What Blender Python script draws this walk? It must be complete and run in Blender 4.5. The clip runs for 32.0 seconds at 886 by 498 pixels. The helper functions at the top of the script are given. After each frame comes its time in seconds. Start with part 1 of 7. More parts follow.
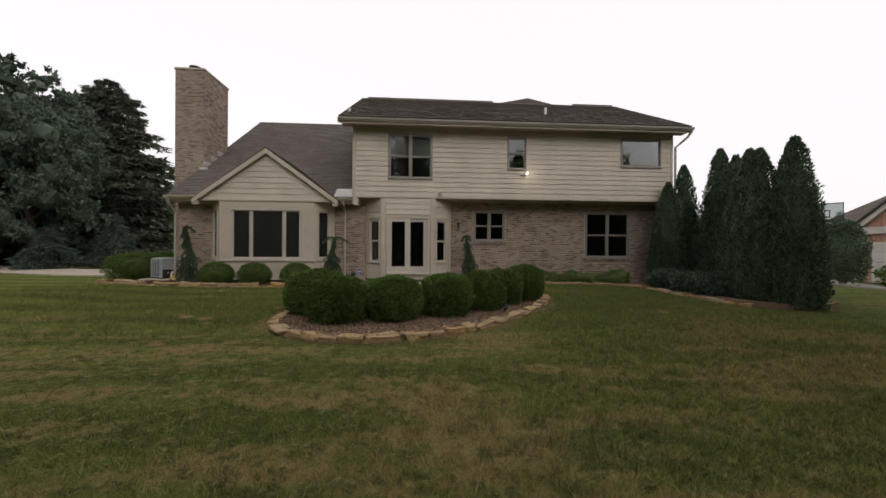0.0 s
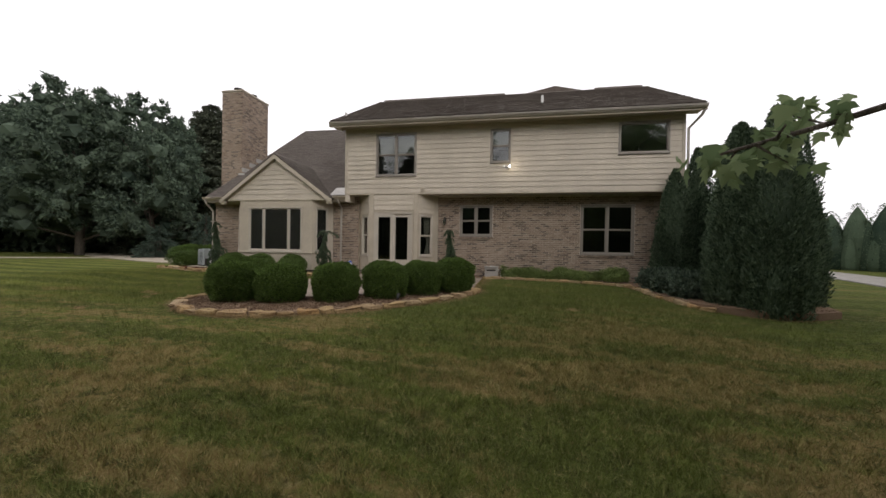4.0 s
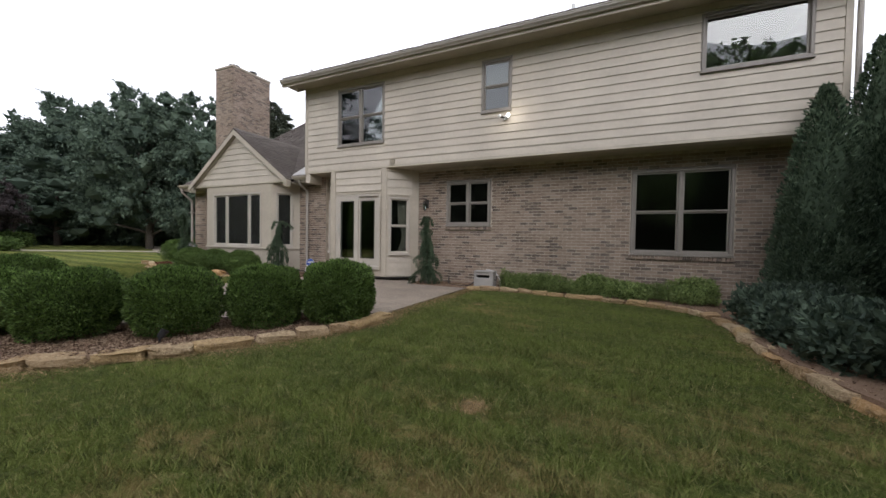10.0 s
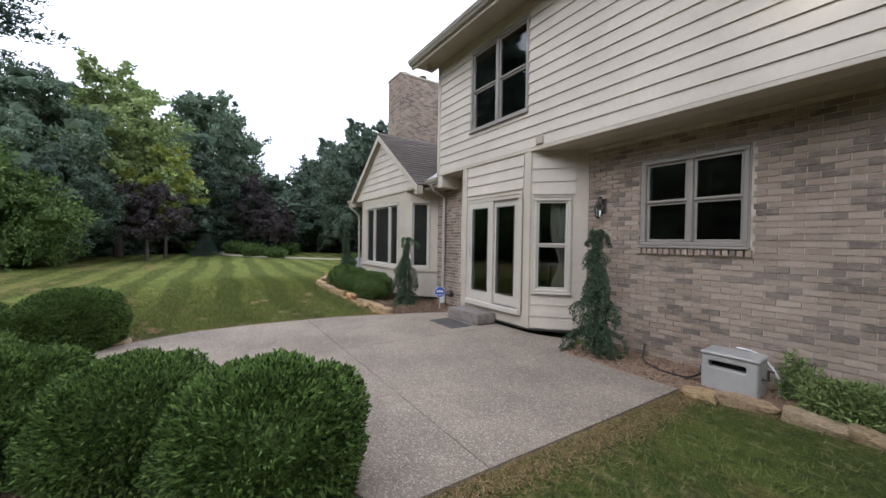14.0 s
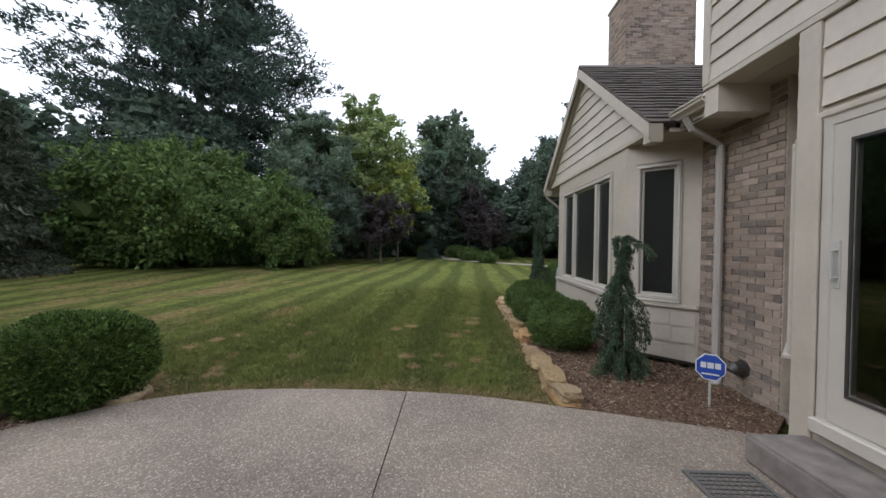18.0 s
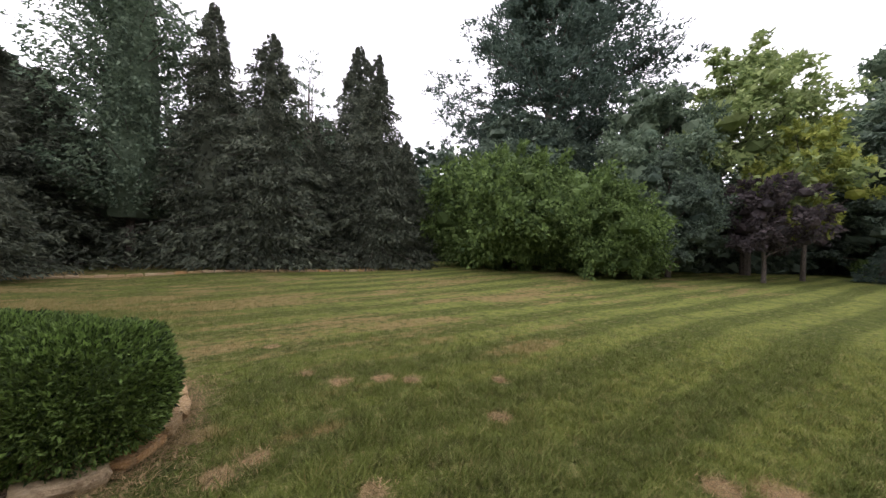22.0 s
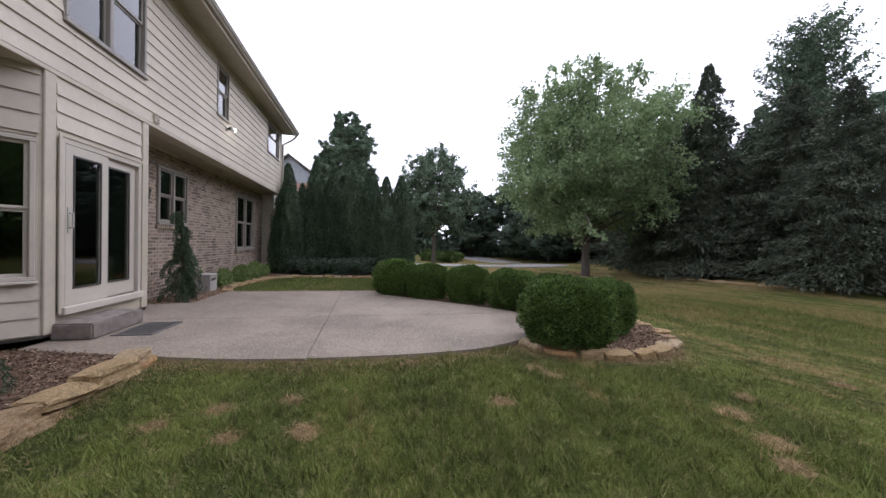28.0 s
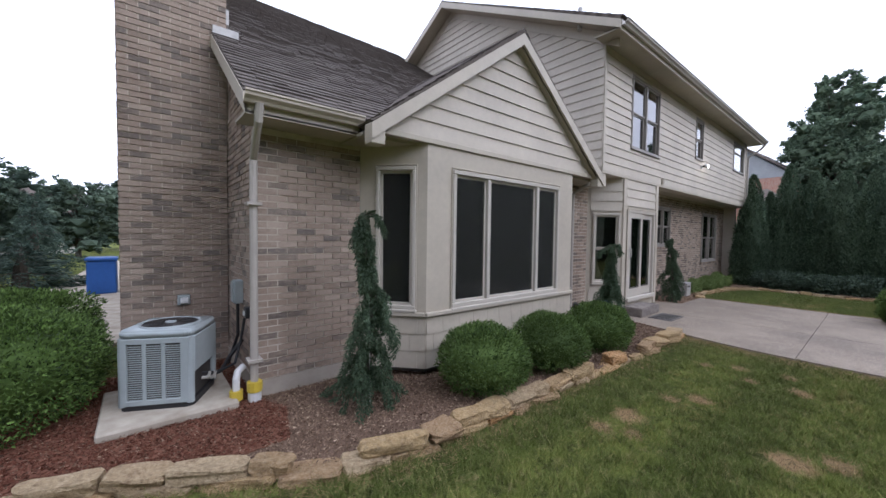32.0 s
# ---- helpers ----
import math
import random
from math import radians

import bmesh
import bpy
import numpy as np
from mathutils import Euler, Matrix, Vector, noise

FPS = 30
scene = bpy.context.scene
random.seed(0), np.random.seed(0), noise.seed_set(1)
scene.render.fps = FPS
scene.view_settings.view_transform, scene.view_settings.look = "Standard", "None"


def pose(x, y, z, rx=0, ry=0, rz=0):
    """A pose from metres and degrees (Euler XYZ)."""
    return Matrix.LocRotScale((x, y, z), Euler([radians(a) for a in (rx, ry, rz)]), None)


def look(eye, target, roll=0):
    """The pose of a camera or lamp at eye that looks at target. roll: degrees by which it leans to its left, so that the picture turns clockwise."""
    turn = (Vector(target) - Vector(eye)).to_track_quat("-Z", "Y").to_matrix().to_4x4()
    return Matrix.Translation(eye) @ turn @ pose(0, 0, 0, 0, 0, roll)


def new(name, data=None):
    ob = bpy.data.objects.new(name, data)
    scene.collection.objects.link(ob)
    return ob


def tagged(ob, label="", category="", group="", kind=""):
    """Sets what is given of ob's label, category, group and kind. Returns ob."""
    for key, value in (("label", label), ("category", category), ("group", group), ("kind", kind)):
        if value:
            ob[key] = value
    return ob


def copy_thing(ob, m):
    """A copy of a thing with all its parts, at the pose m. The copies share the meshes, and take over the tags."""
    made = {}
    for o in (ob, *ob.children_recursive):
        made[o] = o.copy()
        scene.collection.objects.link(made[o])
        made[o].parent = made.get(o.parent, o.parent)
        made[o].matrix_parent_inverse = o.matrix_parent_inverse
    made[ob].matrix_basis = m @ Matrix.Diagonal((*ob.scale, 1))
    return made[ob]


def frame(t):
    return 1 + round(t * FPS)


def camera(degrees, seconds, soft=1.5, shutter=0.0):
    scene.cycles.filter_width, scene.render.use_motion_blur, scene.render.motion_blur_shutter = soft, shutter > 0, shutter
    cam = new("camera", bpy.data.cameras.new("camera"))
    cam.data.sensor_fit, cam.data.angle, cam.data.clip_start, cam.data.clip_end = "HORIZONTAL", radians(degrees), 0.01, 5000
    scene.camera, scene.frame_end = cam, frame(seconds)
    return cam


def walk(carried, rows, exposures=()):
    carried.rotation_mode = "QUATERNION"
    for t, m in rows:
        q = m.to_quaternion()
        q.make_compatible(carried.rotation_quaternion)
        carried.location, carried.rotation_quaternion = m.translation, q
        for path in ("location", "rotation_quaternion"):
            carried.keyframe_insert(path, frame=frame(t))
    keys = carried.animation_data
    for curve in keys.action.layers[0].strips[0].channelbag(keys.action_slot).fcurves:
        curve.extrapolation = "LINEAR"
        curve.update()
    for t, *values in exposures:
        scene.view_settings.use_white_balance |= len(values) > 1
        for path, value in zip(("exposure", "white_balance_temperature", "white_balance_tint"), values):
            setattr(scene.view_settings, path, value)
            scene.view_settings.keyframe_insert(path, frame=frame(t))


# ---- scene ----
cam = camera(101.2, 32.0)
PATH = [
    (0, (0.135, 0.176, 1.387), (0.271, 2.171, 1.385), 0.37),
    (0.5, (0.699, 0.072, 1.377), (0.800, 2.069, 1.374), 0.36),
    (1, (1.261, 0.004, 1.377), (1.309, 2.004, 1.371), 0.48),
    (1.5, (1.825, -0.061, 1.386), (1.819, 1.939, 1.384), 0.49),
    (2, (2.360, -0.125, 1.380), (2.289, 1.874, 1.376), 0.57),
    (2.5, (2.893, -0.142, 1.348), (2.744, 1.853, 1.342), 0.66),
    (3, (3.392, -0.121, 1.322), (3.219, 1.871, 1.316), 0.74),
    (3.5, (3.874, -0.029, 1.304), (3.598, 1.952, 1.292), 0.83),
    (5.5, (5.428, 0.981, 1.156), (4.892, 2.907, 1.127), 0.95),
    (6, (5.671, 1.403, 1.089), (5.086, 3.315, 1.053), 0.90),
    (6.5, (5.823, 1.857, 1.049), (5.236, 3.769, 1.011), 0.92),
    (7, (5.960, 2.294, 1.087), (5.378, 4.206, 1.050), 0.80),
    (7.5, (6.091, 2.759, 1.132), (5.506, 4.671, 1.096), 0.90),
    (8, (6.242, 3.228, 1.181), (5.648, 5.138, 1.148), 0.84),
    (8.5, (6.375, 3.710, 1.222), (5.748, 5.608, 1.185), 0.93),
    (9, (6.460, 4.220, 1.249), (5.760, 6.093, 1.204), 0.84),
    (9.5, (6.520, 4.729, 1.266), (5.768, 6.581, 1.217), 0.98),
    (10, (6.526, 5.274, 1.302), (5.679, 7.085, 1.249), 0.91),
    (10.5, (6.495, 5.862, 1.336), (5.559, 7.628, 1.285), 0.76),
    (11, (6.417, 6.474, 1.396), (5.322, 8.148, 1.348), 0.73),
    (11.5, (6.307, 6.978, 1.454), (4.992, 8.484, 1.412), 0.89),
    (12, (6.161, 7.477, 1.523), (4.707, 8.850, 1.482), 0.86),
    (12.5, (5.953, 7.976, 1.571), (4.415, 9.255, 1.531), 0.94),
    (13, (5.722, 8.403, 1.633), (4.146, 9.635, 1.599), 1.05),
    (13.5, (5.452, 8.822, 1.668), (3.838, 10.003, 1.632), 1.04),
    (15.5, (4.318, 10.007, 1.738), (2.426, 10.652, 1.696), 0.76),
    (16, (3.836, 10.306, 1.733), (1.898, 10.797, 1.689), 0.83),
    (16.5, (3.281, 10.573, 1.743), (1.304, 10.873, 1.700), 0.50),
    (17, (2.686, 10.857, 1.738), (0.694, 11.030, 1.695), 0.45),
    (17.5, (2.121, 11.103, 1.704), (0.122, 11.164, 1.665), 0.48),
    (18, (1.562, 11.304, 1.678), (-0.437, 11.237, 1.646), 0.72),
    (18.5, (1.010, 11.460, 1.657), (-0.987, 11.353, 1.627), 0.87),
    (19, (0.437, 11.559, 1.621), (-1.550, 11.339, 1.596), 1.10),
    (19.5, (-0.114, 11.564, 1.577), (-2.083, 11.214, 1.556), 1.47),
    (20, (-0.679, 11.547, 1.614), (-2.609, 11.024, 1.591), 1.01),
    (20.5, (-1.199, 11.474, 1.599), (-3.024, 10.657, 1.574), 1.24),
    (21, (-1.625, 11.352, 1.601), (-3.263, 10.205, 1.580), 1.71),
    (21.5, (-2.081, 11.167, 1.581), (-3.455, 9.715, 1.563), 2.12),
    (22, (-2.469, 11.020, 1.547), (-3.628, 9.391, 1.519), 1.67),
    (22.5, (-2.854, 10.888, 1.527), (-3.803, 9.128, 1.504), 1.56),
    (23, (-3.196, 10.754, 1.485), (-3.820, 8.854, 1.459), 1.49),
    (23.5, (-3.482, 10.600, 1.470), (-3.744, 8.617, 1.445), 1.66),
    (24, (-3.768, 10.466, 1.466), (-3.700, 8.467, 1.438), 1.79),
    (24.5, (-4.015, 10.318, 1.464), (-3.581, 8.366, 1.427), 2.08),
    (25, (-4.291, 10.128, 1.480), (-3.498, 8.292, 1.448), 2.25),
    (25.5, (-4.570, 10.017, 1.473), (-3.452, 8.359, 1.446), 1.83),
    (27.5, (-5.750, 10.174, 1.432), (-3.877, 9.474, 1.414), 1.42),
    (28, (-6.250, 10.188, 1.372), (-4.291, 9.788, 1.345), 1.20),
    (28.5, (-6.765, 10.151, 1.383), (-4.765, 10.178, 1.365), 1.38),
    (29, (-7.237, 10.078, 1.433), (-5.274, 10.461, 1.405), 1.23),
    (29.5, (-7.676, 9.988, 1.478), (-5.780, 10.624, 1.450), 1.18),
    (30, (-8.114, 9.998, 1.550), (-6.304, 10.848, 1.515), 1.01),
    (30.5, (-8.570, 10.043, 1.634), (-6.914, 11.163, 1.594), 0.99),
    (31, (-8.978, 10.027, 1.717), (-7.478, 11.349, 1.674), 0.75),
    (31.5, (-9.401, 10.010, 1.804), (-8.039, 11.473, 1.741), 0.71),
    (32, (-9.731, 10.060, 1.908), (-8.453, 11.597, 1.835), 0.78),
]
walk(cam, [(t, look(eye, target, roll)) for t, eye, target, roll in PATH],
     [(0, -0.34, 6650, 14), (3, -0.24, 6650, 14), (6, 0.14, 6600, 14), (9, 0.2, 6250, 15), (11, 0.43, 5950, 15), (13, 0.6, 5720, 14), (16, 0.54, 5750, 13), (17, 0.26, 5780, 13), (18, 0.22, 5800, 13), (20, 0.36, 5850, 15), (21, 0.6, 6050, 18), (22, 0.7, 6300, 22), (24, 0.93, 6260, 23), (26, 0.6, 6080, 21), (28, 0.42, 5800, 20), (30, 0.42, 5650, 20), (32, 0.5, 5520, 18)])

# ---- world, light ----
world = bpy.data.worlds.new("overcast_sky")
scene.world = world
world.use_nodes = True
wn = world.node_tree
wn.nodes.clear()
sky = wn.nodes.new("ShaderNodeTexSky")
sky.sky_type, sky.sun_disc = "NISHITA", False
sky.sun_elevation, sky.sun_rotation = radians(38), radians(150)
sky.air_density, sky.dust_density = 1.4, 4.0
dull = wn.nodes.new("ShaderNodeHueSaturation")
dull.inputs["Saturation"].default_value = 0.12
cloud = wn.nodes.new("ShaderNodeMix")
cloud.data_type = "RGBA"
cloud.inputs["Factor"].default_value = 0.8
cloud.inputs["B"].default_value = (14.6, 14.7, 15.0, 1)
bg = wn.nodes.new("ShaderNodeBackground")
bg.inputs["Strength"].default_value = 0.1
wout = wn.nodes.new("ShaderNodeOutputWorld")
wn.links.new(sky.outputs[0], dull.inputs["Color"])
wn.links.new(dull.outputs[0], cloud.inputs["A"])
wn.links.new(cloud.outputs["Result"], bg.inputs["Color"])
wn.links.new(bg.outputs[0], wout.inputs["Surface"])

sun = new("sun", bpy.data.lights.new("sun", "SUN"))
sun.data.energy, sun.data.angle, sun.data.color = 0.6, radians(30), (1.0, 0.95, 0.88)
sun.matrix_world = look((10, -22, 24), (0, 8, 0))

# ---- materials ----


class Mat:
    """A node material on Principled BSDF, with short calls for noise and ramps."""

    def __init__(self, name, rough=0.6, metal=0.0, spec=0.5):
        self.m = bpy.data.materials.new(name)
        self.m.use_nodes = True
        self.t = self.m.node_tree
        self.p = self.t.nodes["Principled BSDF"]
        self.p.inputs["Roughness"].default_value = rough
        self.p.inputs["Metallic"].default_value = metal
        self.p.inputs["Specular IOR Level"].default_value = spec

    def node(self, kind, **inputs):
        n = self.t.nodes.new(kind)
        for k, v in inputs.items():
            self.put(n.inputs[k.replace("_", " ")], v)
        return n

    def put(self, socket, v):
        if isinstance(v, bpy.types.NodeSocket):
            self.t.links.new(v, socket)
        else:
            socket.default_value = v

    def pos(self):
        return self.node("ShaderNodeNewGeometry").outputs["Position"]

    def obj(self):
        return self.node("ShaderNodeTexCoord").outputs["Object"]

    def noise(self, scale, detail=3.0, vec=None, rough=0.55):
        n = self.node("ShaderNodeTexNoise", Scale=scale, Detail=detail, Roughness=rough)
        self.put(n.inputs["Vector"], vec if vec is not None else self.pos())
        return n.outputs["Fac"]

    def stretch(self, vec, sx, sy, sz):
        n = self.node("ShaderNodeMapping", Scale=(sx, sy, sz))
        self.put(n.inputs["Vector"], vec)
        return n.outputs[0]

    def ramp(self, fac, *stops):
        n = self.node("ShaderNodeValToRGB", Fac=fac)
        e = n.color_ramp.elements
        while len(e) < len(stops):
            e.new(0.5)
        for el, (at, col) in zip(e, stops):
            el.position = at
            el.color = (*col, 1) if len(col) == 3 else col
        return n.outputs[0]

    def mix(self, fac, a, b, how="MIX"):
        n = self.t.nodes.new("ShaderNodeMix")
        n.data_type, n.blend_type = "RGBA", how
        self.put(n.inputs["Factor"], fac)
        for k, v in (("A", a), ("B", b)):
            self.put(n.inputs[k], v if isinstance(v, bpy.types.NodeSocket) else (*v, 1))
        return n.outputs["Result"]

    def math(self, how, a, b=0.0):
        n = self.t.nodes.new("ShaderNodeMath")
        n.operation = how
        self.put(n.inputs[0], a)
        self.put(n.inputs[1], b)
        return n.outputs[0]

    def rnd(self):
        """A number of its own for each object and for each loose piece."""
        a = self.node("ShaderNodeObjectInfo").outputs["Random"]
        b = self.node("ShaderNodeNewGeometry").outputs["Random Per Island"]
        return self.math("FRACT", self.math("ADD", a, b))

    def bump(self, height, strength=0.3, dist=0.01):
        n = self.node("ShaderNodeBump", Strength=strength, Distance=dist, Height=height)
        self.t.links.new(n.outputs[0], self.p.inputs["Normal"])
        return self

    def col(self, c):
        self.put(self.p.inputs["Base Color"], c if isinstance(c, bpy.types.NodeSocket) else (*c, 1))
        return self


def painted(name, c, rough=0.55, grime=0.12, grain=60.0):
    """Paint on boards or trim: faint stains, faint grain."""
    m = Mat(name, rough)
    dark = tuple(v * (1 - grime * 1.6) for v in c)
    light = tuple(min(1, v * (1 + grime * 0.4)) for v in c)
    base = m.ramp(m.noise(1.3, 5), (0.3, dark), (0.7, light))
    m.col(m.mix(0.25, base, m.ramp(m.noise(14, 3), (0.35, dark), (0.65, light))))
    return m.bump(m.noise(grain, 2), 0.08, 0.004).m


SIDING = painted("siding_paint", (0.55, 0.49, 0.4), 0.6)
TRIM = painted("trim_paint", (0.51, 0.452, 0.36), 0.5)
SASH = painted("sash_paint", (0.52, 0.475, 0.405), 0.4, 0.08)
GUTTER = painted("gutter_paint", (0.44, 0.4, 0.35), 0.45)
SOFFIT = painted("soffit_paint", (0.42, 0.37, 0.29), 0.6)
WHITE = painted("white_plastic", (0.72, 0.72, 0.7), 0.4, 0.1)
YELLOW = painted("yellow_plastic", (0.62, 0.46, 0.05), 0.45, 0.2)
BLACK = painted("black_rubber", (0.02, 0.02, 0.022), 0.5, 0.2)
MATGREY = painted("grey_rubber", (0.14, 0.132, 0.122), 0.6, 0.2)
BINBLUE = painted("blue_plastic", (0.03, 0.12, 0.42), 0.5, 0.15)
BOXGREY = painted("grey_plastic", (0.38, 0.365, 0.335), 0.5, 0.15)
BLUE = painted("blue_enamel", (0.025, 0.075, 0.38), 0.35, 0.1)
ACGREY = painted("grey_enamel", (0.36, 0.4, 0.4), 0.4, 0.12)
DARKMETAL = painted("dark_metal", (0.05, 0.045, 0.04), 0.4, 0.2)
CHROME = painted("worn_metal", (0.5, 0.48, 0.43), 0.3, 0.2)
TAUPE = painted("taupe_window_paint", (0.27, 0.243, 0.212), 0.45, 0.1)
DARKSHELL = painted("dark_shell", (0.14, 0.125, 0.11), 0.8)
CURTAIN = painted("curtain_cloth", (0.62, 0.57, 0.5), 0.9, 0.1)
BLIND = painted("blind_cloth", (0.6, 0.58, 0.54), 0.9, 0.1)
# near-black colour in place of unlit rooms, for bay and neighbour panes
PANEDARK = painted("dark_pane_backing", (0.04, 0.04, 0.03), 0.8, 0.2)
LEAD = painted("flashing_metal", (0.55, 0.53, 0.5), 0.45, 0.3)

m = Mat("window_glass", 0.02)
m.t.nodes.remove(m.p)
gl = m.node("ShaderNodeBsdfGlossy", Color=(1, 1, 1, 1), Roughness=0.015)
tr = m.node("ShaderNodeBsdfTransparent", Color=(0.62, 0.66, 0.64, 1))
fr = m.node("ShaderNodeFresnel", IOR=1.55)
gain = m.math("MINIMUM", m.math("MULTIPLY", fr.outputs[0], 1.7), 1.0)
mx = m.node("ShaderNodeMixShader", Fac=gain)
m.t.links.new(tr.outputs[0], mx.inputs[1])
m.t.links.new(gl.outputs[0], mx.inputs[2])
m.t.links.new(mx.outputs[0], m.t.nodes["Material Output"].inputs["Surface"])
GLASS = m.m

m = Mat("fly_screen", 0.8)
m.col((0.018, 0.019, 0.014))
tr = m.node("ShaderNodeBsdfTransparent", Color=(1, 1, 1, 1))
mx = m.node("ShaderNodeMixShader", Fac=0.36)
m.t.links.new(tr.outputs[0], mx.inputs[1])
m.t.links.new(m.p.outputs[0], mx.inputs[2])
m.t.links.new(mx.outputs[0], m.t.nodes["Material Output"].inputs["Surface"])
FLYSCREEN = m.m

m = Mat("brick_clay", 0.85, 0, 0.25)
r = m.rnd()
tone = m.ramp(r, (0.0, (0.41, 0.325, 0.258)), (0.2, (0.25, 0.182, 0.138)), (0.38, (0.35, 0.27, 0.21)), (0.52, (0.205, 0.146, 0.108)), (0.68, (0.295, 0.22, 0.168)), (0.76, (0.13, 0.095, 0.074)), (0.88, (0.082, 0.063, 0.053)), (1.0, (0.045, 0.037, 0.034)))
worn = m.noise(9, 6, m.stretch(m.pos(), 1, 1, 1.9), 0.75)
tone = m.mix(m.ramp(worn, (0.48, (0, 0, 0)), (0.66, (0.5, 0.5, 0.5))), tone, (0.45, 0.365, 0.285))
tone = m.mix(0.2, tone, m.ramp(m.noise(45, 4), (0.3, (0.1, 0.08, 0.068)), (0.7, (0.5, 0.43, 0.37))))
tone = m.mix(0.16, tone, m.ramp(m.noise(0.9, 4), (0.35, (0.15, 0.12, 0.095)), (0.65, (0.55, 0.48, 0.41))))
m.col(m.mix(1.0, tone, (1.02, 1.0, 0.975), "MULTIPLY"))
BRICK = m.bump(m.noise(120, 4), 0.5, 0.006).m

m = Mat("mortar", 0.95, 0, 0.1)
m.col(m.ramp(m.noise(7, 5), (0.3, (0.42, 0.365, 0.295)), (0.7, (0.64, 0.575, 0.48))))
MORTAR = m.bump(m.noise(160, 3), 0.5, 0.004).m

m = Mat("asphalt_shingle", 0.95, 0, 0.2)
r = m.rnd()
tone = m.ramp(r, (0.0, (0.085, 0.07, 0.06)), (0.5, (0.125, 0.105, 0.09)), (1.0, (0.17, 0.145, 0.125)))
tone = m.mix(0.5, tone, m.ramp(m.noise(220, 2), (0.35, (0.05, 0.045, 0.042)), (0.65, (0.2, 0.175, 0.155))))
m.col(m.mix(0.3, tone, m.ramp(m.noise(0.7, 4), (0.35, (0.08, 0.068, 0.06)), (0.65, (0.16, 0.14, 0.125)))))
SHINGLE = m.bump(m.noise(300, 2), 0.5, 0.004).m

m = Mat("roof_field", 0.95, 0, 0.2)
br = m.node("ShaderNodeTexBrick", Scale=1.0)
m.put(br.inputs["Vector"], m.obj())
br.inputs["Brick Width"].default_value, br.inputs["Row Height"].default_value = 0.33, 0.14
br.inputs["Mortar Size"].default_value = 0.006
br.inputs["Color1"].default_value = (0.1, 0.082, 0.068, 1)
br.inputs["Color2"].default_value = (0.15, 0.125, 0.105, 1)
br.inputs["Mortar"].default_value = (0.05, 0.042, 0.037, 1)
m.col(m.mix(0.35, br.outputs[0], m.ramp(m.noise(0.8, 5), (0.35, (0.085, 0.07, 0.06)), (0.65, (0.17, 0.145, 0.125)))))
ROOFFIELD = m.bump(m.noise(220, 2), 0.4, 0.005).m

m = Mat("exposed_aggregate", 0.8, 0, 0.3)
vo = m.node("ShaderNodeTexVoronoi", Scale=75.0)
m.put(vo.inputs["Vector"], m.pos())
peb = m.ramp(m.node("ShaderNodeSeparateColor", Color=vo.outputs["Color"]).outputs[0], (0.0, (0.12, 0.092, 0.066)), (0.4, (0.28, 0.225, 0.165)), (0.75, (0.44, 0.365, 0.275)), (1.0, (0.7, 0.62, 0.5)))
peb = m.mix(m.ramp(vo.outputs["Distance"], (0.25, (0, 0, 0)), (0.6, (0.8, 0.8, 0.8))), peb, (0.2, 0.175, 0.155))
stain = m.ramp(m.noise(0.8, 6, rough=0.65), (0.35, (0.105, 0.078, 0.054)), (0.62, (0.32, 0.252, 0.182)))
m.col(m.mix(0.42, peb, stain))
PATIO = m.bump(vo.outputs["Distance"], 0.5, 0.006).m

m = Mat("concrete", 0.9, 0, 0.2)
m.col(m.ramp(m.noise(5, 6), (0.3, (0.31, 0.265, 0.205)), (0.7, (0.48, 0.43, 0.35))))
CONCRETE = m.bump(m.noise(90, 4), 0.4, 0.005).m
m = Mat("worn_step_concrete", 0.85, 0, 0.25)
m.col(m.ramp(m.noise(7, 6), (0.3, (0.15, 0.125, 0.11)), (0.7, (0.27, 0.24, 0.21))))
STEPSTONE = m.bump(m.noise(90, 4), 0.4, 0.005).m
m = Mat("foundation", 0.9, 0, 0.2)
m.col(m.ramp(m.noise(3, 6), (0.3, (0.27, 0.23, 0.19)), (0.7, (0.42, 0.37, 0.31))))
FOUND = m.bump(m.noise(70, 4), 0.5, 0.006).m

m = Mat("sandstone", 0.85, 0, 0.25)
r = m.rnd()
tone = m.ramp(r, (0.0, (0.58, 0.42, 0.2)), (0.3, (0.38, 0.25, 0.13)), (0.55, (0.64, 0.52, 0.34)), (0.75, (0.4, 0.26, 0.15)), (0.9, (0.58, 0.4, 0.18)), (1.0, (0.58, 0.27, 0.08)))
lay = m.noise(9, 5, m.stretch(m.pos(), 1, 1, 5), 0.65)
tone = m.mix(m.ramp(m.noise(19, 6, None, 0.7), (0.5, (0, 0, 0)), (0.64, (0.7, 0.7, 0.7))), tone, (0.14, 0.1, 0.065))
m.col(m.mix(0.3, tone, m.ramp(lay, (0.3, (0.13, 0.08, 0.045)), (0.5, (0.36, 0.24, 0.12)), (0.72, (0.6, 0.48, 0.32)))))
grit = m.ramp(m.noise(42, 5, m.stretch(m.pos(), 1, 1, 1.8), 0.7), (0.36, (0.1, 0.06, 0.03)), (0.5, (0.4, 0.27, 0.13)), (0.66, (0.7, 0.58, 0.4)))
m.col(m.mix(0.3, m.p.inputs["Base Color"].links[0].from_socket, grit))
STONE = m.bump(m.noise(24, 7, None, 0.7), 1.0, 0.05).m

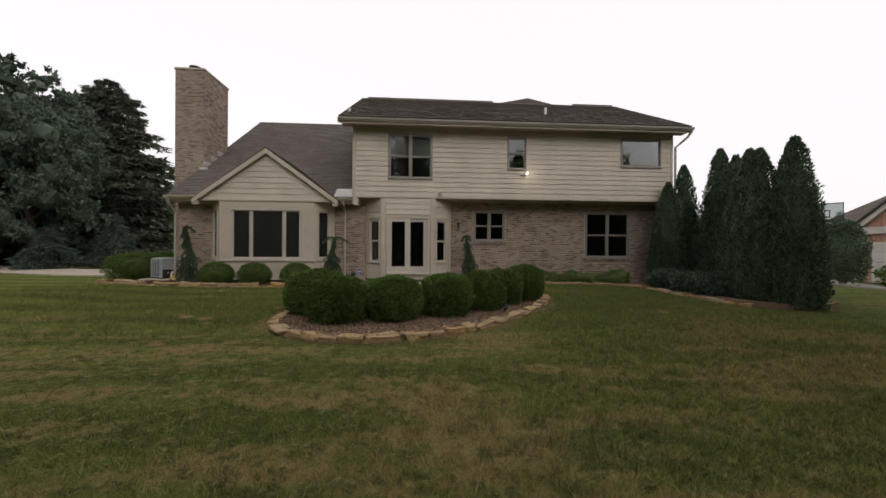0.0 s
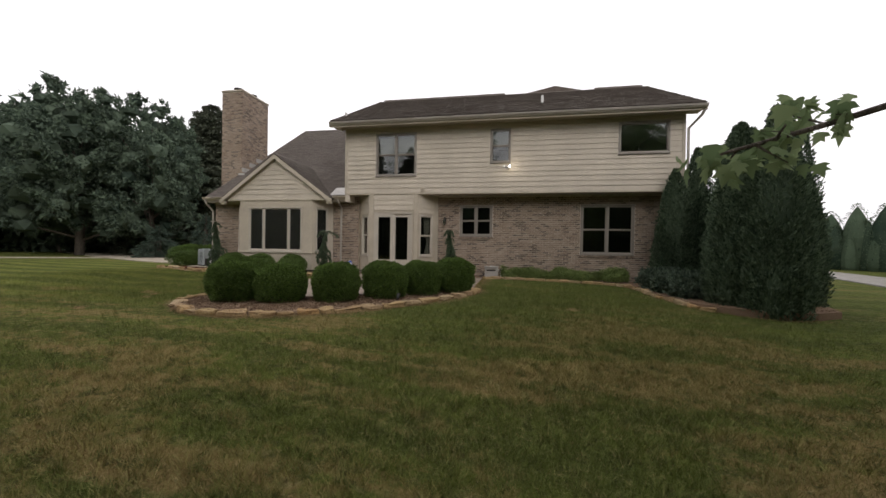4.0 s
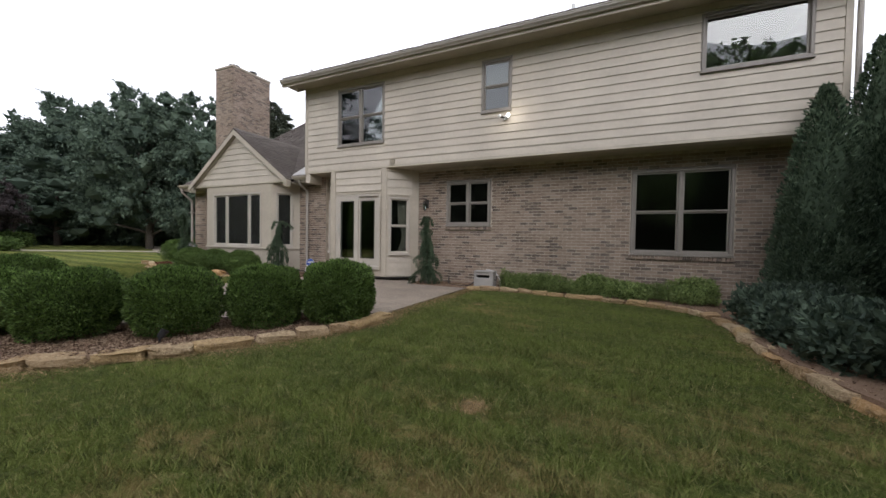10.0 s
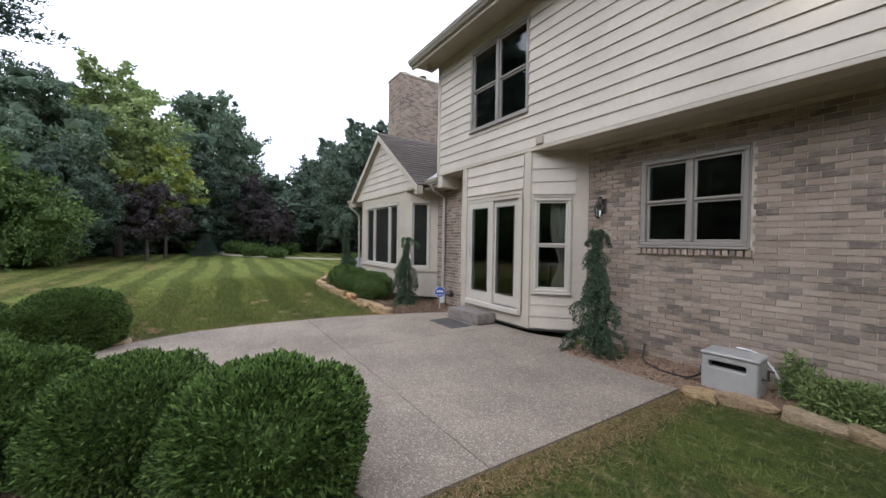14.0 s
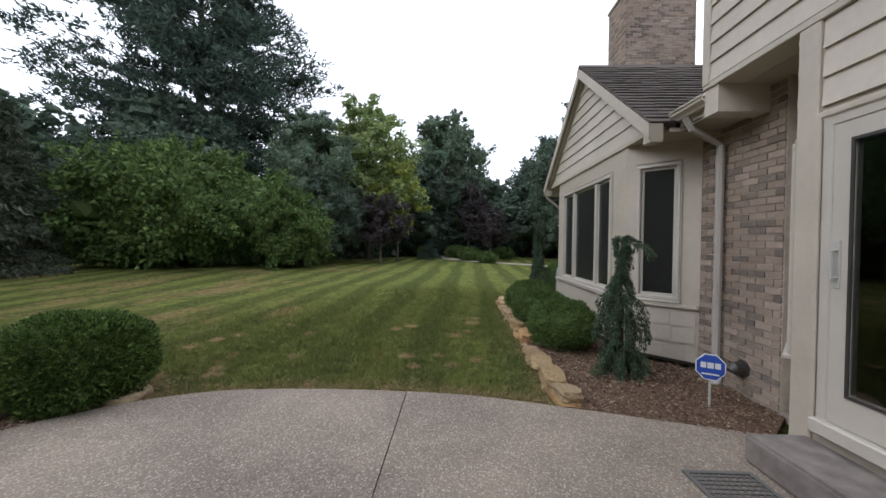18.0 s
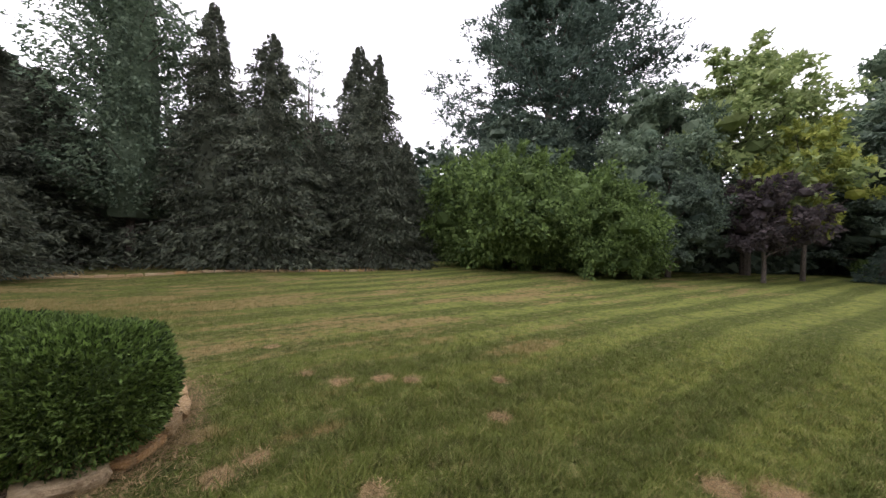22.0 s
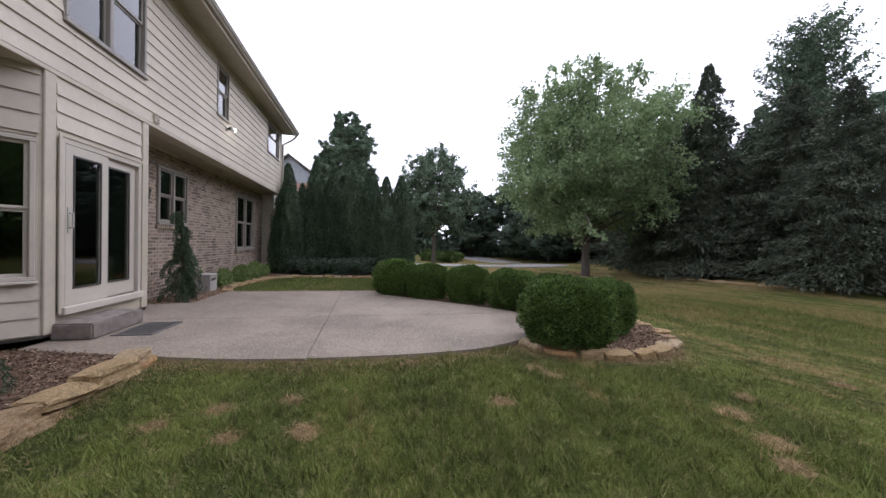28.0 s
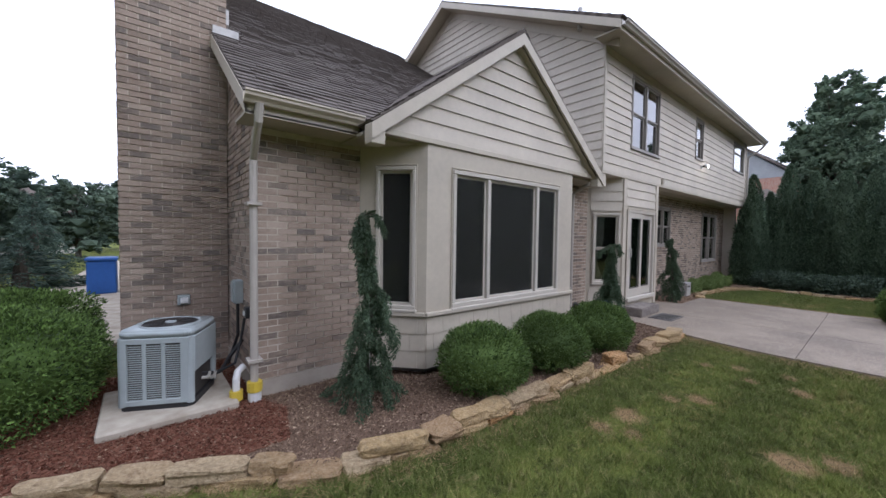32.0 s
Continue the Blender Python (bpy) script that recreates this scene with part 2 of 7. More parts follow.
m = Mat("wood_mulch", 0.95, 0, 0.1)
r = m.rnd()
tone = m.ramp(r, (0.0, (0.06, 0.034, 0.019)), (0.45, (0.18, 0.115, 0.07)), (0.8, (0.34, 0.235, 0.15)), (1.0, (0.6, 0.46, 0.32)))
MULCH = m.col(m.mix(0.35, tone, m.ramp(m.noise(90, 3), (0.3, (0.06, 0.04, 0.03)), (0.7, (0.3, 0.22, 0.18))))).bump(m.noise(60, 3), 0.6, 0.02).m
m = Mat("red_mulch", 0.95, 0, 0.1)
r = m.rnd()
tone = m.ramp(r, (0.0, (0.06, 0.024, 0.013)), (0.6, (0.135, 0.058, 0.034)), (1.0, (0.24, 0.13, 0.085)))
REDMULCH = m.col(m.mix(0.35, tone, m.ramp(m.noise(90, 3), (0.3, (0.06, 0.02, 0.015)), (0.7, (0.25, 0.09, 0.06))))).bump(m.noise(60, 3), 0.6, 0.02).m

# Lawn: mown stripes, dry straw patches and bare spots.
BARE = [(-5.08, 11.55, 0.1), (-4.81, 11.33, 0.15), (-3.21, 11.28, 0.1), (-3.12, 10.78, 0.1), (-2.65, 8.45, 0.13), (-2.88, 8.36, 0.13), (-3.4, 9.08, 0.1), (-4.74, 8.76, 0.13), (-5.85, 11.68, 0.19), (-6.3, 11.75, 0.13),
        (-5.55, 10.48, 0.2), (-5.3, 10.2, 0.14), (-3.6, 10.61, 0.14), (-3.64, 11.09, 0.1), (-3.42, 11.62, 0.1), (-6.19, 11.49, 0.1), (-3.85, 7.27, 0.15), (-4.28, 7.42, 0.15), (-4.52, 7.62, 0.12), (-3.5, 5.5, 0.12),
        (-3.62, 6.83, 0.09), (-5.36, 8.11, 0.09), (4.27, 11.67, 0.1), (5.58, 7.9, 0.14)]


def lawn_colour(m, fine):
    p = m.pos()
    turn = m.node("ShaderNodeMapping", Rotation=(0, 0, radians(2)))
    m.put(turn.inputs["Vector"], p)
    xyz = m.node("ShaderNodeSeparateXYZ", Vector=turn.outputs[0])
    wob = m.math("MULTIPLY", m.noise(0.2, 2), 1.0)
    stripe = m.math("SINE", m.math("MULTIPLY", m.math("ADD", xyz.outputs["Y"], wob), 4.9))
    stripe = m.ramp(m.math("ADD", m.math("MULTIPLY", stripe, 0.5), 0.5), (0.3, (0, 0, 0)), (0.7, (1, 1, 1)))
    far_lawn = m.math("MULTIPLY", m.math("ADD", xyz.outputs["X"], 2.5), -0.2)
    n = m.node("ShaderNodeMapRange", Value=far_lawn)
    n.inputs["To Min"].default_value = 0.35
    east = m.node("ShaderNodeMapRange", Value=xyz.outputs["X"])
    east.inputs["From Min"].default_value, east.inputs["From Max"].default_value, east.inputs["To Max"].default_value = 0.5, 6.0, 0.032
    stripe = m.mix(n.outputs[0], (0.4, 0.4, 0.4), stripe)
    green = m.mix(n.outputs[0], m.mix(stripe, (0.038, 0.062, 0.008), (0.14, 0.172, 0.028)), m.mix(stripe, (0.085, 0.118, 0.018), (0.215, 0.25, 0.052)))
    green = m.mix(m.ramp(m.noise(1.6, 5), (0.47, (0, 0, 0)), (0.62, (0.45, 0.45, 0.45))), green, (0.042, 0.068, 0.015))
    streak = m.noise(1.0, 4, m.stretch(p, 0.55, 2.6, 1), 0.6)
    dry = m.math("ADD", m.math("MULTIPLY", m.noise(0.33, 3, m.stretch(p, 0.7, 1.5, 1)), 0.45), m.math("MULTIPLY", streak, 0.35))
    dry = m.math("ADD", dry, m.math("MULTIPLY", m.noise(6.0, 4, None, 0.7), 0.2))
    # less straw towards the house; also drives the painted shade below
    houseward = m.node("ShaderNodeMapRange", Value=xyz.outputs["Y"])
    houseward.inputs["From Min"].default_value, houseward.inputs["From Max"].default_value, houseward.inputs["To Max"].default_value = 4.5, 8.5, 0.08
    dry = m.math("SUBTRACT", m.math("SUBTRACT", dry, m.math("MULTIPLY", n.outputs[0], 0.045)), houseward.outputs[0])
    dry = m.math("ADD", dry, east.outputs[0])
    green = m.mix(m.ramp(dry, (0.462, (0, 0, 0)), (0.52, (0.88, 0.88, 0.88))), green, (0.33, 0.225, 0.1))
    near = None
    for x, y, r in BARE:
        far = m.node("ShaderNodeVectorMath")
        far.operation = "DISTANCE"
        m.put(far.inputs[0], p)
        far.inputs[1].default_value = (x, y, 0.03)
        q = m.math("DIVIDE", far.outputs["Value"], r)
        near = q if near is None else m.math("MINIMUM", near, q)
    near = m.math("ADD", near, m.math("MULTIPLY", m.noise(5, 6, m.stretch(p, 1, 1.7, 1), 0.7), 2.0))
    near = m.math("SUBTRACT", near, 0.35)
    green = m.mix(m.ramp(m.noise(7, 5, None, 0.75), (0.4, (0.75, 0.75, 0.75)), (0.5, (0, 0, 0))), green, (0.026, 0.04, 0.008))
    green = m.mix(m.ramp(m.noise(8, 5, m.stretch(p, 1, 1.3, 1), 0.75), (0.54, (0, 0, 0)), (0.66, (0.7, 0.7, 0.7))), green, (0.36, 0.31, 0.14))
    green = m.mix(0.28, green, m.ramp(m.noise(fine, 3), (0.35, (0.02, 0.03, 0.01)), (0.65, (0.26, 0.25, 0.11))))
    # shade on the east lawn near the house, painted as a darker green
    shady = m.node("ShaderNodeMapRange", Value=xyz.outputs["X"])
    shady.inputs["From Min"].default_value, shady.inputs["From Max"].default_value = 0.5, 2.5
    shade_mix = m.math("MULTIPLY", m.math("MULTIPLY", houseward.outputs[0], 3.6), shady.outputs[0])
    green = m.mix(shade_mix, green, (0.058, 0.088, 0.024))
    return m.mix(m.ramp(m.math("MULTIPLY", near, 0.4), (0.45, (0.95, 0.95, 0.95)), (0.65, (0, 0, 0))), green, (0.44, 0.29, 0.155))


m = Mat("lawn", 0.95, 0, 0.04)
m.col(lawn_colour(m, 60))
LAWN = m.bump(m.noise(45, 5, None, 0.7), 1.0, 0.05).m
m = Mat("grass_blade", 0.7, 0, 0.1)
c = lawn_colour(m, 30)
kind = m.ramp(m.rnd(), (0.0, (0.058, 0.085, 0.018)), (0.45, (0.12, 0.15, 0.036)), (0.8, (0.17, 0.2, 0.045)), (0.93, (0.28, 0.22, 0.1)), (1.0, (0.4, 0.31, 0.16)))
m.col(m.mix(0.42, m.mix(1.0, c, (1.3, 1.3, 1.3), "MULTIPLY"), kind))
GRASS = m.m
m = Mat("dry_grass", 0.8, 0, 0.15)
STRAW = m.col(m.ramp(m.rnd(), (0.0, (0.08, 0.065, 0.025)), (0.4, (0.18, 0.125, 0.055)), (1.0, (0.36, 0.26, 0.13)))).m


def foliage(name, dark, light, rough=0.55, glow=0.25):
    """Leaves: every leaf its own tint, the dark end lowered to paint shaded gaps; larger drifts of colour over the
    crown.
    """
    m = Mat(name, min(0.9, rough + 0.15), 0, 0.2)
    c = m.ramp(m.rnd(), (0.0, dark), (1.0, light))
    mean = tuple((a + b) / 2 for a, b in zip(dark, light))
    c = m.mix(m.ramp(m.noise(1.1, 3), (0.4, (0, 0, 0)), (0.7, (0.6, 0.6, 0.6))), c, tuple(v * 0.62 for v in mean))
    m.col(c)
    tl = m.node("ShaderNodeBsdfTranslucent", Color=c)
    mx = m.node("ShaderNodeMixShader", Fac=glow)
    m.t.links.new(m.p.outputs[0], mx.inputs[1])
    m.t.links.new(tl.outputs[0], mx.inputs[2])
    m.t.links.new(mx.outputs[0], m.t.nodes["Material Output"].inputs["Surface"])
    return m.m


BOXWOOD = foliage("boxwood_leaf", (0.009, 0.022, 0.006), (0.2, 0.31, 0.075), 0.38, 0.18)
YEW = foliage("yew_needle", (0.03, 0.06, 0.016), (0.17, 0.25, 0.065), 0.55, 0.18)
SPRUCE = foliage("weeping_spruce_needle", (0.024, 0.046, 0.026), (0.15, 0.21, 0.12))
ARBOR = foliage("arborvitae_spray", (0.022, 0.046, 0.028), (0.19, 0.26, 0.16))
# OAK, DARKLEAF and MAPLE are paled: distance haze mixed into the leaf colour
OAK = foliage("deciduous_leaf", (0.05, 0.085, 0.055), (0.21, 0.275, 0.175), 0.6, 0.28)
DARKLEAF = foliage("dark_leaf", (0.038, 0.062, 0.046), (0.165, 0.22, 0.152), 0.6, 0.25)
MAPLE = foliage("maple_leaf", (0.16, 0.24, 0.115), (0.36, 0.45, 0.23), 0.6, 0.42)
FRESH = foliage("fresh_leaf", (0.12, 0.18, 0.065), (0.4, 0.48, 0.19), 0.6, 0.4)
LIME = foliage("lime_leaf", (0.17, 0.22, 0.045), (0.47, 0.5, 0.12), 0.6, 0.4)
SHRUBLEAF = foliage("shrub_leaf", (0.028, 0.055, 0.016), (0.19, 0.28, 0.08), 0.6, 0.22)
CONIFER = foliage("conifer_needle", (0.036, 0.047, 0.034), (0.16, 0.18, 0.122), 0.6, 0.2)
PINE = foliage("pine_needle", (0.035, 0.06, 0.047), (0.13, 0.18, 0.135), 0.6, 0.3)
PURPLE = foliage("purple_leaf", (0.045, 0.04, 0.042), (0.09, 0.07, 0.068))
PERENNIAL = foliage("perennial_leaf", (0.075, 0.12, 0.032), (0.37, 0.47, 0.17))
m = Mat("bark", 0.95, 0, 0.1)
m.col(m.ramp(m.noise(14, 5, m.stretch(m.obj(), 3, 3, 0.6)), (0.3, (0.05, 0.042, 0.036)), (0.7, (0.17, 0.145, 0.12))))
BARK = m.bump(m.noise(22, 5, m.stretch(m.obj(), 3, 3, 0.5)), 0.8, 0.03).m
m = Mat("asphalt", 0.9, 0, 0.2)
m.col(m.ramp(m.noise(3, 5), (0.3, (0.2, 0.19, 0.175)), (0.7, (0.34, 0.325, 0.3))))
ROADMAT = m.bump(m.noise(60, 3), 0.3, 0.01).m
m = Mat("far_brick", 0.9, 0, 0.2)
br = m.node("ShaderNodeTexBrick", Scale=1.0)
m.put(br.inputs["Vector"], m.obj())
br.inputs["Brick Width"].default_value, br.inputs["Row Height"].default_value, br.inputs["Mortar Size"].default_value = 0.22, 0.075, 0.008
br.inputs["Color1"].default_value = (0.34, 0.17, 0.12, 1)
br.inputs["Color2"].default_value = (0.42, 0.23, 0.17, 1)
br.inputs["Mortar"].default_value = (0.42, 0.36, 0.31, 1)
FARBRICK = m.col(br.outputs[0]).m
FARGREY = painted("far_grey_siding", (0.32, 0.33, 0.34), 0.6)
FARWHITE = painted("far_siding", (0.6, 0.56, 0.5), 0.6)
LAMPGLOW = Mat("lamp_glow", 0.3)
LAMPGLOW.p.inputs["Emission Color"].default_value = (1.0, 0.93, 0.8, 1)
LAMPGLOW.p.inputs["Emission Strength"].default_value = 6.0
LAMPGLOW = LAMPGLOW.m

# ---- building helpers ----


def thing(name, label, category, m=None, group="", kind=""):
    ob = new(name)
    ob.empty_display_size = 0.1
    if m is not None:
        ob.matrix_world = m
    return tagged(ob, label, category, group, kind)


def done(name, bm, material, smooth=False):
    me = bpy.data.meshes.new(name)
    bm.normal_update()
    bm.to_mesh(me)
    bm.free()
    me.materials.append(material)
    if smooth:
        me.polygons.foreach_set("use_smooth", [True] * len(me.polygons))
    return me


def part(name, bm, material, parent, label="", smooth=False):
    ob = new(name, done(name, bm, material, smooth))
    ob.parent = parent
    return tagged(ob, label)


def piece(name, mesh, parent, m):
    ob = new(name, mesh)
    ob.parent = parent
    ob.matrix_basis = m
    return ob


def whole(name, bm, material, label, category="", kind="", smooth=False):
    return tagged(new(name, done(name, bm, material, smooth)), label, category, "", kind)


def box(bm, x0, x1, y0, y1, z0, z1):
    v = [bm.verts.new((x, y, z)) for x in (x0, x1) for y in (y0, y1) for z in (z0, z1)]
    for f in ((0, 1, 3, 2), (4, 6, 7, 5), (0, 4, 5, 1), (2, 3, 7, 6), (0, 2, 6, 4), (1, 5, 7, 3)):
        bm.faces.new([v[i] for i in f])
    return bm


def slab(*a):
    return box(bmesh.new(), *a)


def soft(bm, w=0.006, segs=1):
    bmesh.ops.recalc_face_normals(bm, faces=bm.faces)
    bmesh.ops.bevel(bm, geom=list(bm.edges), offset=w, segments=segs, affect="EDGES", clamp_overlap=True)
    return bm


def prism(bm, outline, y0, y1):
    """An outline in x and z, pushed from y0 to y1."""
    a = [bm.verts.new((x, y0, z)) for x, z in outline]
    b = [bm.verts.new((x, y1, z)) for x, z in outline]
    bm.faces.new(a)
    bm.faces.new(b[::-1])
    for i in range(len(a)):
        j = (i + 1) % len(a)
        bm.faces.new((a[j], a[i], b[i], b[j]))
    bmesh.ops.recalc_face_normals(bm, faces=bm.faces)
    return bm


def raised(bm, outline, z0, z1):
    """An outline in x and y, from z0 up to z1."""
    a = [bm.verts.new((x, y, z0)) for x, y in outline]
    b = [bm.verts.new((x, y, z1)) for x, y in outline]
    bm.faces.new(a[::-1])
    bm.faces.new(b)
    for i in range(len(a)):
        j = (i + 1) % len(a)
        bm.faces.new((a[i], a[j], b[j], b[i]))
    bmesh.ops.recalc_face_normals(bm, faces=bm.faces)
    return bm


def tube(bm, points, radii, sides=8):
    """A tapering pipe through points."""
    pts = [Vector(p) for p in points]
    rings = []
    for i, p in enumerate(pts):
        d = (pts[min(i + 1, len(pts) - 1)] - pts[max(i - 1, 0)]).normalized()
        u = d.orthogonal().normalized() if i == 0 else (u - d * u.dot(d)).normalized()
        w = d.cross(u)
        rad = radii[i] if isinstance(radii, (list, tuple)) else radii
        rings.append([bm.verts.new(p + (u * math.cos(a) + w * math.sin(a)) * rad) for a in (2 * math.pi * k / sides for k in range(sides))])
    for a, b in zip(rings, rings[1:]):
        for k in range(sides):
            bm.faces.new((a[k], a[(k + 1) % sides], b[(k + 1) % sides], b[k]))
    bm.faces.new(rings[0][::-1])
    bm.faces.new(rings[-1])
    return bm


def wall(bm, length, y0, y1, z0, z1, holes):
    """A wall along x from 0 to length with thickness y0 to y1; holes: (x0, x1, z0, z1)."""
    xs = sorted({0, length, *(v for h in holes for v in h[:2])})
    zs = sorted({z0, z1, *(v for h in holes for v in h[2:])})
    vs = {}

    def v(x, y, z):
        k = (round(x, 4), round(y, 4), round(z, 4))
        if k not in vs:
            vs[k] = bm.verts.new((x, y, z))
        return vs[k]

    def full(i, j):
        if not (0 <= i < len(xs) - 1 and 0 <= j < len(zs) - 1):
            return False
        x, z = (xs[i] + xs[i + 1]) / 2, (zs[j] + zs[j + 1]) / 2
        return not any(h[0] < x < h[1] and h[2] < z < h[3] for h in holes)

    for i in range(len(xs) - 1):
        for j in range(len(zs) - 1):
            if not full(i, j):
                continue
            a, b, c, d = xs[i], xs[i + 1], zs[j], zs[j + 1]
            bm.faces.new((v(a, y0, c), v(b, y0, c), v(b, y0, d), v(a, y0, d)))
            bm.faces.new((v(a, y1, c), v(a, y1, d), v(b, y1, d), v(b, y1, c)))
            if not full(i - 1, j):
                bm.faces.new((v(a, y0, c), v(a, y0, d), v(a, y1, d), v(a, y1, c)))
            if not full(i + 1, j):
                bm.faces.new((v(b, y0, c), v(b, y1, c), v(b, y1, d), v(b, y0, d)))
            if not full(i, j - 1):
                bm.faces.new((v(a, y0, c), v(a, y1, c), v(b, y1, c), v(b, y0, c)))
            if not full(i, j + 1):
                bm.faces.new((v(a, y0, d), v(b, y0, d), v(b, y1, d), v(a, y1, d)))
    return bm


def mesh_np(name, verts, faces, material, smooth=False):
    """A mesh from arrays; faces: rows of equal length."""
    me = bpy.data.meshes.new(name)
    k = faces.shape[1]
    me.vertices.add(len(verts))
    me.vertices.foreach_set("co", np.asarray(verts, np.float32).ravel())
    me.loops.add(faces.size)
    me.loops.foreach_set("vertex_index", faces.astype(np.int32).ravel())
    me.polygons.add(len(faces))
    me.polygons.foreach_set("loop_start", np.arange(0, faces.size, k, dtype=np.int32))
    me.update(calc_edges=True)
    me.materials.append(material)
    me.polygons.foreach_set("use_smooth", np.full(len(faces), smooth, bool))
    return me


def unit(v):
    return v / np.maximum(np.linalg.norm(v, axis=-1, keepdims=True), 1e-9)


def leaf_quads(at, way, size, wide, rng, curl=0.25):
    """Kite-shaped leaves: at (n,3), pointing along way, with a fold."""
    n = len(at)
    way = unit(way)
    side = unit(np.cross(way, rng.normal(size=(n, 3))))
    up = np.cross(side, way)
    size = np.broadcast_to(np.asarray(size, float), (n,))[:, None]
    a = at
    b = at + way * size * 0.5 + side * size * wide * 0.5 + up * size * curl * 0.3
    c = at + way * size - up * size * curl * 0.3
    d = at + way * size * 0.5 - side * size * wide * 0.5 + up * size * curl * 0.3
    verts = np.stack([a, b, c, d], 1).reshape(-1, 3)
    return verts, np.arange(4 * n).reshape(n, 4)


def leaf_tris(at, way, size, wide, rng):
    """Three-cornered leaves for far crowns."""
    n = len(at)
    way = unit(way)
    side = unit(np.cross(way, rng.normal(size=(n, 3))))
    size = np.broadcast_to(np.asarray(size, float), (n,))[:, None]
    a = at + side * size * wide * 0.5
    b = at - side * size * wide * 0.5 + way * size * 0.15
    return np.stack([a, at + way * size, b], 1).reshape(-1, 3), np.arange(3 * n).reshape(n, 3)

# ---- repeated building parts ----


def window_unit(name, w, h, cols, double, m, label, casing=0.07, frame_mat=None, fly=False, trim=None):
    """A window in a wall that faces -y: casing, posts, sash rails and panes. cols: shares of the width."""
    fm = frame_mat or SASH
    ob = thing(name, label, "window", m, "windows of the house", "structure")
    bm = bmesh.new()
    for a in ((0, w, 0, casing), (0, w, h - casing, h), (0, casing, casing, h - casing), (w - casing, w, casing, h - casing)):
        box(bm, a[0], a[1], -0.035, 0.09, a[2], a[3])
    part("window_frame", soft(bm, 0.008), fm, ob)
    part("window_sill", soft(slab(-0.02, w + 0.02, -0.06, 0.02, -0.035, 0.0), 0.008), fm, ob)
    part("outer_casing", soft(wall(bmesh.new(), w + 0.03, -0.02, 0.0, -0.015, h + 0.03, [(0.015, w + 0.015, -0.001, h + 0.015)]), 0.003), trim or TRIM, ob).location.x = -0.015
    x = casing
    span = w - 2 * casing
    for i, share in enumerate(cols):
        x1 = x + span * share
        if i:
            part("window_post", soft(slab(x - 0.035, x + 0.035, -0.03, 0.085, casing, h - casing), 0.008), fm, ob)
        rows = [(casing, h / 2, 0.045), (h / 2, h - casing, 0.02)] if double else [(casing, h - casing, 0.03)]
        for z0, z1, y in rows:
            l = 0.035 if i else 0.0
            r = 0.035 if i < len(cols) - 1 else 0.0
            a, b, s = x + l, x1 - r, 0.035
            bm = bmesh.new()
            for q in ((a, b, z0, z0 + s), (a, b, z1 - s, z1), (a, a + s, z0 + s, z1 - s), (b - s, b, z0 + s, z1 - s)):
                box(bm, q[0], q[1], y - 0.018, y + 0.018, q[2], q[3])
            part("sash", soft(bm, 0.004), fm, ob)
            p = part("pane", slab(a + s, b - s, y - 0.003, y + 0.003, z0 + s, z1 - s), GLASS, ob)
            p.visible_shadow = False
            if fly:
                part("fly_screen", slab(a + s, b - s, y - 0.014, y - 0.012, z0 + s, z1 - s), FLYSCREEN, ob, "fine grey fly screen")
        x = x1
    return ob


def boards(parent, name, length, z0, z1, step, holes, m, ends=None, mat=None):
    """Lap siding: every course a wedge-shaped board of its own, cut round the holes. ends(z): the reach in x at a height."""
    grp = new(name)
    grp.parent = parent
    grp.matrix_basis = m
    z = z0
    while z < z1 - 0.02:
        top = min(z + step, z1)
        lo, hi = (0.0, length) if ends is None else ends(z)
        lo2, hi2 = (lo, hi) if ends is None else ends(top)
        cuts = [(lo, hi, lo2, hi2, z, top)]
        for hx0, hx1, hz0, hz1 in holes:
            nxt = []
            for a, b, a2, b2, c, d in cuts:
                if hx1 <= a or hx0 >= b or hz1 <= c or hz0 >= d:
                    nxt.append((a, b, a2, b2, c, d))
                    continue
                if hx0 > a:
                    nxt.append((a, hx0, a2, hx0, c, d))
                if hx1 < b:
                    nxt.append((hx1, b, hx1, b2, c, d))
                if hz0 > c + 0.01:
                    nxt.append((max(a, hx0), min(b, hx1), max(a, hx0), min(b, hx1), c, hz0))
                if hz1 < d - 0.01:
                    nxt.append((max(a, hx0), min(b, hx1), max(a, hx0), min(b, hx1), hz1, d))
            cuts = nxt
        for a, b, a2, b2, c, d in cuts:
            if b - a < 0.02:
                continue
            tb = 0.022 if c - z < 0.01 else 0.022 * (1 - (c - z) / step)
            tt = 0.022 * max(0.12, 1 - (d - z) / step)
            bm = bmesh.new()
            v = [bm.verts.new(p) for p in ((a, -tb, c), (b, -tb, c), (b2, -tt, d), (a2, -tt, d), (a, 0.004, c), (b, 0.004, c), (b2, 0.004, d), (a2, 0.004, d))]
            for f in ((0, 1, 2, 3), (5, 4, 7, 6), (1, 5, 6, 2), (4, 0, 3, 7), (4, 5, 1, 0), (3, 2, 6, 7)):
                if len({tuple(round(q, 4) for q in v[i].co) for i in f}) > 2:
                    bm.faces.new([v[i] for i in f])
            bmesh.ops.remove_doubles(bm, verts=bm.verts, dist=1e-5)
            part("siding_board", bm, mat or SIDING, grp)
        z = top
    return grp


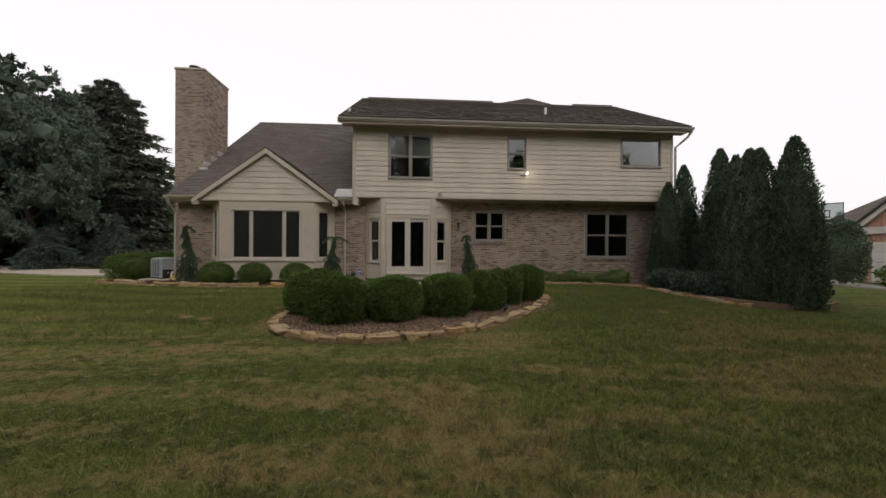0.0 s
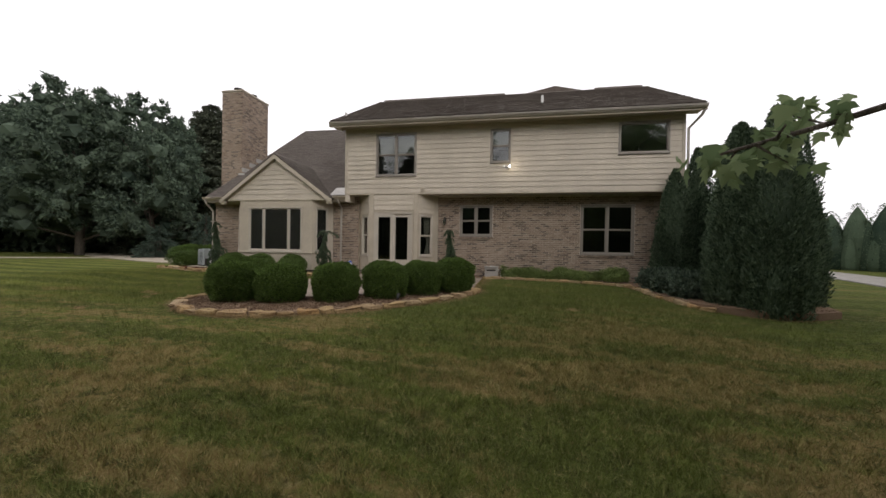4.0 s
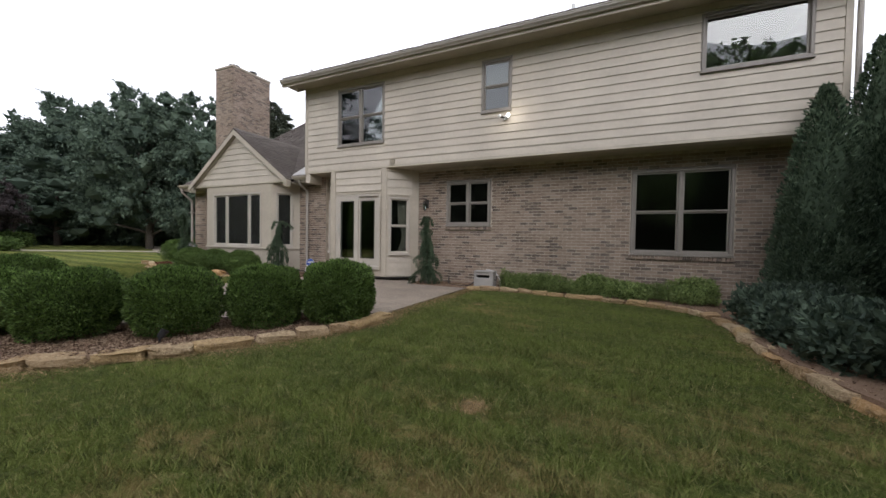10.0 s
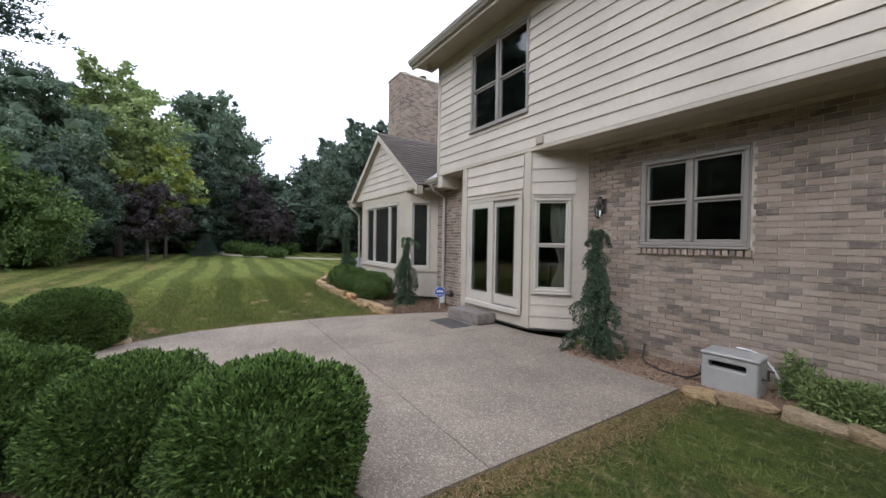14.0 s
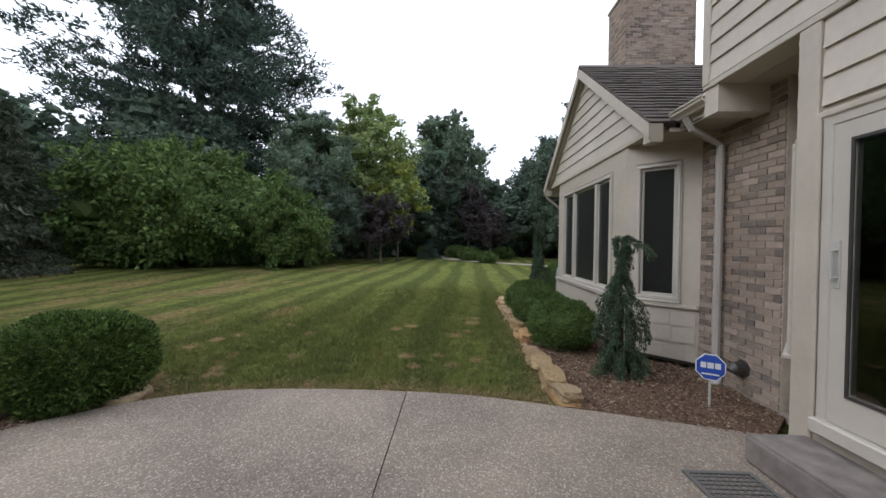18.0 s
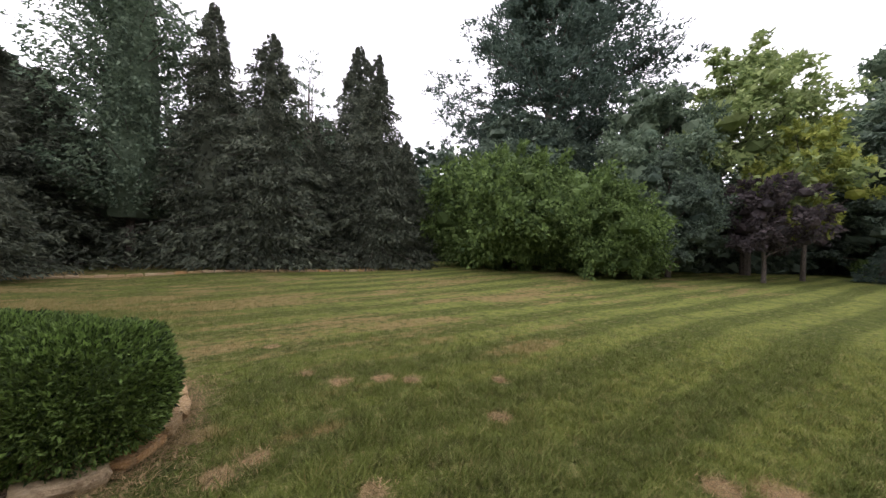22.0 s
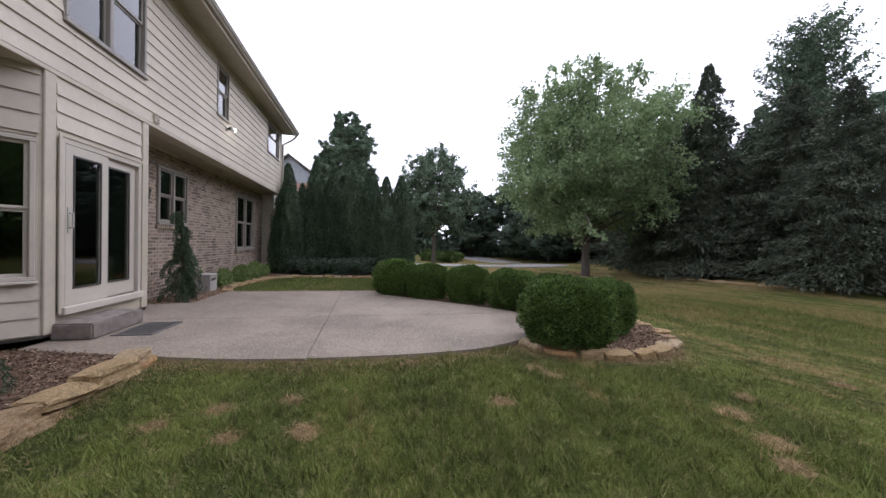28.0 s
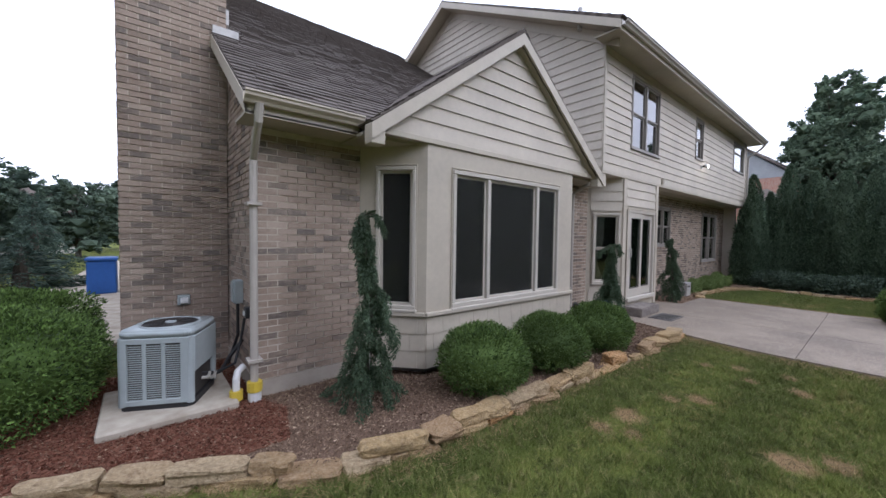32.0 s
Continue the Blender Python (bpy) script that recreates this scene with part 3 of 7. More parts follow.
def sheet(parent, name, corners, thick, mat, label=""):
    """A flat piece through corners in the plane of its first three, thickened downwards; its own axes lie in that plane."""
    o = Vector(corners[0])
    ex = (Vector(corners[1]) - o).normalized()
    n = ex.cross(Vector(corners[2]) - o).normalized()
    ey = n.cross(ex)
    m = Matrix.Translation(o) @ Matrix((ex, ey, n)).transposed().to_4x4()
    inv = m.inverted()
    flat = [inv @ Vector(c) for c in corners]
    ob = part(name, raised(bmesh.new(), [(p.x, p.y) for p in flat], -thick, 0), mat, parent, label)
    ob.matrix_basis = m
    return ob


# ---- the house ----
SY, BY, WY = 13.85, 14.5, 14.35        # planes of the siding, the brick and the west brick
EX, LOWX, WX = 10.1, -2.3, -8.77       # east corner, west corner of the tall part, west wall
house = thing("house", "two-storey beige-sided and brick house with a brown shingle roof", "house")

UPPER = [(-0.99, 0.64, 4.0, 5.65), (3.51, 4.24, 4.42, 5.65), (7.98, 9.61, 4.61, 5.7)]
LOWER = [(2.32, 3.57, 1.69, 2.89), (6.88, 8.72, 1.05, 2.89)]


def shift(holes, x):
    return [(a - x, b - x, c, d) for a, b, c, d in holes]


w1 = part("upper_wall", wall(bmesh.new(), EX - LOWX, 0.005, 0.24, 3.31, 6.0, shift(UPPER, LOWX)), SIDING, house)
w1.location = (LOWX, SY, 0)
boards(house, "upper_siding", EX - LOWX - 0.2, 3.33, 5.97, 0.1868, shift(UPPER, LOWX + 0.1), pose(LOWX + 0.1, SY, 0))
for x in (LOWX, EX - 0.1):
    part("corner_board", soft(slab(x, x + 0.1, SY - 0.03, SY + 0.02, 3.31, 5.97), 0.006), TRIM, house)
part("skirt_board", soft(slab(LOWX, EX, SY - 0.02, SY + 0.25, 3.27, 3.33), 0.006), TRIM, house)
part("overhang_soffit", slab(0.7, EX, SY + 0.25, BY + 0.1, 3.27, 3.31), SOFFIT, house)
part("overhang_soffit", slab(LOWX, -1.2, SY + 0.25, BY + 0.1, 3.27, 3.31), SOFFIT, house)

window_unit("window_1", 1.63, 1.65, (0.5, 0.5), True, pose(-0.99, SY, 4.0), "twin sash window in beige siding reflecting pale sky", 0.05, TAUPE, trim=TAUPE)
window_unit("window_2", 0.73, 1.23, (1.0,), True, pose(3.51, SY, 4.42), "narrow taupe sash window in beige siding", 0.045, TAUPE, trim=TAUPE)
window_unit("window_3", 1.63, 1.09, (1.0,), False, pose(7.98, SY, 4.61), "wide fixed window in beige siding reflecting a treetop", 0.05, TAUPE, trim=TAUPE)
window_unit("window_4", 1.25, 1.2, (0.5, 0.5), True, pose(2.32, BY - 0.01, 1.69), "twin sash window in the brick wall with a brick sill", 0.055, TAUPE, trim=TAUPE)
window_unit("window_5", 1.84, 1.84, (0.5, 0.5), True, pose(6.88, BY - 0.01, 1.05), "large twin sash window in the brick wall, dark inside", 0.055, TAUPE, trim=TAUPE)

# main brick wall, its core; the bricks follow at the end of the file
brick_main = part("brick_wall", wall(bmesh.new(), EX - 1.42, 0.008, 0.25, 0.0, 3.31, shift(LOWER, 1.42)), MORTAR, house)
brick_main.location = (1.42, BY, 0)
part("foundation", slab(1.42, EX, BY - 0.02, BY + 0.25, -0.3, 0.1), FOUND, house)
part("east_wall", slab(EX - 0.25, EX, SY + 0.26, 23.1, -0.3, 6.0), SIDING, house)
part("back_wall", slab(WX, EX, 22.9, 23.1, -0.3, 6.0), SIDING, house)
for x0, x1, z in ((2.32, 3.57, 1.69), (6.88, 8.72, 1.05)):
    n = int((x1 - x0 + 0.1) / 0.072)
    for k in range(n):
        a = x0 - 0.05 + k * (x1 - x0 + 0.1) / n
        part("sill_brick", soft(slab(a + 0.004, a + 0.064, BY - 0.05, BY + 0.05, z - 0.115, z - 0.038), 0.004), BRICK, house)

# west gable of the tall part
GY, GZ, EZ = 18.7, 8.9, 5.97          # ridge, its height, the eave's height
half = GY - SY
boards(house, "gable_siding", 2 * half, 3.4, GZ - 0.12, 0.1868, [], pose(LOWX, GY + half, 0, 0, 0, -90), lambda z: (0.0, 2 * half) if z <= EZ else (half * (z - EZ) / (GZ - EZ), 2 * half - half * (z - EZ) / (GZ - EZ)))
bm = bmesh.new()
prism(bm, [(0, 3.0), (2 * half, 3.0), (2 * half, EZ), (half, GZ - 0.05), (0, EZ)], 0.005, 0.2)
part("gable_wall", bm, SIDING, house).matrix_basis = pose(LOWX, GY + half, 0, 0, 0, -90)

# tall roof
KSHAPE = [(0.0, 0.0), (0.06, 0.0), (0.075, 0.025), (0.11, 0.055), (0.115, 0.085), (0.128, 0.09), (0.128, 0.108), (0.108, 0.108), (0.102, 0.07), (0.066, 0.036), (0.055, 0.012), (0.008, 0.012), (0.008, 0.108), (0.0, 0.108)]
RW, RE, EAVE = LOWX - 0.42, EX + 0.4, 13.33
roof_main = sheet(house, "roof", [(RW, EAVE, 6.1), (RE, EAVE, 6.1), (RE, GY, GZ), (RW, GY, GZ)], 0.1, ROOFFIELD, "brown asphalt shingle roof")
sheet(house, "roof", [(RE, 2 * GY - EAVE, 6.1), (RW, 2 * GY - EAVE, 6.1), (RW, GY, GZ), (RE, GY, GZ)], 0.1, ROOFFIELD)
part("ridge_cap", prism(bmesh.new(), [(-0.14, -0.05), (0, 0.03), (0.14, -0.05), (0, -0.02)], RW, RE), SHINGLE, house).matrix_basis = pose(0, GY, GZ, 0, 0, 0) @ Matrix(((0, 1, 0, 0), (1, 0, 0, 0), (0, 0, 1, 0), (0, 0, 0, 1)))
for x0, x1 in ((RW + 0.3, 3.88), (8.14, RE - 0.3)):
    part("ridge_vent", prism(bmesh.new(), [(-0.2, -0.08), (-0.18, 0.0), (0, 0.1), (0.18, 0.0), (0.2, -0.08)], x0, x1), SHINGLE, house, "dark shingled ridge vent").matrix_basis = pose(0, GY, GZ, 0, 0, 0) @ Matrix(((0, 1, 0, 0), (1, 0, 0, 0), (0, 0, 1, 0), (0, 0, 0, 1)))
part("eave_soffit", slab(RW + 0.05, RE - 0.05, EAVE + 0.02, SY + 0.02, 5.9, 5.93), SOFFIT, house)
part("fascia", slab(RW, RE, EAVE + 0.0, EAVE + 0.03, 5.84, 6.0), TRIM, house)
bm = prism(bmesh.new(), KSHAPE, RW, RE)
part("gutter", bm, GUTTER, house).matrix_basis = Matrix(((0, 1, 0, 0), (-1, 0, 0, EAVE - 0.004), (0, 0, 1, 5.91), (0, 0, 0, 1)))
for sgn in (-1, 1):
    a, b = (EAVE, GY) if sgn < 0 else (2 * GY - EAVE, GY)
    sheet(house, "rake_board", [(RW - 0.01, a, 5.86), (RW - 0.01, b, GZ - 0.19), (RW - 0.01, b, GZ - 0.03), (RW - 0.01, a, 6.02)], 0.03, TRIM)
    sheet(house, "rake_soffit", [(RW, a, 5.9), (LOWX, a, 5.9), (LOWX, b, GZ - 0.16), (RW, b, GZ - 0.16)], 0.02, SOFFIT)
    sheet(house, "frieze_board", [(LOWX - 0.026, a + 0.2 * (-sgn), 5.72), (LOWX - 0.026, b, GZ - 0.34), (LOWX - 0.026, b, GZ - 0.06), (LOWX - 0.026, a + 0.2 * (-sgn), 6.06)], 0.02, TRIM)
    sheet(house, "rake_board", [(RE + 0.02, a, 5.86), (RE + 0.02, b, GZ - 0.19), (RE + 0.02, b, GZ - 0.03), (RE + 0.02, a, 6.02)], 0.03, TRIM)
bm = bmesh.new()
prism(bm, [(0, EZ), (2 * half, EZ), (half, GZ - 0.05)], 0.005, 0.2)
part("gable_wall", bm, SIDING, house).matrix_basis = pose(EX, GY - half, 0, 0, 0, 90)
# unseen lids added to shut the sky out of the rooms
part("attic_floor", slab(LOWX + 0.21, EX - 0.26, SY + 0.25, 22.9, 5.9, 5.97), DARKSHELL, house)
part("attic_floor", slab(WX + 0.26, LOWX, WY + 0.26, 22.9, 3.1, 3.15), DARKSHELL, house)
# far roofs of the street side
bm = prism(bmesh.new(), [(3.0, 8.2), (4.4, 9.95), (6.6, 10.4), (8.9, 9.9), (10.3, 8.2)], 21.5, 26.0)
part("street_gable_roof", bm, ROOFFIELD, house)
part("vent_pipe", tube(bmesh.new(), [(5.45, 15.2, 6.85), (5.45, 15.2, 7.35)], 0.05, 12), WHITE, house, "white plastic roof vent pipe")
part("vent_pipe", tube(bmesh.new(), [(-2.52, 14.3, 6.3), (-2.52, 14.3, 6.75)], 0.05, 12), LEAD, house)
bm = tube(bmesh.new(), [(RE - 0.05, EAVE - 0.02, 5.9), (RE - 0.1, EAVE + 0.1, 5.72), (EX + 0.07, SY - 0.05, 5.4), (EX + 0.07, SY - 0.05, 0.1)], 0.045, 8)
part("downspout", bm, GUTTER, house)

# door bump-out
DX0, DX1 = -1.25, 0.75
DOOR = (-1.04, 0.54, 0.46, 2.57)
ob = part("bump_out_front", wall(bmesh.new(), DX1 - DX0, 0.0, 0.12, 0.22, 3.31, shift([DOOR], DX0)), TRIM, house)
ob.location = (DX0, SY + 0.01, 0)
boards(house, "bump_out_siding", DX1 - DX0 - 0.36, 2.66, 3.27, 0.2, [], pose(DX0 + 0.18, SY + 0.008, 0))
for x in (DX0, DX1 - 0.16):
    part("corner_board", soft(slab(x, x + 0.16, SY - 0.018, SY + 0.02, 0.22, 3.27), 0.008), TRIM, house)
FACET = math.hypot(0.67, 0.65)
ANG = math.degrees(math.atan2(0.65, 0.67))
FH = [(0.06, 0.66, 0.86, 2.47)]
FHL = [(FACET - 0.66, FACET - 0.06, 0.86, 2.47)]
for m0, holes in ((pose(DX1, SY, 0, 0, 0, ANG), FH), (pose(DX0 - 0.67, BY, 0, 0, 0, -ANG), FHL)):
    part("bump_out_side", wall(bmesh.new(), FACET, 0.01, 0.12, 0.22, 3.31, holes), TRIM, house).matrix_basis = m0
    boards(house, "bump_out_siding", FACET - 0.24, 2.53, 3.27, 0.22, [], m0 @ pose(0.03 if holes is FH else 0.21, 0.008, 0))
    boards(house, "bump_out_siding", FACET - 0.24, 0.24, 0.82, 0.2, [], m0 @ pose(0.03 if holes is FH else 0.21, 0.008, 0))
window_unit("window_6", 0.6, 1.61, (1.0,), True, pose(DX1, SY, 0, 0, 0, ANG) @ pose(0.06, 0, 0.86), "narrow sash window with a pale curtain inside", 0.05)
window_unit("window_7", 0.6, 1.61, (1.0,), True, pose(DX0 - 0.67, BY, 0, 0, 0, -ANG) @ pose(FACET - 0.66, 0, 0.86), "narrow sash window with a pale curtain inside", 0.05)
part("bump_out_floor", raised(bmesh.new(), [(DX0, SY), (DX1, SY), (DX1 + 0.67, BY), (DX0 - 0.67, BY)], 0.19, 0.22), DARKMETAL, house)


def patio_door(m):
    ob = thing("door_1", "glazed double patio door in a beige wooden frame, closed", "door", m, "", "structure")
    w, h = 1.58, 2.11
    part("door_frame", soft(wall(bmesh.new(), w, -0.03, 0.1, 0, h, [(0.07, w - 0.07, 0.05, h - 0.07)]), 0.008), SASH, ob)
    part("outer_casing", soft(wall(bmesh.new(), w + 0.08, -0.045, -0.028, -0.02, h + 0.04, [(0.04, w + 0.04, -0.03, h)]), 0.004), TRIM, ob).location.x = -0.04
    part("threshold", soft(slab(0, w, -0.08, 0.1, -0.05, 0.05), 0.01), SASH, ob)
    for x0, x1, y in ((0.07, w / 2 + 0.03, -0.005), (w / 2 - 0.03, w - 0.07, 0.045)):
        leaf = part("door_panel", soft(wall(bmesh.new(), x1 - x0, y - 0.02, y + 0.02, 0.05, h - 0.07, [(0.13, x1 - x0 - 0.15, 0.27, h - 0.2)]), 0.006), SASH, ob, "beige wooden glazed door leaf")
        leaf.location.x = x0
        p = part("pane", slab(0.13, x1 - x0 - 0.15, y - 0.004, y + 0.004, 0.27, h - 0.2), GLASS, leaf)
        p.visible_shadow = False
        bm = wall(bmesh.new(), x1 - x0 - 0.26, y - 0.03, y - 0.019, 0.255, h - 0.185, [(0.02, x1 - x0 - 0.28, 0.275, h - 0.205)])
        part("glazing_bead", bm, DARKMETAL, leaf).location.x = 0.12
    bm = tube(bmesh.new(), [(0.12, -0.03, 1.02), (0.12, -0.075, 1.02), (0.12, -0.075, 1.2), (0.12, -0.03, 1.2)], 0.012, 8)
    part("door_handle", bm, CHROME, ob, "worn brass-coloured pull handle")
    part("latch_plate", soft(slab(0.1, 0.14, -0.035, -0.022, 0.95, 1.27), 0.004), CHROME, ob)
    return ob


patio_door(pose(DOOR[0], SY, DOOR[2]))

# bay of the low part
BX0, BX1, BF = -6.97, -3.65, 13.7
BAYW = (-6.56, -4.09, 0.95, 2.78)
part("bay_front", wall(bmesh.new(), BX1 - BX0, 0.0, 0.12, 0.22, 3.1, shift([BAYW], BX0)), TRIM, house).location = (BX0, BF, 0)
BFAC = math.hypot(0.59, 0.65)
BANG = math.degrees(math.atan2(0.65, 0.59))
BH = [(0.14, 0.66, 0.97, 2.77)]
BHL = [(BFAC - 0.66, BFAC - 0.14, 0.97, 2.77)]
bayR, bayL = pose(BX1, BF, 0, 0, 0, BANG), pose(BX0 - 0.59, WY, 0, 0, 0, -BANG)
for m0, holes in ((bayR, BH), (bayL, BHL)):
    part("bay_side", wall(bmesh.new(), BFAC, 0.0, 0.12, 0.22, 3.1, holes), TRIM, house).matrix_basis = m0
    part("bay_ledge", soft(slab(-0.01, BFAC - 0.01, -0.05, 0.0, 0.88, 0.935), 0.01), TRIM, house).matrix_basis = m0
part("bay_ledge", soft(slab(BX0 - 0.02, BX1 + 0.02, BF - 0.055, BF + 0.0, 0.88, 0.937), 0.01), TRIM, house)
window_unit("window_8", 2.47, 1.83, (0.27, 0.49, 0.24), False, pose(-6.56, BF, 0.95), "wide three-part bay window with dark insect screens", 0.06, None, True)
window_unit("window_9", 0.52, 1.8, (1.0,), False, bayR @ pose(0.14, 0, 0.97), "narrow bay side window with a dark screen", 0.05, None, True)
window_unit("window_10", 0.52, 1.8, (1.0,), False, bayL @ pose(BFAC - 0.66, 0, 0.97), "narrow bay side window with a dark screen", 0.05, None, True)
rng = random.Random(3)
for m0, ln in ((pose(BX0, BF, 0), BX1 - BX0), (bayR, BFAC - 0.02), (bayL, BFAC)):
    for row in range(3):
        z0 = 0.22 + 0.22 * row
        x = -0.15 * (row % 2)
        while x < ln:
            w = rng.uniform(0.2, 0.3)
            a, b = max(0.0, x) + 0.002, min(ln, x + w) - 0.002
            if b - a > 0.03:
                bm = bmesh.new()
                vv = [bm.verts.new(q) for q in ((a, -0.02, z0), (b, -0.02, z0), (b, -0.006, z0 + 0.219), (a, -0.006, z0 + 0.219), (a, 0.002, z0), (b, 0.002, z0), (b, 0.002, z0 + 0.219), (a, 0.002, z0 + 0.219))]
                for f in ((0, 1, 2, 3), (1, 5, 6, 2), (4, 0, 3, 7), (4, 5, 1, 0)):
                    bm.faces.new([vv[i] for i in f])
                part("shake", bm, TRIM, house).matrix_basis = m0
            x += w
part("bay_floor", raised(bmesh.new(), [(BX0, BF + 0.02), (BX1, BF + 0.02), (BX1 + 0.59, WY), (BX0 - 0.59, WY)], 0.17, 0.22), DARKMETAL, house)

# low gable over the bay
PX, PZ, PE, PW = -5.31, 4.98, 3.13, 2.5
PF = BF - 0.1
LS = (8.6 - 3.25) / (21.8 - 13.95)     # pitch of the low roof


def lowroof(y):
    return 3.25 + (y - 13.95) * LS


def lowy(z):
    return 13.95 + (z - 3.25) / LS


gz = lambda x: PZ - 0.16 - abs(x - PX) * (PZ - PE) / PW
boards(house, "bay_gable_siding", 2 * PW, 3.12, PZ - 0.2, 0.2, [], pose(PX - PW, BF - 0.002, 0), lambda z: (max(0, (z + 0.16 - PE) * PW / (PZ - PE) ), 2 * PW - max(0, (z + 0.16 - PE) * PW / (PZ - PE))))
part("bay_gable_wall", prism(bmesh.new(), [(PX - PW + 0.1, 3.06), (PX + PW - 0.1, 3.06), (PX + PW - 0.05, PE - 0.02), (PX, PZ - 0.12), (PX - PW + 0.05, PE - 0.02)], BF, BF + 0.1), TRIM, house)
part("gable_band", soft(slab(PX - PW + 0.05, PX + PW - 0.05, BF - 0.03, BF - 0.001, 3.05, 3.12), 0.006), TRIM, house)
bay_roofs = []
for s in (-1, 1):
    c = [(PX, PF - 0.04, PZ), (PX + s * PW, PF - 0.04, PE), (PX + s * PW, lowy(PE) + 0.1, PE), (PX, lowy(PZ) + 0.1, PZ)]
    order = [c[1], c[2], c[3], c[0]] if s > 0 else [c[2], c[1], c[0], c[3]]
    bay_roofs.append(sheet(house, "bay_roof", order, 0.06, ROOFFIELD))
    sheet(house, "rake_board", [(PX + s * (PW + 0.02), PF - 0.02, PE - 0.2), (PX, PF - 0.02, PZ - 0.22), (PX, PF - 0.02, PZ - 0.05), (PX + s * (PW + 0.02), PF - 0.02, PE - 0.03)][:: s], 0.035, TRIM)
    sheet(house, "rake_soffit", [(PX + s * PW, PF, PE - 0.19), (PX + s * PW, BF + 0.05, PE - 0.19), (PX, BF + 0.05, PZ - 0.21), (PX, PF, PZ - 0.21)][:: s], 0.02, SOFFIT)
    part("eave_return", soft(slab(PX + s * PW - 0.16 if s > 0 else PX - PW - 0.02, PX + PW + 0.02 if s > 0 else PX - PW + 0.16, PF - 0.03, BF + 0.02, PE - 0.24, PE - 0.02), 0.01), TRIM, house)
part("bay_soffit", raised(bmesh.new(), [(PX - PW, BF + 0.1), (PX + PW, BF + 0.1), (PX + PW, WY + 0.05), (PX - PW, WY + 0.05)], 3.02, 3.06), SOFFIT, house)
part("bay_ridge_cap", prism(bmesh.new(), [(-0.13, -0.08), (0, 0.025), (0.13, -0.08), (0, -0.03)], PF - 0.05, lowy(PZ) + 0.05), SHINGLE, house).location = (PX, 0, PZ)

# low roof and west walls
LX = -8.96
roof_low = sheet(house, "low_roof", [(LX, 13.95, 3.25), (LOWX, 13.95, 3.25), (LOWX, 21.8, 8.6), (LX, 21.8, 8.6)], 0.1, ROOFFIELD, "brown asphalt shingle roof")
sheet(house, "low_roof", [(LOWX, 29.65, 3.25), (LX, 29.65, 3.25), (LX, 21.8, 8.6), (LOWX, 21.8, 8.6)], 0.1, ROOFFIELD)
sheet(house, "rake_board", [(LX - 0.01, 21.8, 8.4), (LX - 0.01, 13.93, 3.05), (LX - 0.01, 13.93, 3.22), (LX - 0.01, 21.8, 8.58)], 0.03, TRIM)
sheet(house, "rake_soffit", [(LX, 13.95, 3.08), (WX + 0.02, 13.95, 3.08), (WX + 0.02, 21.8, 8.43), (LX, 21.8, 8.43)], 0.02, SOFFIT)
for x0, x1 in ((LX, PX - PW + 0.02), (PX + PW - 0.02, LOWX)):
    part("eave_soffit", slab(x0, x1, 13.93, WY + 0.03, 3.04, 3.07), SOFFIT, house)
    part("fascia", slab(x0, x1, 13.93, 13.96, 3.05, 3.24), TRIM, house)
    bm = prism(bmesh.new(), KSHAPE, x0 - 0.02, x1 + 0.02)
    part("gutter", bm, TRIM, house).matrix_basis = Matrix(((0, 1, 0, 0), (-1, 0, 0, 13.926), (0, 0, 1, 3.13), (0, 0, 0, 1)))
brick_west = part("brick_wall", slab(WX, BX0 - 0.59, WY + 0.008, WY + 0.25, 0.0, 3.06), MORTAR, house)
brick_mid = part("brick_wall", slab(BX1 + 0.59, DX0 - 0.67, WY + 0.008, WY + 0.25, 0.0, 3.3), MORTAR, house)
bm = prism(bmesh.new(), [(0, 0.0), (14.9, 0.0), (14.9, 3.05), (7.45, 8.3), (0, 3.05)], 0.008, 0.25)
part("brick_wall", bm, MORTAR, house).matrix_basis = pose(WX, WY + 14.9, 0, 0, 0, -90)
part("foundation", slab(WX - 0.02, BX0 - 0.5, WY - 0.02, WY + 0.2, -0.3, 0.3), FOUND, house)
part("foundation", slab(WX - 0.02, WX + 0.2, WY + 0.2, 29, -0.3, 0.3), FOUND, house)
part("foundation", slab(BX1 + 0.5, DX0 - 0.5, WY - 0.02, WY + 0.2, -0.3, 0.14), FOUND, house)
part("foundation", slab(BX0 - 0.6, BX1 + 0.6, WY + 0.0, WY + 0.2, -0.3, 0.3), FOUND, house)
part("foundation", slab(DX0 - 0.7, DX1 + 0.7, BY + 0.0, BY + 0.2, -0.3, 0.3), FOUND, house)

# downspouts
bm = tube(bmesh.new(), [(-2.65, 13.88, 3.13), (-2.65, 13.95, 3.0), (-2.66, 14.28, 2.82), (-2.66, 14.28, 0.3)], 0.042, 8)
part("downspout", bm, GUTTER, house)
part("drain_pipe", tube(bmesh.new(), [(-2.66, 14.28, -0.05), (-2.66, 14.28, 0.3)], 0.06, 12), WHITE, house)
bm = tube(bmesh.new(), [(-8.85, 13.86, 3.14), (-8.85, 13.9, 2.98), (-8.84, 14.05, 2.86), (-8.82, 14.25, 2.68), (-8.82, 14.26, 2.5), (-8.82, 14.26, 0.33)], 0.04, 10)
part("downspout", bm, GUTTER, house)
part("drain_pipe", tube(bmesh.new(), [(-8.82, 14.25, -0.05), (-8.82, 14.25, 0.24)], 0.065, 12), WHITE, house)
part("drain_collar", tube(bmesh.new(), [(-8.82, 14.25, 0.24), (-8.82, 14.25, 0.34)], 0.075, 12), YELLOW, house)
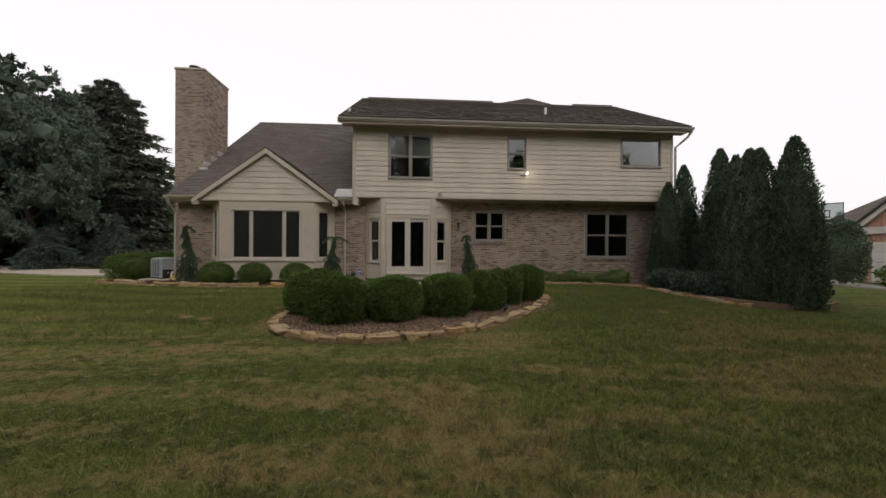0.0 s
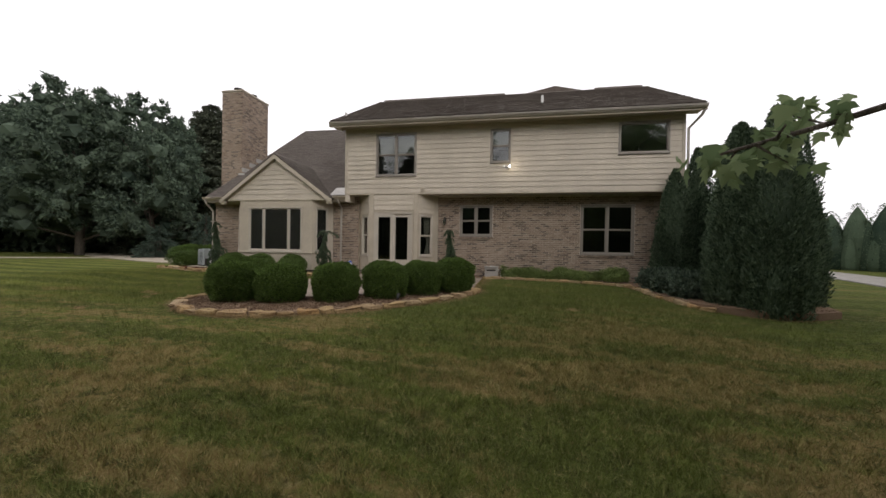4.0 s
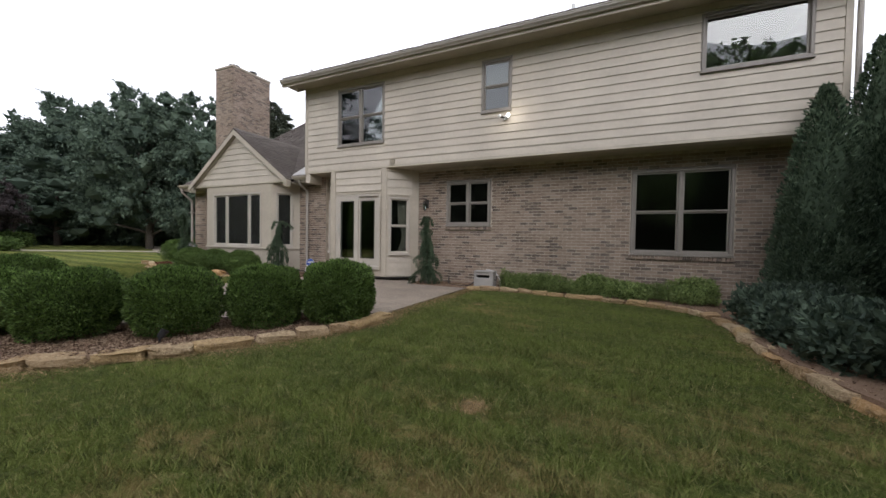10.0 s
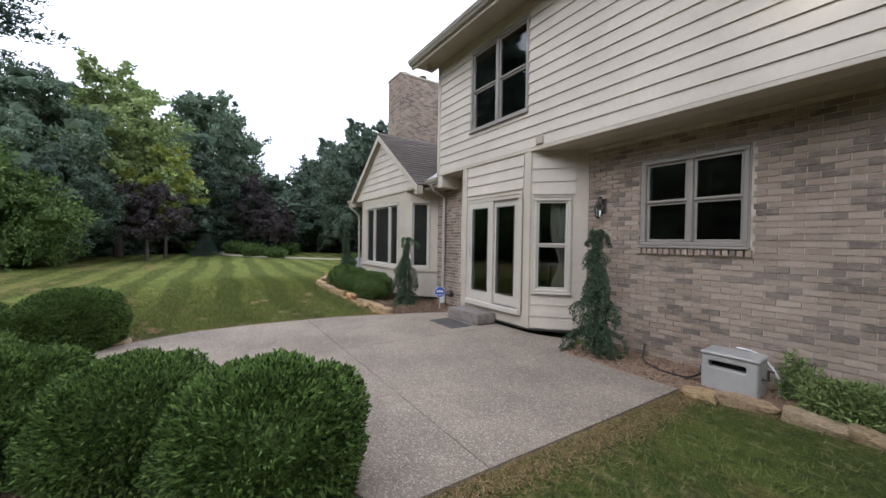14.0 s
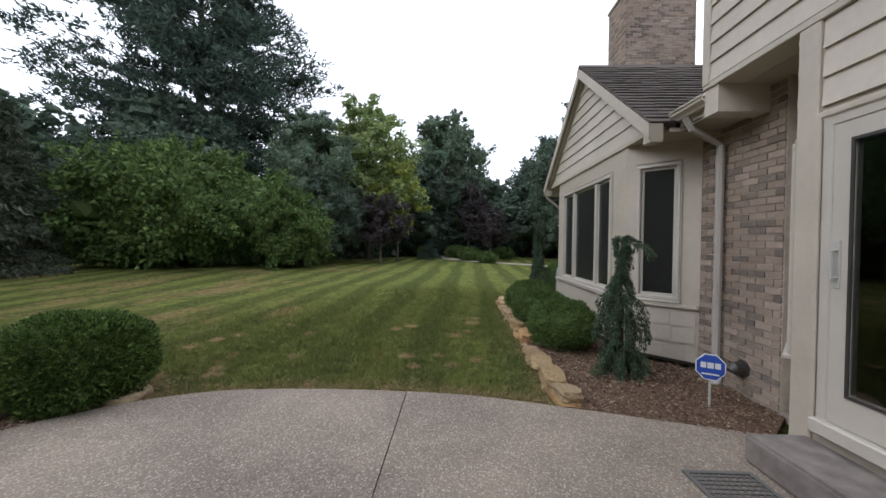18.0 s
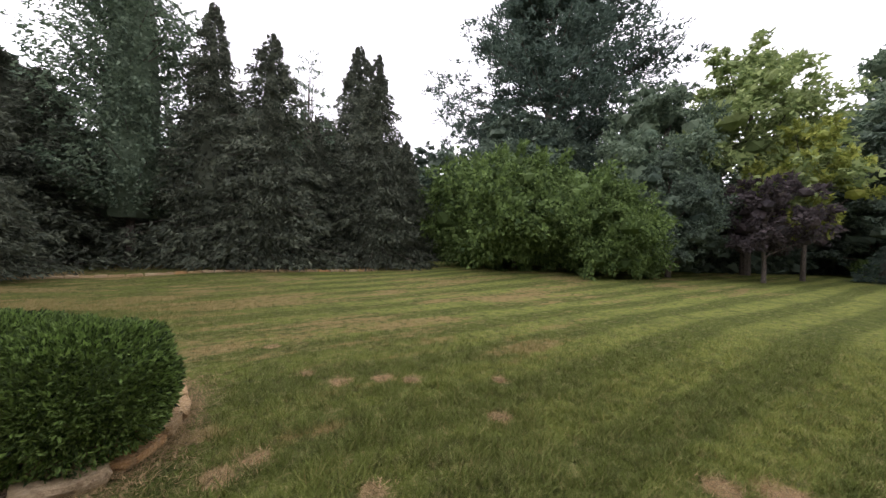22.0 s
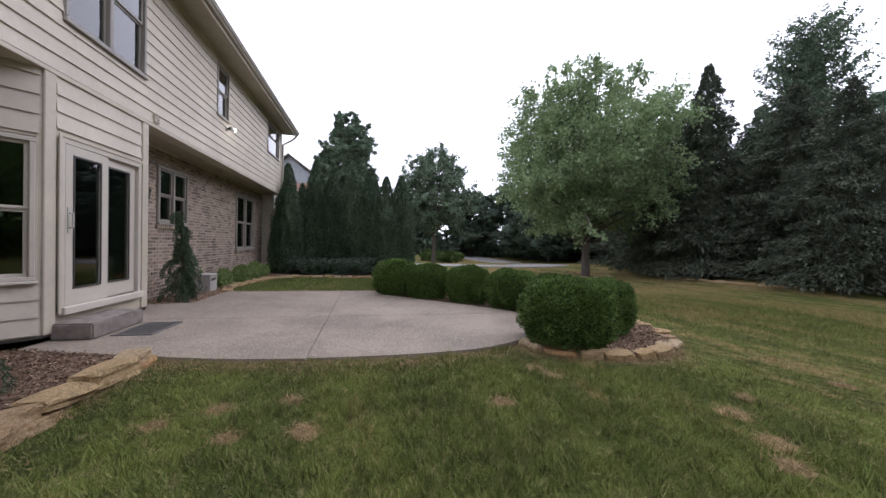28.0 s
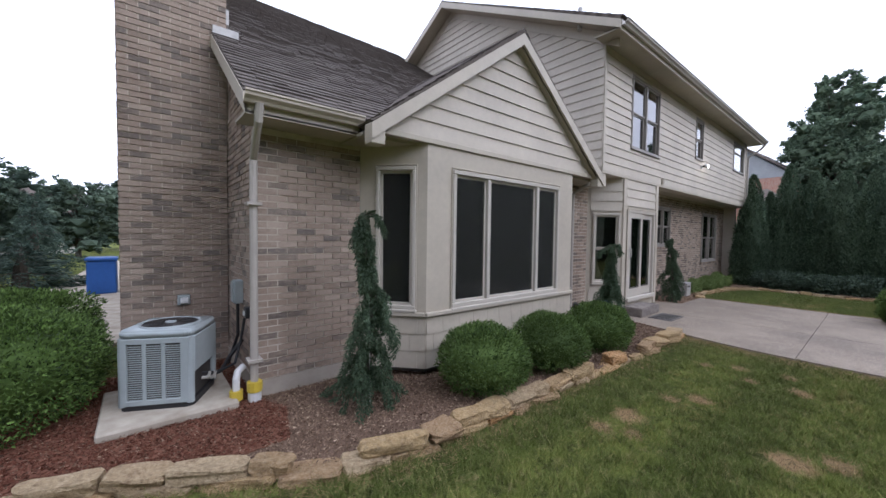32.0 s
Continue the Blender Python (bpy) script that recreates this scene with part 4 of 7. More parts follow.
part("drain_pipe", tube(bmesh.new(), [(-8.98, 14.32, -0.05), (-8.98, 14.32, 0.22)], 0.05, 12), DARKMETAL, house)
part("drain_collar", tube(bmesh.new(), [(-8.98, 14.32, 0.16), (-8.98, 14.32, 0.26)], 0.065, 12), YELLOW, house)
part("drain_elbow", tube(bmesh.new(), [(-8.98, 14.32, 0.26), (-8.98, 14.32, 0.38), (-8.96, 14.34, 0.45), (-8.9, 14.38, 0.48)], 0.036, 12), WHITE, house)
for z in (0.55, 2.2):
    part("pipe_strap", slab(-8.89, -8.75, 14.19, 14.35, z, z + 0.03), GUTTER, house)

# chimney
CX0, CX1, CY0, CY1, CZ = -9.93, -8.78, 15.95, 17.85, 8.72
chimney = part("chimney", slab(CX0 + 0.008, CX1 - 0.008, CY0 + 0.008, CY1 - 0.008, -0.3, CZ), MORTAR, house, "tall pale brick chimney")
bm = slab(CX0 - 0.04, CX1 + 0.04, CY0 - 0.04, CY1 + 0.04, CZ, CZ + 0.1)
part("chimney_crown", soft(bm, 0.02), CONCRETE, house)
for x, y, r in ((-9.45, 16.5, 0.17), (-9.25, 17.3, 0.13)):
    part("flue", tube(bmesh.new(), [(x, y, CZ + 0.1), (x, y, CZ + 0.26)], r, 14), LEAD, house)
    for k in range(3):
        a = k * 2.09 + 0.4
        part("flue_strut", tube(bmesh.new(), [(x + r * 0.9 * math.cos(a), y + r * 0.9 * math.sin(a), CZ + 0.24), (x + r * 0.9 * math.cos(a), y + r * 0.9 * math.sin(a), CZ + 0.36)], 0.012, 5), DARKMETAL, house)
    part("flue_cap", tube(bmesh.new(), [(x, y, CZ + 0.35), (x, y, CZ + 0.38), (x, y, CZ + 0.42)], [r * 1.35, r * 1.35, r * 0.5], 14), DARKMETAL, house)
for y0 in (16.2, 16.7, 17.2):
    z = lowroof(y0)
    part("step_flashing", slab(CX1 - 0.01, CX1 + 0.03, y0 - 0.25, y0 + 0.25, z, z + 0.2), LEAD, house)
part("saddle_flashing", slab(LX + 0.01, CX1 + 0.14, CY0 - 0.05, CY0 + 0.02, lowroof(CY0) - 0.06, lowroof(CY0) + 0.09), LEAD, house)
sheet(house, "valley_flashing", [(PX + PW - 0.2, 13.95, 3.3), (LOWX, 13.95, 3.3), (LOWX, 14.5, lowroof(14.5) + 0.05), (PX + PW - 0.2, 14.5, lowroof(14.5) + 0.05)], 0.01, LEAD)

# rooms behind the glass: a made-up dark shell that keeps the windows dark
part("inner_wall", slab(LOWX + 0.25, EX - 0.3, 17.6, 17.7, 0.0, 5.85), DARKSHELL, house)
part("inner_wall", slab(WX + 0.3, LOWX + 0.2, 17.6, 17.7, 0.0, 3.08), DARKSHELL, house)
part("inner_floor", slab(WX + 0.26, EX - 0.26, 14.7, 22.8, 0.15, 0.25), DARKSHELL, house)
part("inner_ceiling", slab(LOWX + 0.26, EX - 0.26, 14.1, 22.8, 3.35, 3.45), DARKSHELL, house)
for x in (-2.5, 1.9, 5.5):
    part("inner_wall", slab(x, x + 0.1, 14.9, 17.6, 0.25, 6.0 if x > 0 else 3.3), DARKSHELL, house)


def curtain(m, w, h, gather):
    """A hanging cloth with folds, drawn in towards one side at gather."""
    n, k = 40, 14
    bm = bmesh.new()
    g = []
    for j in range(k + 1):
        z = h * (1 - j / k)
        pull = 1 - 0.55 * math.exp(-((z / h - 0.3) / 0.18) ** 2)
        g.append([bm.verts.new(((i / n) * w * pull * gather, 0.02 * math.sin(i * 1.4) + 0.008 * math.sin(i * 3.1 + j), z)) for i in range(n + 1)])
    for j in range(k):
        for i in range(n):
            bm.faces.new((g[j][i], g[j][i + 1], g[j + 1][i + 1], g[j + 1][i]))
    ob = whole("curtain", bm, CURTAIN, "pale cloth curtain drawn aside behind the window", "curtain", smooth=True)
    ob.matrix_world = m
    return ob


curtain(pose(DX1, SY, 0, 0, 0, ANG) @ pose(0.6, 0.14, 0.9), 0.26, 1.6, -1.0)
curtain(pose(DX0 - 0.67, BY, 0, 0, 0, -ANG) @ pose(FACET - 0.62, 0.14, 0.9), 0.26, 1.6, 1.0)
# pale blinds that also stand in for sky reflected in the upper sashes
for x, w, z, h in ((-0.9, 0.7, 4.9, 0.7), (-0.12, 0.7, 4.9, 0.7), (3.58, 0.6, 5.05, 0.55)):
    bm = bmesh.new()
    for k in range(int(h / 0.05)):
        box(bm, x, x + w, SY + 0.14, SY + 0.16, z + k * 0.05, z + k * 0.05 + 0.045)
    whole("window_blind", bm, BLIND, "pale slatted blind half lowered behind an upper window, doubling as sky reflection", "blind")
# sheets added behind the bay panes to give the darkness of an unlit room
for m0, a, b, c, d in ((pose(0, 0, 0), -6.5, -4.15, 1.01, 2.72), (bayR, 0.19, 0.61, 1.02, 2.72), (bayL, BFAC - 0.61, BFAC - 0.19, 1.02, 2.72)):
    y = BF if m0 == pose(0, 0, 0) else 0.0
    part("window_shade", slab(a, b, y + 0.075, y + 0.08, c, d), PANEDARK, house, "grey-green sheet added as dark room backing").matrix_basis = m0

# fixtures on the walls


def floodlight(m):
    ob = thing("floodlight", "twin-head white security floodlight on the siding, lit", "lamp", m)
    part("mount", soft(slab(-0.07, 0.07, -0.05, 0.0, -0.07, 0.07), 0.015), WHITE, ob)
    for s, lit in ((-1, False), (1, True)):
        a, b = Vector((0.04 * s, -0.05, 0.0)), Vector((0.13 * s, -0.2, 0.02))
        part("lamp_holder", tube(bmesh.new(), [a, a.lerp(b, 0.5), b], [0.025, 0.045, 0.06], 12), WHITE if lit else DARKMETAL, ob)
        bm = tube(bmesh.new(), [b, b + (b - a).normalized() * 0.04, b + (b - a).normalized() * 0.06], [0.058, 0.058, 0.03], 12)
        part("bulb", bm, LAMPGLOW if lit else WHITE, ob, "glowing white bulb" if lit else "unlit bulb")
    return ob


floodlight(pose(4.12, SY - 0.02, 4.22) @ Matrix.Diagonal((0.72, 0.72, 0.72, 1)))
lamp = new("floodlight_beam", bpy.data.lights.new("floodlight_beam", "POINT"))
lamp.data.energy, lamp.data.shadow_soft_size, lamp.data.color = 3.0, 0.05, (1.0, 0.92, 0.75)
lamp.location = (4.3, SY - 0.34, 4.25)


def sconce(m):
    ob = thing("wall_lantern", "dark metal wall lantern on the brick beside the patio door", "lamp", m)
    part("back_plate", soft(slab(-0.05, 0.05, -0.02, 0.01, -0.12, 0.12), 0.01), DARKMETAL, ob)
    part("arm", tube(bmesh.new(), [(0, -0.02, 0.06), (0, -0.09, 0.14), (0, -0.15, 0.12), (0, -0.15, 0.06)], 0.012, 8), DARKMETAL, ob)
    part("cap", tube(bmesh.new(), [(0, -0.15, 0.0), (0, -0.15, 0.07)], [0.075, 0.015], 6), DARKMETAL, ob)
    part("lantern_glass", tube(bmesh.new(), [(0, -0.15, -0.17), (0, -0.15, 0.0)], [0.045, 0.065], 6), GLASS, ob)
    part("base", tube(bmesh.new(), [(0, -0.15, -0.2), (0, -0.15, -0.17)], [0.015, 0.05], 6), DARKMETAL, ob)
    return ob


sconce(pose(1.7, BY, 2.3))
vent = thing("wall_vent", "small louvred vent on the siding above the door", "vent", pose(0.86, SY - 0.02, 3.36))
part("vent_frame", soft(wall(bmesh.new(), 0.16, -0.03, 0.0, 0, 0.13, [(0.015, 0.145, 0.015, 0.115)]), 0.004), TRIM, vent)
for k in range(4):
    part("louvre", slab(0.016, 0.144, -0.025, -0.012, 0.02 + k * 0.025, 0.035 + k * 0.025), TRIM, vent)
hv = thing("dryer_vent", "round brown vent hood low on the brick wall", "vent", pose(-2.35, WY, 0.4))
part("hood", tube(bmesh.new(), [(0, 0, 0), (0, -0.1, 0), (0, -0.13, -0.03)], [0.07, 0.07, 0.055], 14), DARKMETAL, hv)
part("flange", tube(bmesh.new(), [(0, 0.005, 0), (0, -0.02, 0)], 0.09, 14), DARKMETAL, hv)

# ---- ground ----
LEVELS = [(0, 0, -0.12), (3.4, -0.1, -0.18), (5.6, 1.3, -0.4), (6.1, 2.8, -0.36), (6.5, 4.2, -0.25), (6.5, 5.9, -0.14), (6.2, 7.5, 0.0), (5.4, 8.8, 0.06),
          (0, 6, 0.0), (-2.4, 7, 0.02), (3.5, 10, 0.1), (3.6, 11.5, 0.11), (3.7, 13, 0.1), (5, 13, 0.06), (8.2, 13, 0.03), (8.3, 10.3, -0.02), (9, 8.2, -0.1), (-2.35, 11.8, 0.1), (-2.4, 10.5, 0.11), (-2.4, 9.2, 0.1), (-2.1, 8.3, 0.07), (-3.2, 10.9, 0.05),
          (-4, 10.3, 0.0), (-5, 12, 0.07), (-6.8, 10.1, -0.02), (-8, 12, 0.1), (-9.7, 10, 0.16), (-10, 13.5, 0.1), (0, 14, 0.07), (-9, 16, 0.1), (10, 14, 0.0),
          (-16, -2, 0.35), (-6, -7, 0.15), (5, -8, 0.1), (12, -1.8, -0.28), (-22, 10, 0.2), (-35, 15, 0.3), (30, 0, -0.6), (25, 15, -0.4), (-20, 30, 0.1), (20, 40, 0.0), (0, -30, 0.3)]
LV = np.array(LEVELS, float)


def ground_z(x, y):
    x, y = np.asarray(x, float), np.asarray(y, float)
    d2 = (x[..., None] - LV[:, 0]) ** 2 + (y[..., None] - LV[:, 1]) ** 2
    w = 1 / (d2 + 1.2) ** 1.6
    return (w * LV[:, 2]).sum(-1) / w.sum(-1)


def gz1(x, y):
    return float(ground_z(x, y))


xs = np.concatenate([-np.geomspace(900, 26, 14), np.arange(-25, 25.01, 0.3), np.geomspace(26, 900, 14)])
ys = np.concatenate([-np.geomspace(900, 21, 14), np.arange(-20, 30.01, 0.3), np.geomspace(31, 900, 14)])
gx, gy = np.meshgrid(xs, ys)
far = np.clip((np.hypot(gx, gy) - 40) / 60, 0, 1)
gzv = ground_z(gx, gy) * (1 - far)
nx, ny = len(xs), len(ys)
idx = np.arange(nx * ny).reshape(ny, nx)
quads = np.stack([idx[:-1, :-1], idx[:-1, 1:], idx[1:, 1:], idx[1:, :-1]], -1).reshape(-1, 4)
ground = new("ground", mesh_np("ground", np.stack([gx, gy, gzv], -1).reshape(-1, 3), quads, LAWN, True))
tagged(ground, "mown lawn with pale stripes and dry brown patches", "lawn", "", "structure")


def smooth_line(pts, n=8, closed=False):
    """Catmull-Rom through points."""
    P = [Vector(p) for p in pts]
    out = []
    k = len(P)
    for i in range(k if closed else k - 1):
        a, b, c, d = (P[(i + j) % k] if closed else P[min(max(i + j, 0), k - 1)] for j in (-1, 0, 1, 2))
        for s in range(n):
            t = s / n
            out.append(0.5 * (2 * b + (c - a) * t + (2 * a - 5 * b + 4 * c - d) * t * t + (3 * b - a - 3 * c + d) * t ** 3))
    if not closed:
        out.append(P[-1])
    return out


def inside(px, py, poly):
    poly = np.array([(p[0], p[1]) for p in poly])
    hit = np.zeros(np.shape(px), bool)
    for (x0, y0), (x1, y1) in zip(poly, np.roll(poly, -1, 0)):
        c = ((y0 > py) != (y1 > py)) & (px < (x1 - x0) * (py - y0) / (y1 - y0 + 1e-12) + x0)
        hit ^= c
    return hit


# patio: slabs parted by joints
PATZ = 0.13
PATIO_LINE = [tuple(p) for p in smooth_line([(-1.9, 12.45), (-2.13, 11.5), (-2.2, 10.5), (-2.18, 9.6), (-2.05, 8.8), (-1.7, 8.15), (-1.1, 7.6), (-0.4, 7.35), (0.4, 7.65), (1.35, 8.55), (2.4, 9.6), (3.3, 10.05)], 6)]
PATIO_ALL = PATIO_LINE + [(3.3, 13.5), (1.7, 13.5), (1.45, 14.2), (0.9, 13.95), (0.7, 13.9), (-1.2, 13.9), (-1.5, 13.9)]
patio = thing("patio", "brown exposed-aggregate concrete patio with sawn joints", "patio", None, "", "structure")
cuts = [(None, 0.05, None, 10.82), (0.05, None, None, 10.82), (None, 0.05, 10.82, None), (0.05, None, 10.82, None)]
for x0, x1, y0, y1 in cuts:
    bm = raised(bmesh.new(), PATIO_ALL, -0.1, PATZ)
    for co, no in (((x0, 0, 0), (-1, 0, 0)), ((x1, 0, 0), (1, 0, 0)), ((0, y0, 0), (0, -1, 0)), ((0, y1, 0), (0, 1, 0))):
        if None in co:
            continue
        co = Vector(co) - Vector(no) * 0.005
        r = bmesh.ops.bisect_plane(bm, geom=list(bm.verts) + list(bm.edges) + list(bm.faces), plane_co=co, plane_no=no, clear_outer=True)
        ed = [e for e in r["geom_cut"] if isinstance(e, bmesh.types.BMEdge)]
        bmesh.ops.contextual_create(bm, geom=ed)
    bmesh.ops.recalc_face_normals(bm, faces=bm.faces)
    part("slab", bm, PATIO, patio)
part("slab_base", raised(bmesh.new(), [(x * 0.99, y) for x, y in PATIO_ALL], -0.12, PATZ - 0.02), STEPSTONE, patio)
step = tagged(new("door_step", done("door_step", soft(slab(-1.14, -0.12, 13.42, 13.86, PATZ, 0.33), 0.02, 2), STEPSTONE)), "worn grey concrete step below the patio door", "step")
mat_ob = thing("doormat", "dark rubber link doormat lying on the patio", "doormat", pose(-0.97, 12.88, PATZ))
for q in ((0, 0.78, 0, 0.03), (0, 0.78, 0.43, 0.46), (0, 0.03, 0.03, 0.43), (0.75, 0.78, 0.03, 0.43)):
    part("mat_border", slab(q[0], q[1], q[2], q[3], 0.001, 0.013), MATGREY, mat_ob)
for k in range(17):
    part("mat_bar", slab(0.045 + k * 0.042, 0.06 + k * 0.042, 0.03, 0.43, 0.001, 0.01), MATGREY, mat_ob)
for k in range(9):
    part("mat_cross_bar", slab(0.03, 0.75, 0.045 + k * 0.045, 0.055 + k * 0.045, 0.002, 0.008), MATGREY, mat_ob)

# planting beds
CRES_OUT = [tuple(p) for p in smooth_line([(-1.72, 8.12), (-2.2, 7.95), (-2.42, 7.3), (-2.3, 6.5), (-1.6, 5.82), (-0.6, 5.6), (0.4, 5.95), (1.3, 6.6), (2.2, 7.5), (2.9, 8.4), (3.4, 9.3), (3.38, 10.02)], 6)]
CRESCENT = CRES_OUT + PATIO_LINE[:29:-1]
WEST_EDGE = [tuple(p) for p in smooth_line([(-1.92, 12.45), (-3.2, 12.42), (-4.4, 12.46), (-5.5, 12.48), (-6.6, 12.52), (-7.7, 12.5), (-8.6, 12.66), (-9.4, 13.15), (-10.2, 13.5), (-11.0, 13.6)], 6)]
WEST_BED = WEST_EDGE + [(-11.2, 16.0), (-8.8, 16.0), (-8.8, 14.4), (-7.5, 14.4), (-3.0, 14.4), (-1.9, 14.4), (-1.45, 13.9)]
EAST_EDGE = [tuple(p) for p in smooth_line([(3.33, 13.52), (4.3, 13.8), (5.5, 13.75), (6.8, 13.6), (7.7, 13.3), (8.15, 12.6), (8.2, 11.5), (8.25, 10.4), (8.5, 9.3), (9.0, 8.7), (9.6, 8.4), (10.3, 8.5)], 6)]
EAST_BED = EAST_EDGE + [(10.9, 8.8), (11.4, 10.0), (11.4, 14.6), (1.5, 14.6), (1.75, 13.52)]


def bed(name, outline, z, mat, label, seed, count):
    bm = raised(bmesh.new(), outline, z - 0.2, z)
    ob = whole(name, bm, mat, label, "mulch", "structure")
    rg = np.random.default_rng(seed)
    pts = np.array(outline)
    lo, hi = pts.min(0), pts.max(0)
    c = rg.uniform(lo, hi, (count * 3, 2))
    c = c[inside(c[:, 0], c[:, 1], outline)][:count]
    n = len(c)
    at = np.column_stack([c, z + rg.uniform(0.0, 0.022, n)])
    way = np.column_stack([rg.normal(size=(n, 2)), rg.normal(0, 0.25, n)])
    v, f = leaf_tris(at, way, rg.uniform(0.014, 0.042, n), rg.uniform(0.25, 0.55, n)[:, None], rg)
    tagged(new("mulch_chips", mesh_np("mulch_chips", v, f, mat)), "loose shredded bark chips on the bed", "mulch", "", "stuff")
    return ob


bed("mulch_bed_1", CRESCENT, 0.085, MULCH, "crescent bed of brown bark mulch round the patio", 1, 60000)
bed("mulch_bed_2", WEST_BED, 0.12, MULCH, "bed of brown bark mulch along the bay", 2, 80000)
bed("mulch_bed_5", [(3.3, 13.54), (3.9, 13.75), (4.6, 13.85), (4.6, 14.55), (1.5, 14.55), (1.72, 13.54)], 0.112, MULCH, "brown mulch between patio and brick wall", 6, 5000)
bed("mulch_bed_3", EAST_BED, 0.07, MULCH, "bed of brown mulch along the brick wall", 3, 12000)
bed("mulch_bed_4", [(-11.1, 13.65), (-10.2, 13.55), (-9.45, 13.25), (-8.75, 13.3), (-8.6, 13.9), (-8.8, 14.3), (-8.8, 15.9), (-11.1, 15.9)], 0.135, REDMULCH, "patch of red mulch round the air conditioner", 4, 30000)


def stone_mesh(seed, l, w, h):
    """A split slab of sandstone: flat-bedded, with broken, uneven faces."""
    bm = bmesh.new()
    bmesh.ops.create_cube(bm, size=1)
    bmesh.ops.subdivide_edges(bm, edges=bm.edges, cuts=3, use_grid_fill=True)
    off = Vector((seed * 3.7, seed * 1.3, 0))
    for v in bm.verts:
        q = v.co.copy()
        n = noise.noise_vector(q * 1.7 + off) * 0.15 + noise.noise_vector(q * 6.0 + off) * 0.05
        k = 1 - 0.08 * (abs(q.x) > 0.4 and abs(q.y) > 0.4) - 0.05 * (abs(q.z) > 0.4 and abs(q.y) > 0.4)
        q.x, q.y = q.x * k, q.y * k
        v.co = Vector(((q.x + n.x * 0.8) * l, (q.y + n.y) * w, (q.z * (0.9 + 0.35 * noise.noise(Vector((q.x * 1.5, q.y * 1.5, seed)))) + n.z * 0.55) * h))
    bmesh.ops.recalc_face_normals(bm, faces=bm.faces)
    return done("edging_stone", bm, STONE)


STONES = [stone_mesh(k, 1, 1, 1) for k in range(12)]


def stone_row(name, line, label, z, layers, seed, size=(0.26, 0.58)):
    ob = thing(name, label, "stone edging")
    rg = random.Random(seed)
    pts = [Vector((p[0], p[1], 0)) for p in line]
    acc = [0.0]
    for a, b in zip(pts, pts[1:]):
        acc.append(acc[-1] + (b - a).length)

    def at(s):
        s = min(max(s, 0), acc[-1] - 1e-4)
        i = max(k for k in range(len(acc) - 1) if acc[k] <= s)
        t = (s - acc[i]) / (acc[i + 1] - acc[i])
        return pts[i].lerp(pts[i + 1], t)

    for layer in range(layers):
        s = rg.uniform(0, 0.1) if layer else 0.0
        while s < acc[-1]:
            if layer and rg.random() < 0.2:
                s += rg.uniform(*size)
                continue
            l = min(rg.uniform(*size), acc[-1] - s)
            if l < 0.1:
                break
            a, b = at(s), at(s + l)
            mid = (a + b) / 2
            yaw = math.degrees(math.atan2(b.y - a.y, b.x - a.x))
            h = rg.uniform(0.09, 0.15) * (1.0 if layers == 1 else 0.85)
            w = rg.uniform(0.16, 0.28) * (1.0 if layer == 0 else 0.9)
            zz = gz1(mid.x, mid.y) + z + 0.09 * layer
            m0 = pose(mid.x + rg.uniform(-0.02, 0.02), mid.y + rg.uniform(-0.02, 0.02), zz, rg.uniform(-6, 6), rg.uniform(-4, 4), yaw + rg.uniform(-8, 8))
            piece("stone", rg.choice(STONES), ob, m0 @ Matrix.Diagonal((l * (rg.uniform(0.88, 0.98) if layers == 1 else rg.uniform(0.96, 1.02)), w, h * rg.uniform(0.95, 1.25), 1)))
            s += l * 1.0
    return ob


stone_row("stone_edging", CRES_OUT, "low tan sandstone edging round the crescent bed", 0.03, 1, 11)
stone_row("stone_edging", WEST_EDGE, "tan and orange sandstone edging along the bay bed", 0.01, 2, 12, (0.26, 0.58))
stone_row("stone_edging", EAST_EDGE[:52], "low tan sandstone edging along the brick wall bed", 0.02, 1, 13, (0.25, 0.5))

# ---- plants ----


def clump(rg, n, centre, radius, shell=(0.82, 1.03), flat=0.0):
    """Points near the skin of an ellipsoid and their outward ways."""
    d = unit(rg.normal(size=(n, 3)))
    if flat:
        d[:, 2] = np.where(d[:, 2] < -flat, -d[:, 2] * 0.5, d[:, 2])
        d = unit(d)
    r = rg.uniform(*shell, n)[:, None]
    return np.asarray(centre) + d * r * np.asarray(radius), d


def blob(bm, centre, radius, sub=3, rough=0.08, seed=0):
    r = bmesh.ops.create_icosphere(bm, subdivisions=sub, radius=1)
    for v in r["verts"]:
        k = 1 + rough * noise.noise(v.co * 2.3 + Vector((seed, 0, 0)))
        v.co = Vector((v.co.x * radius[0] * k + centre[0], v.co.y * radius[1] * k + centre[1], v.co.z * radius[2] * k + centre[2]))
    return bm


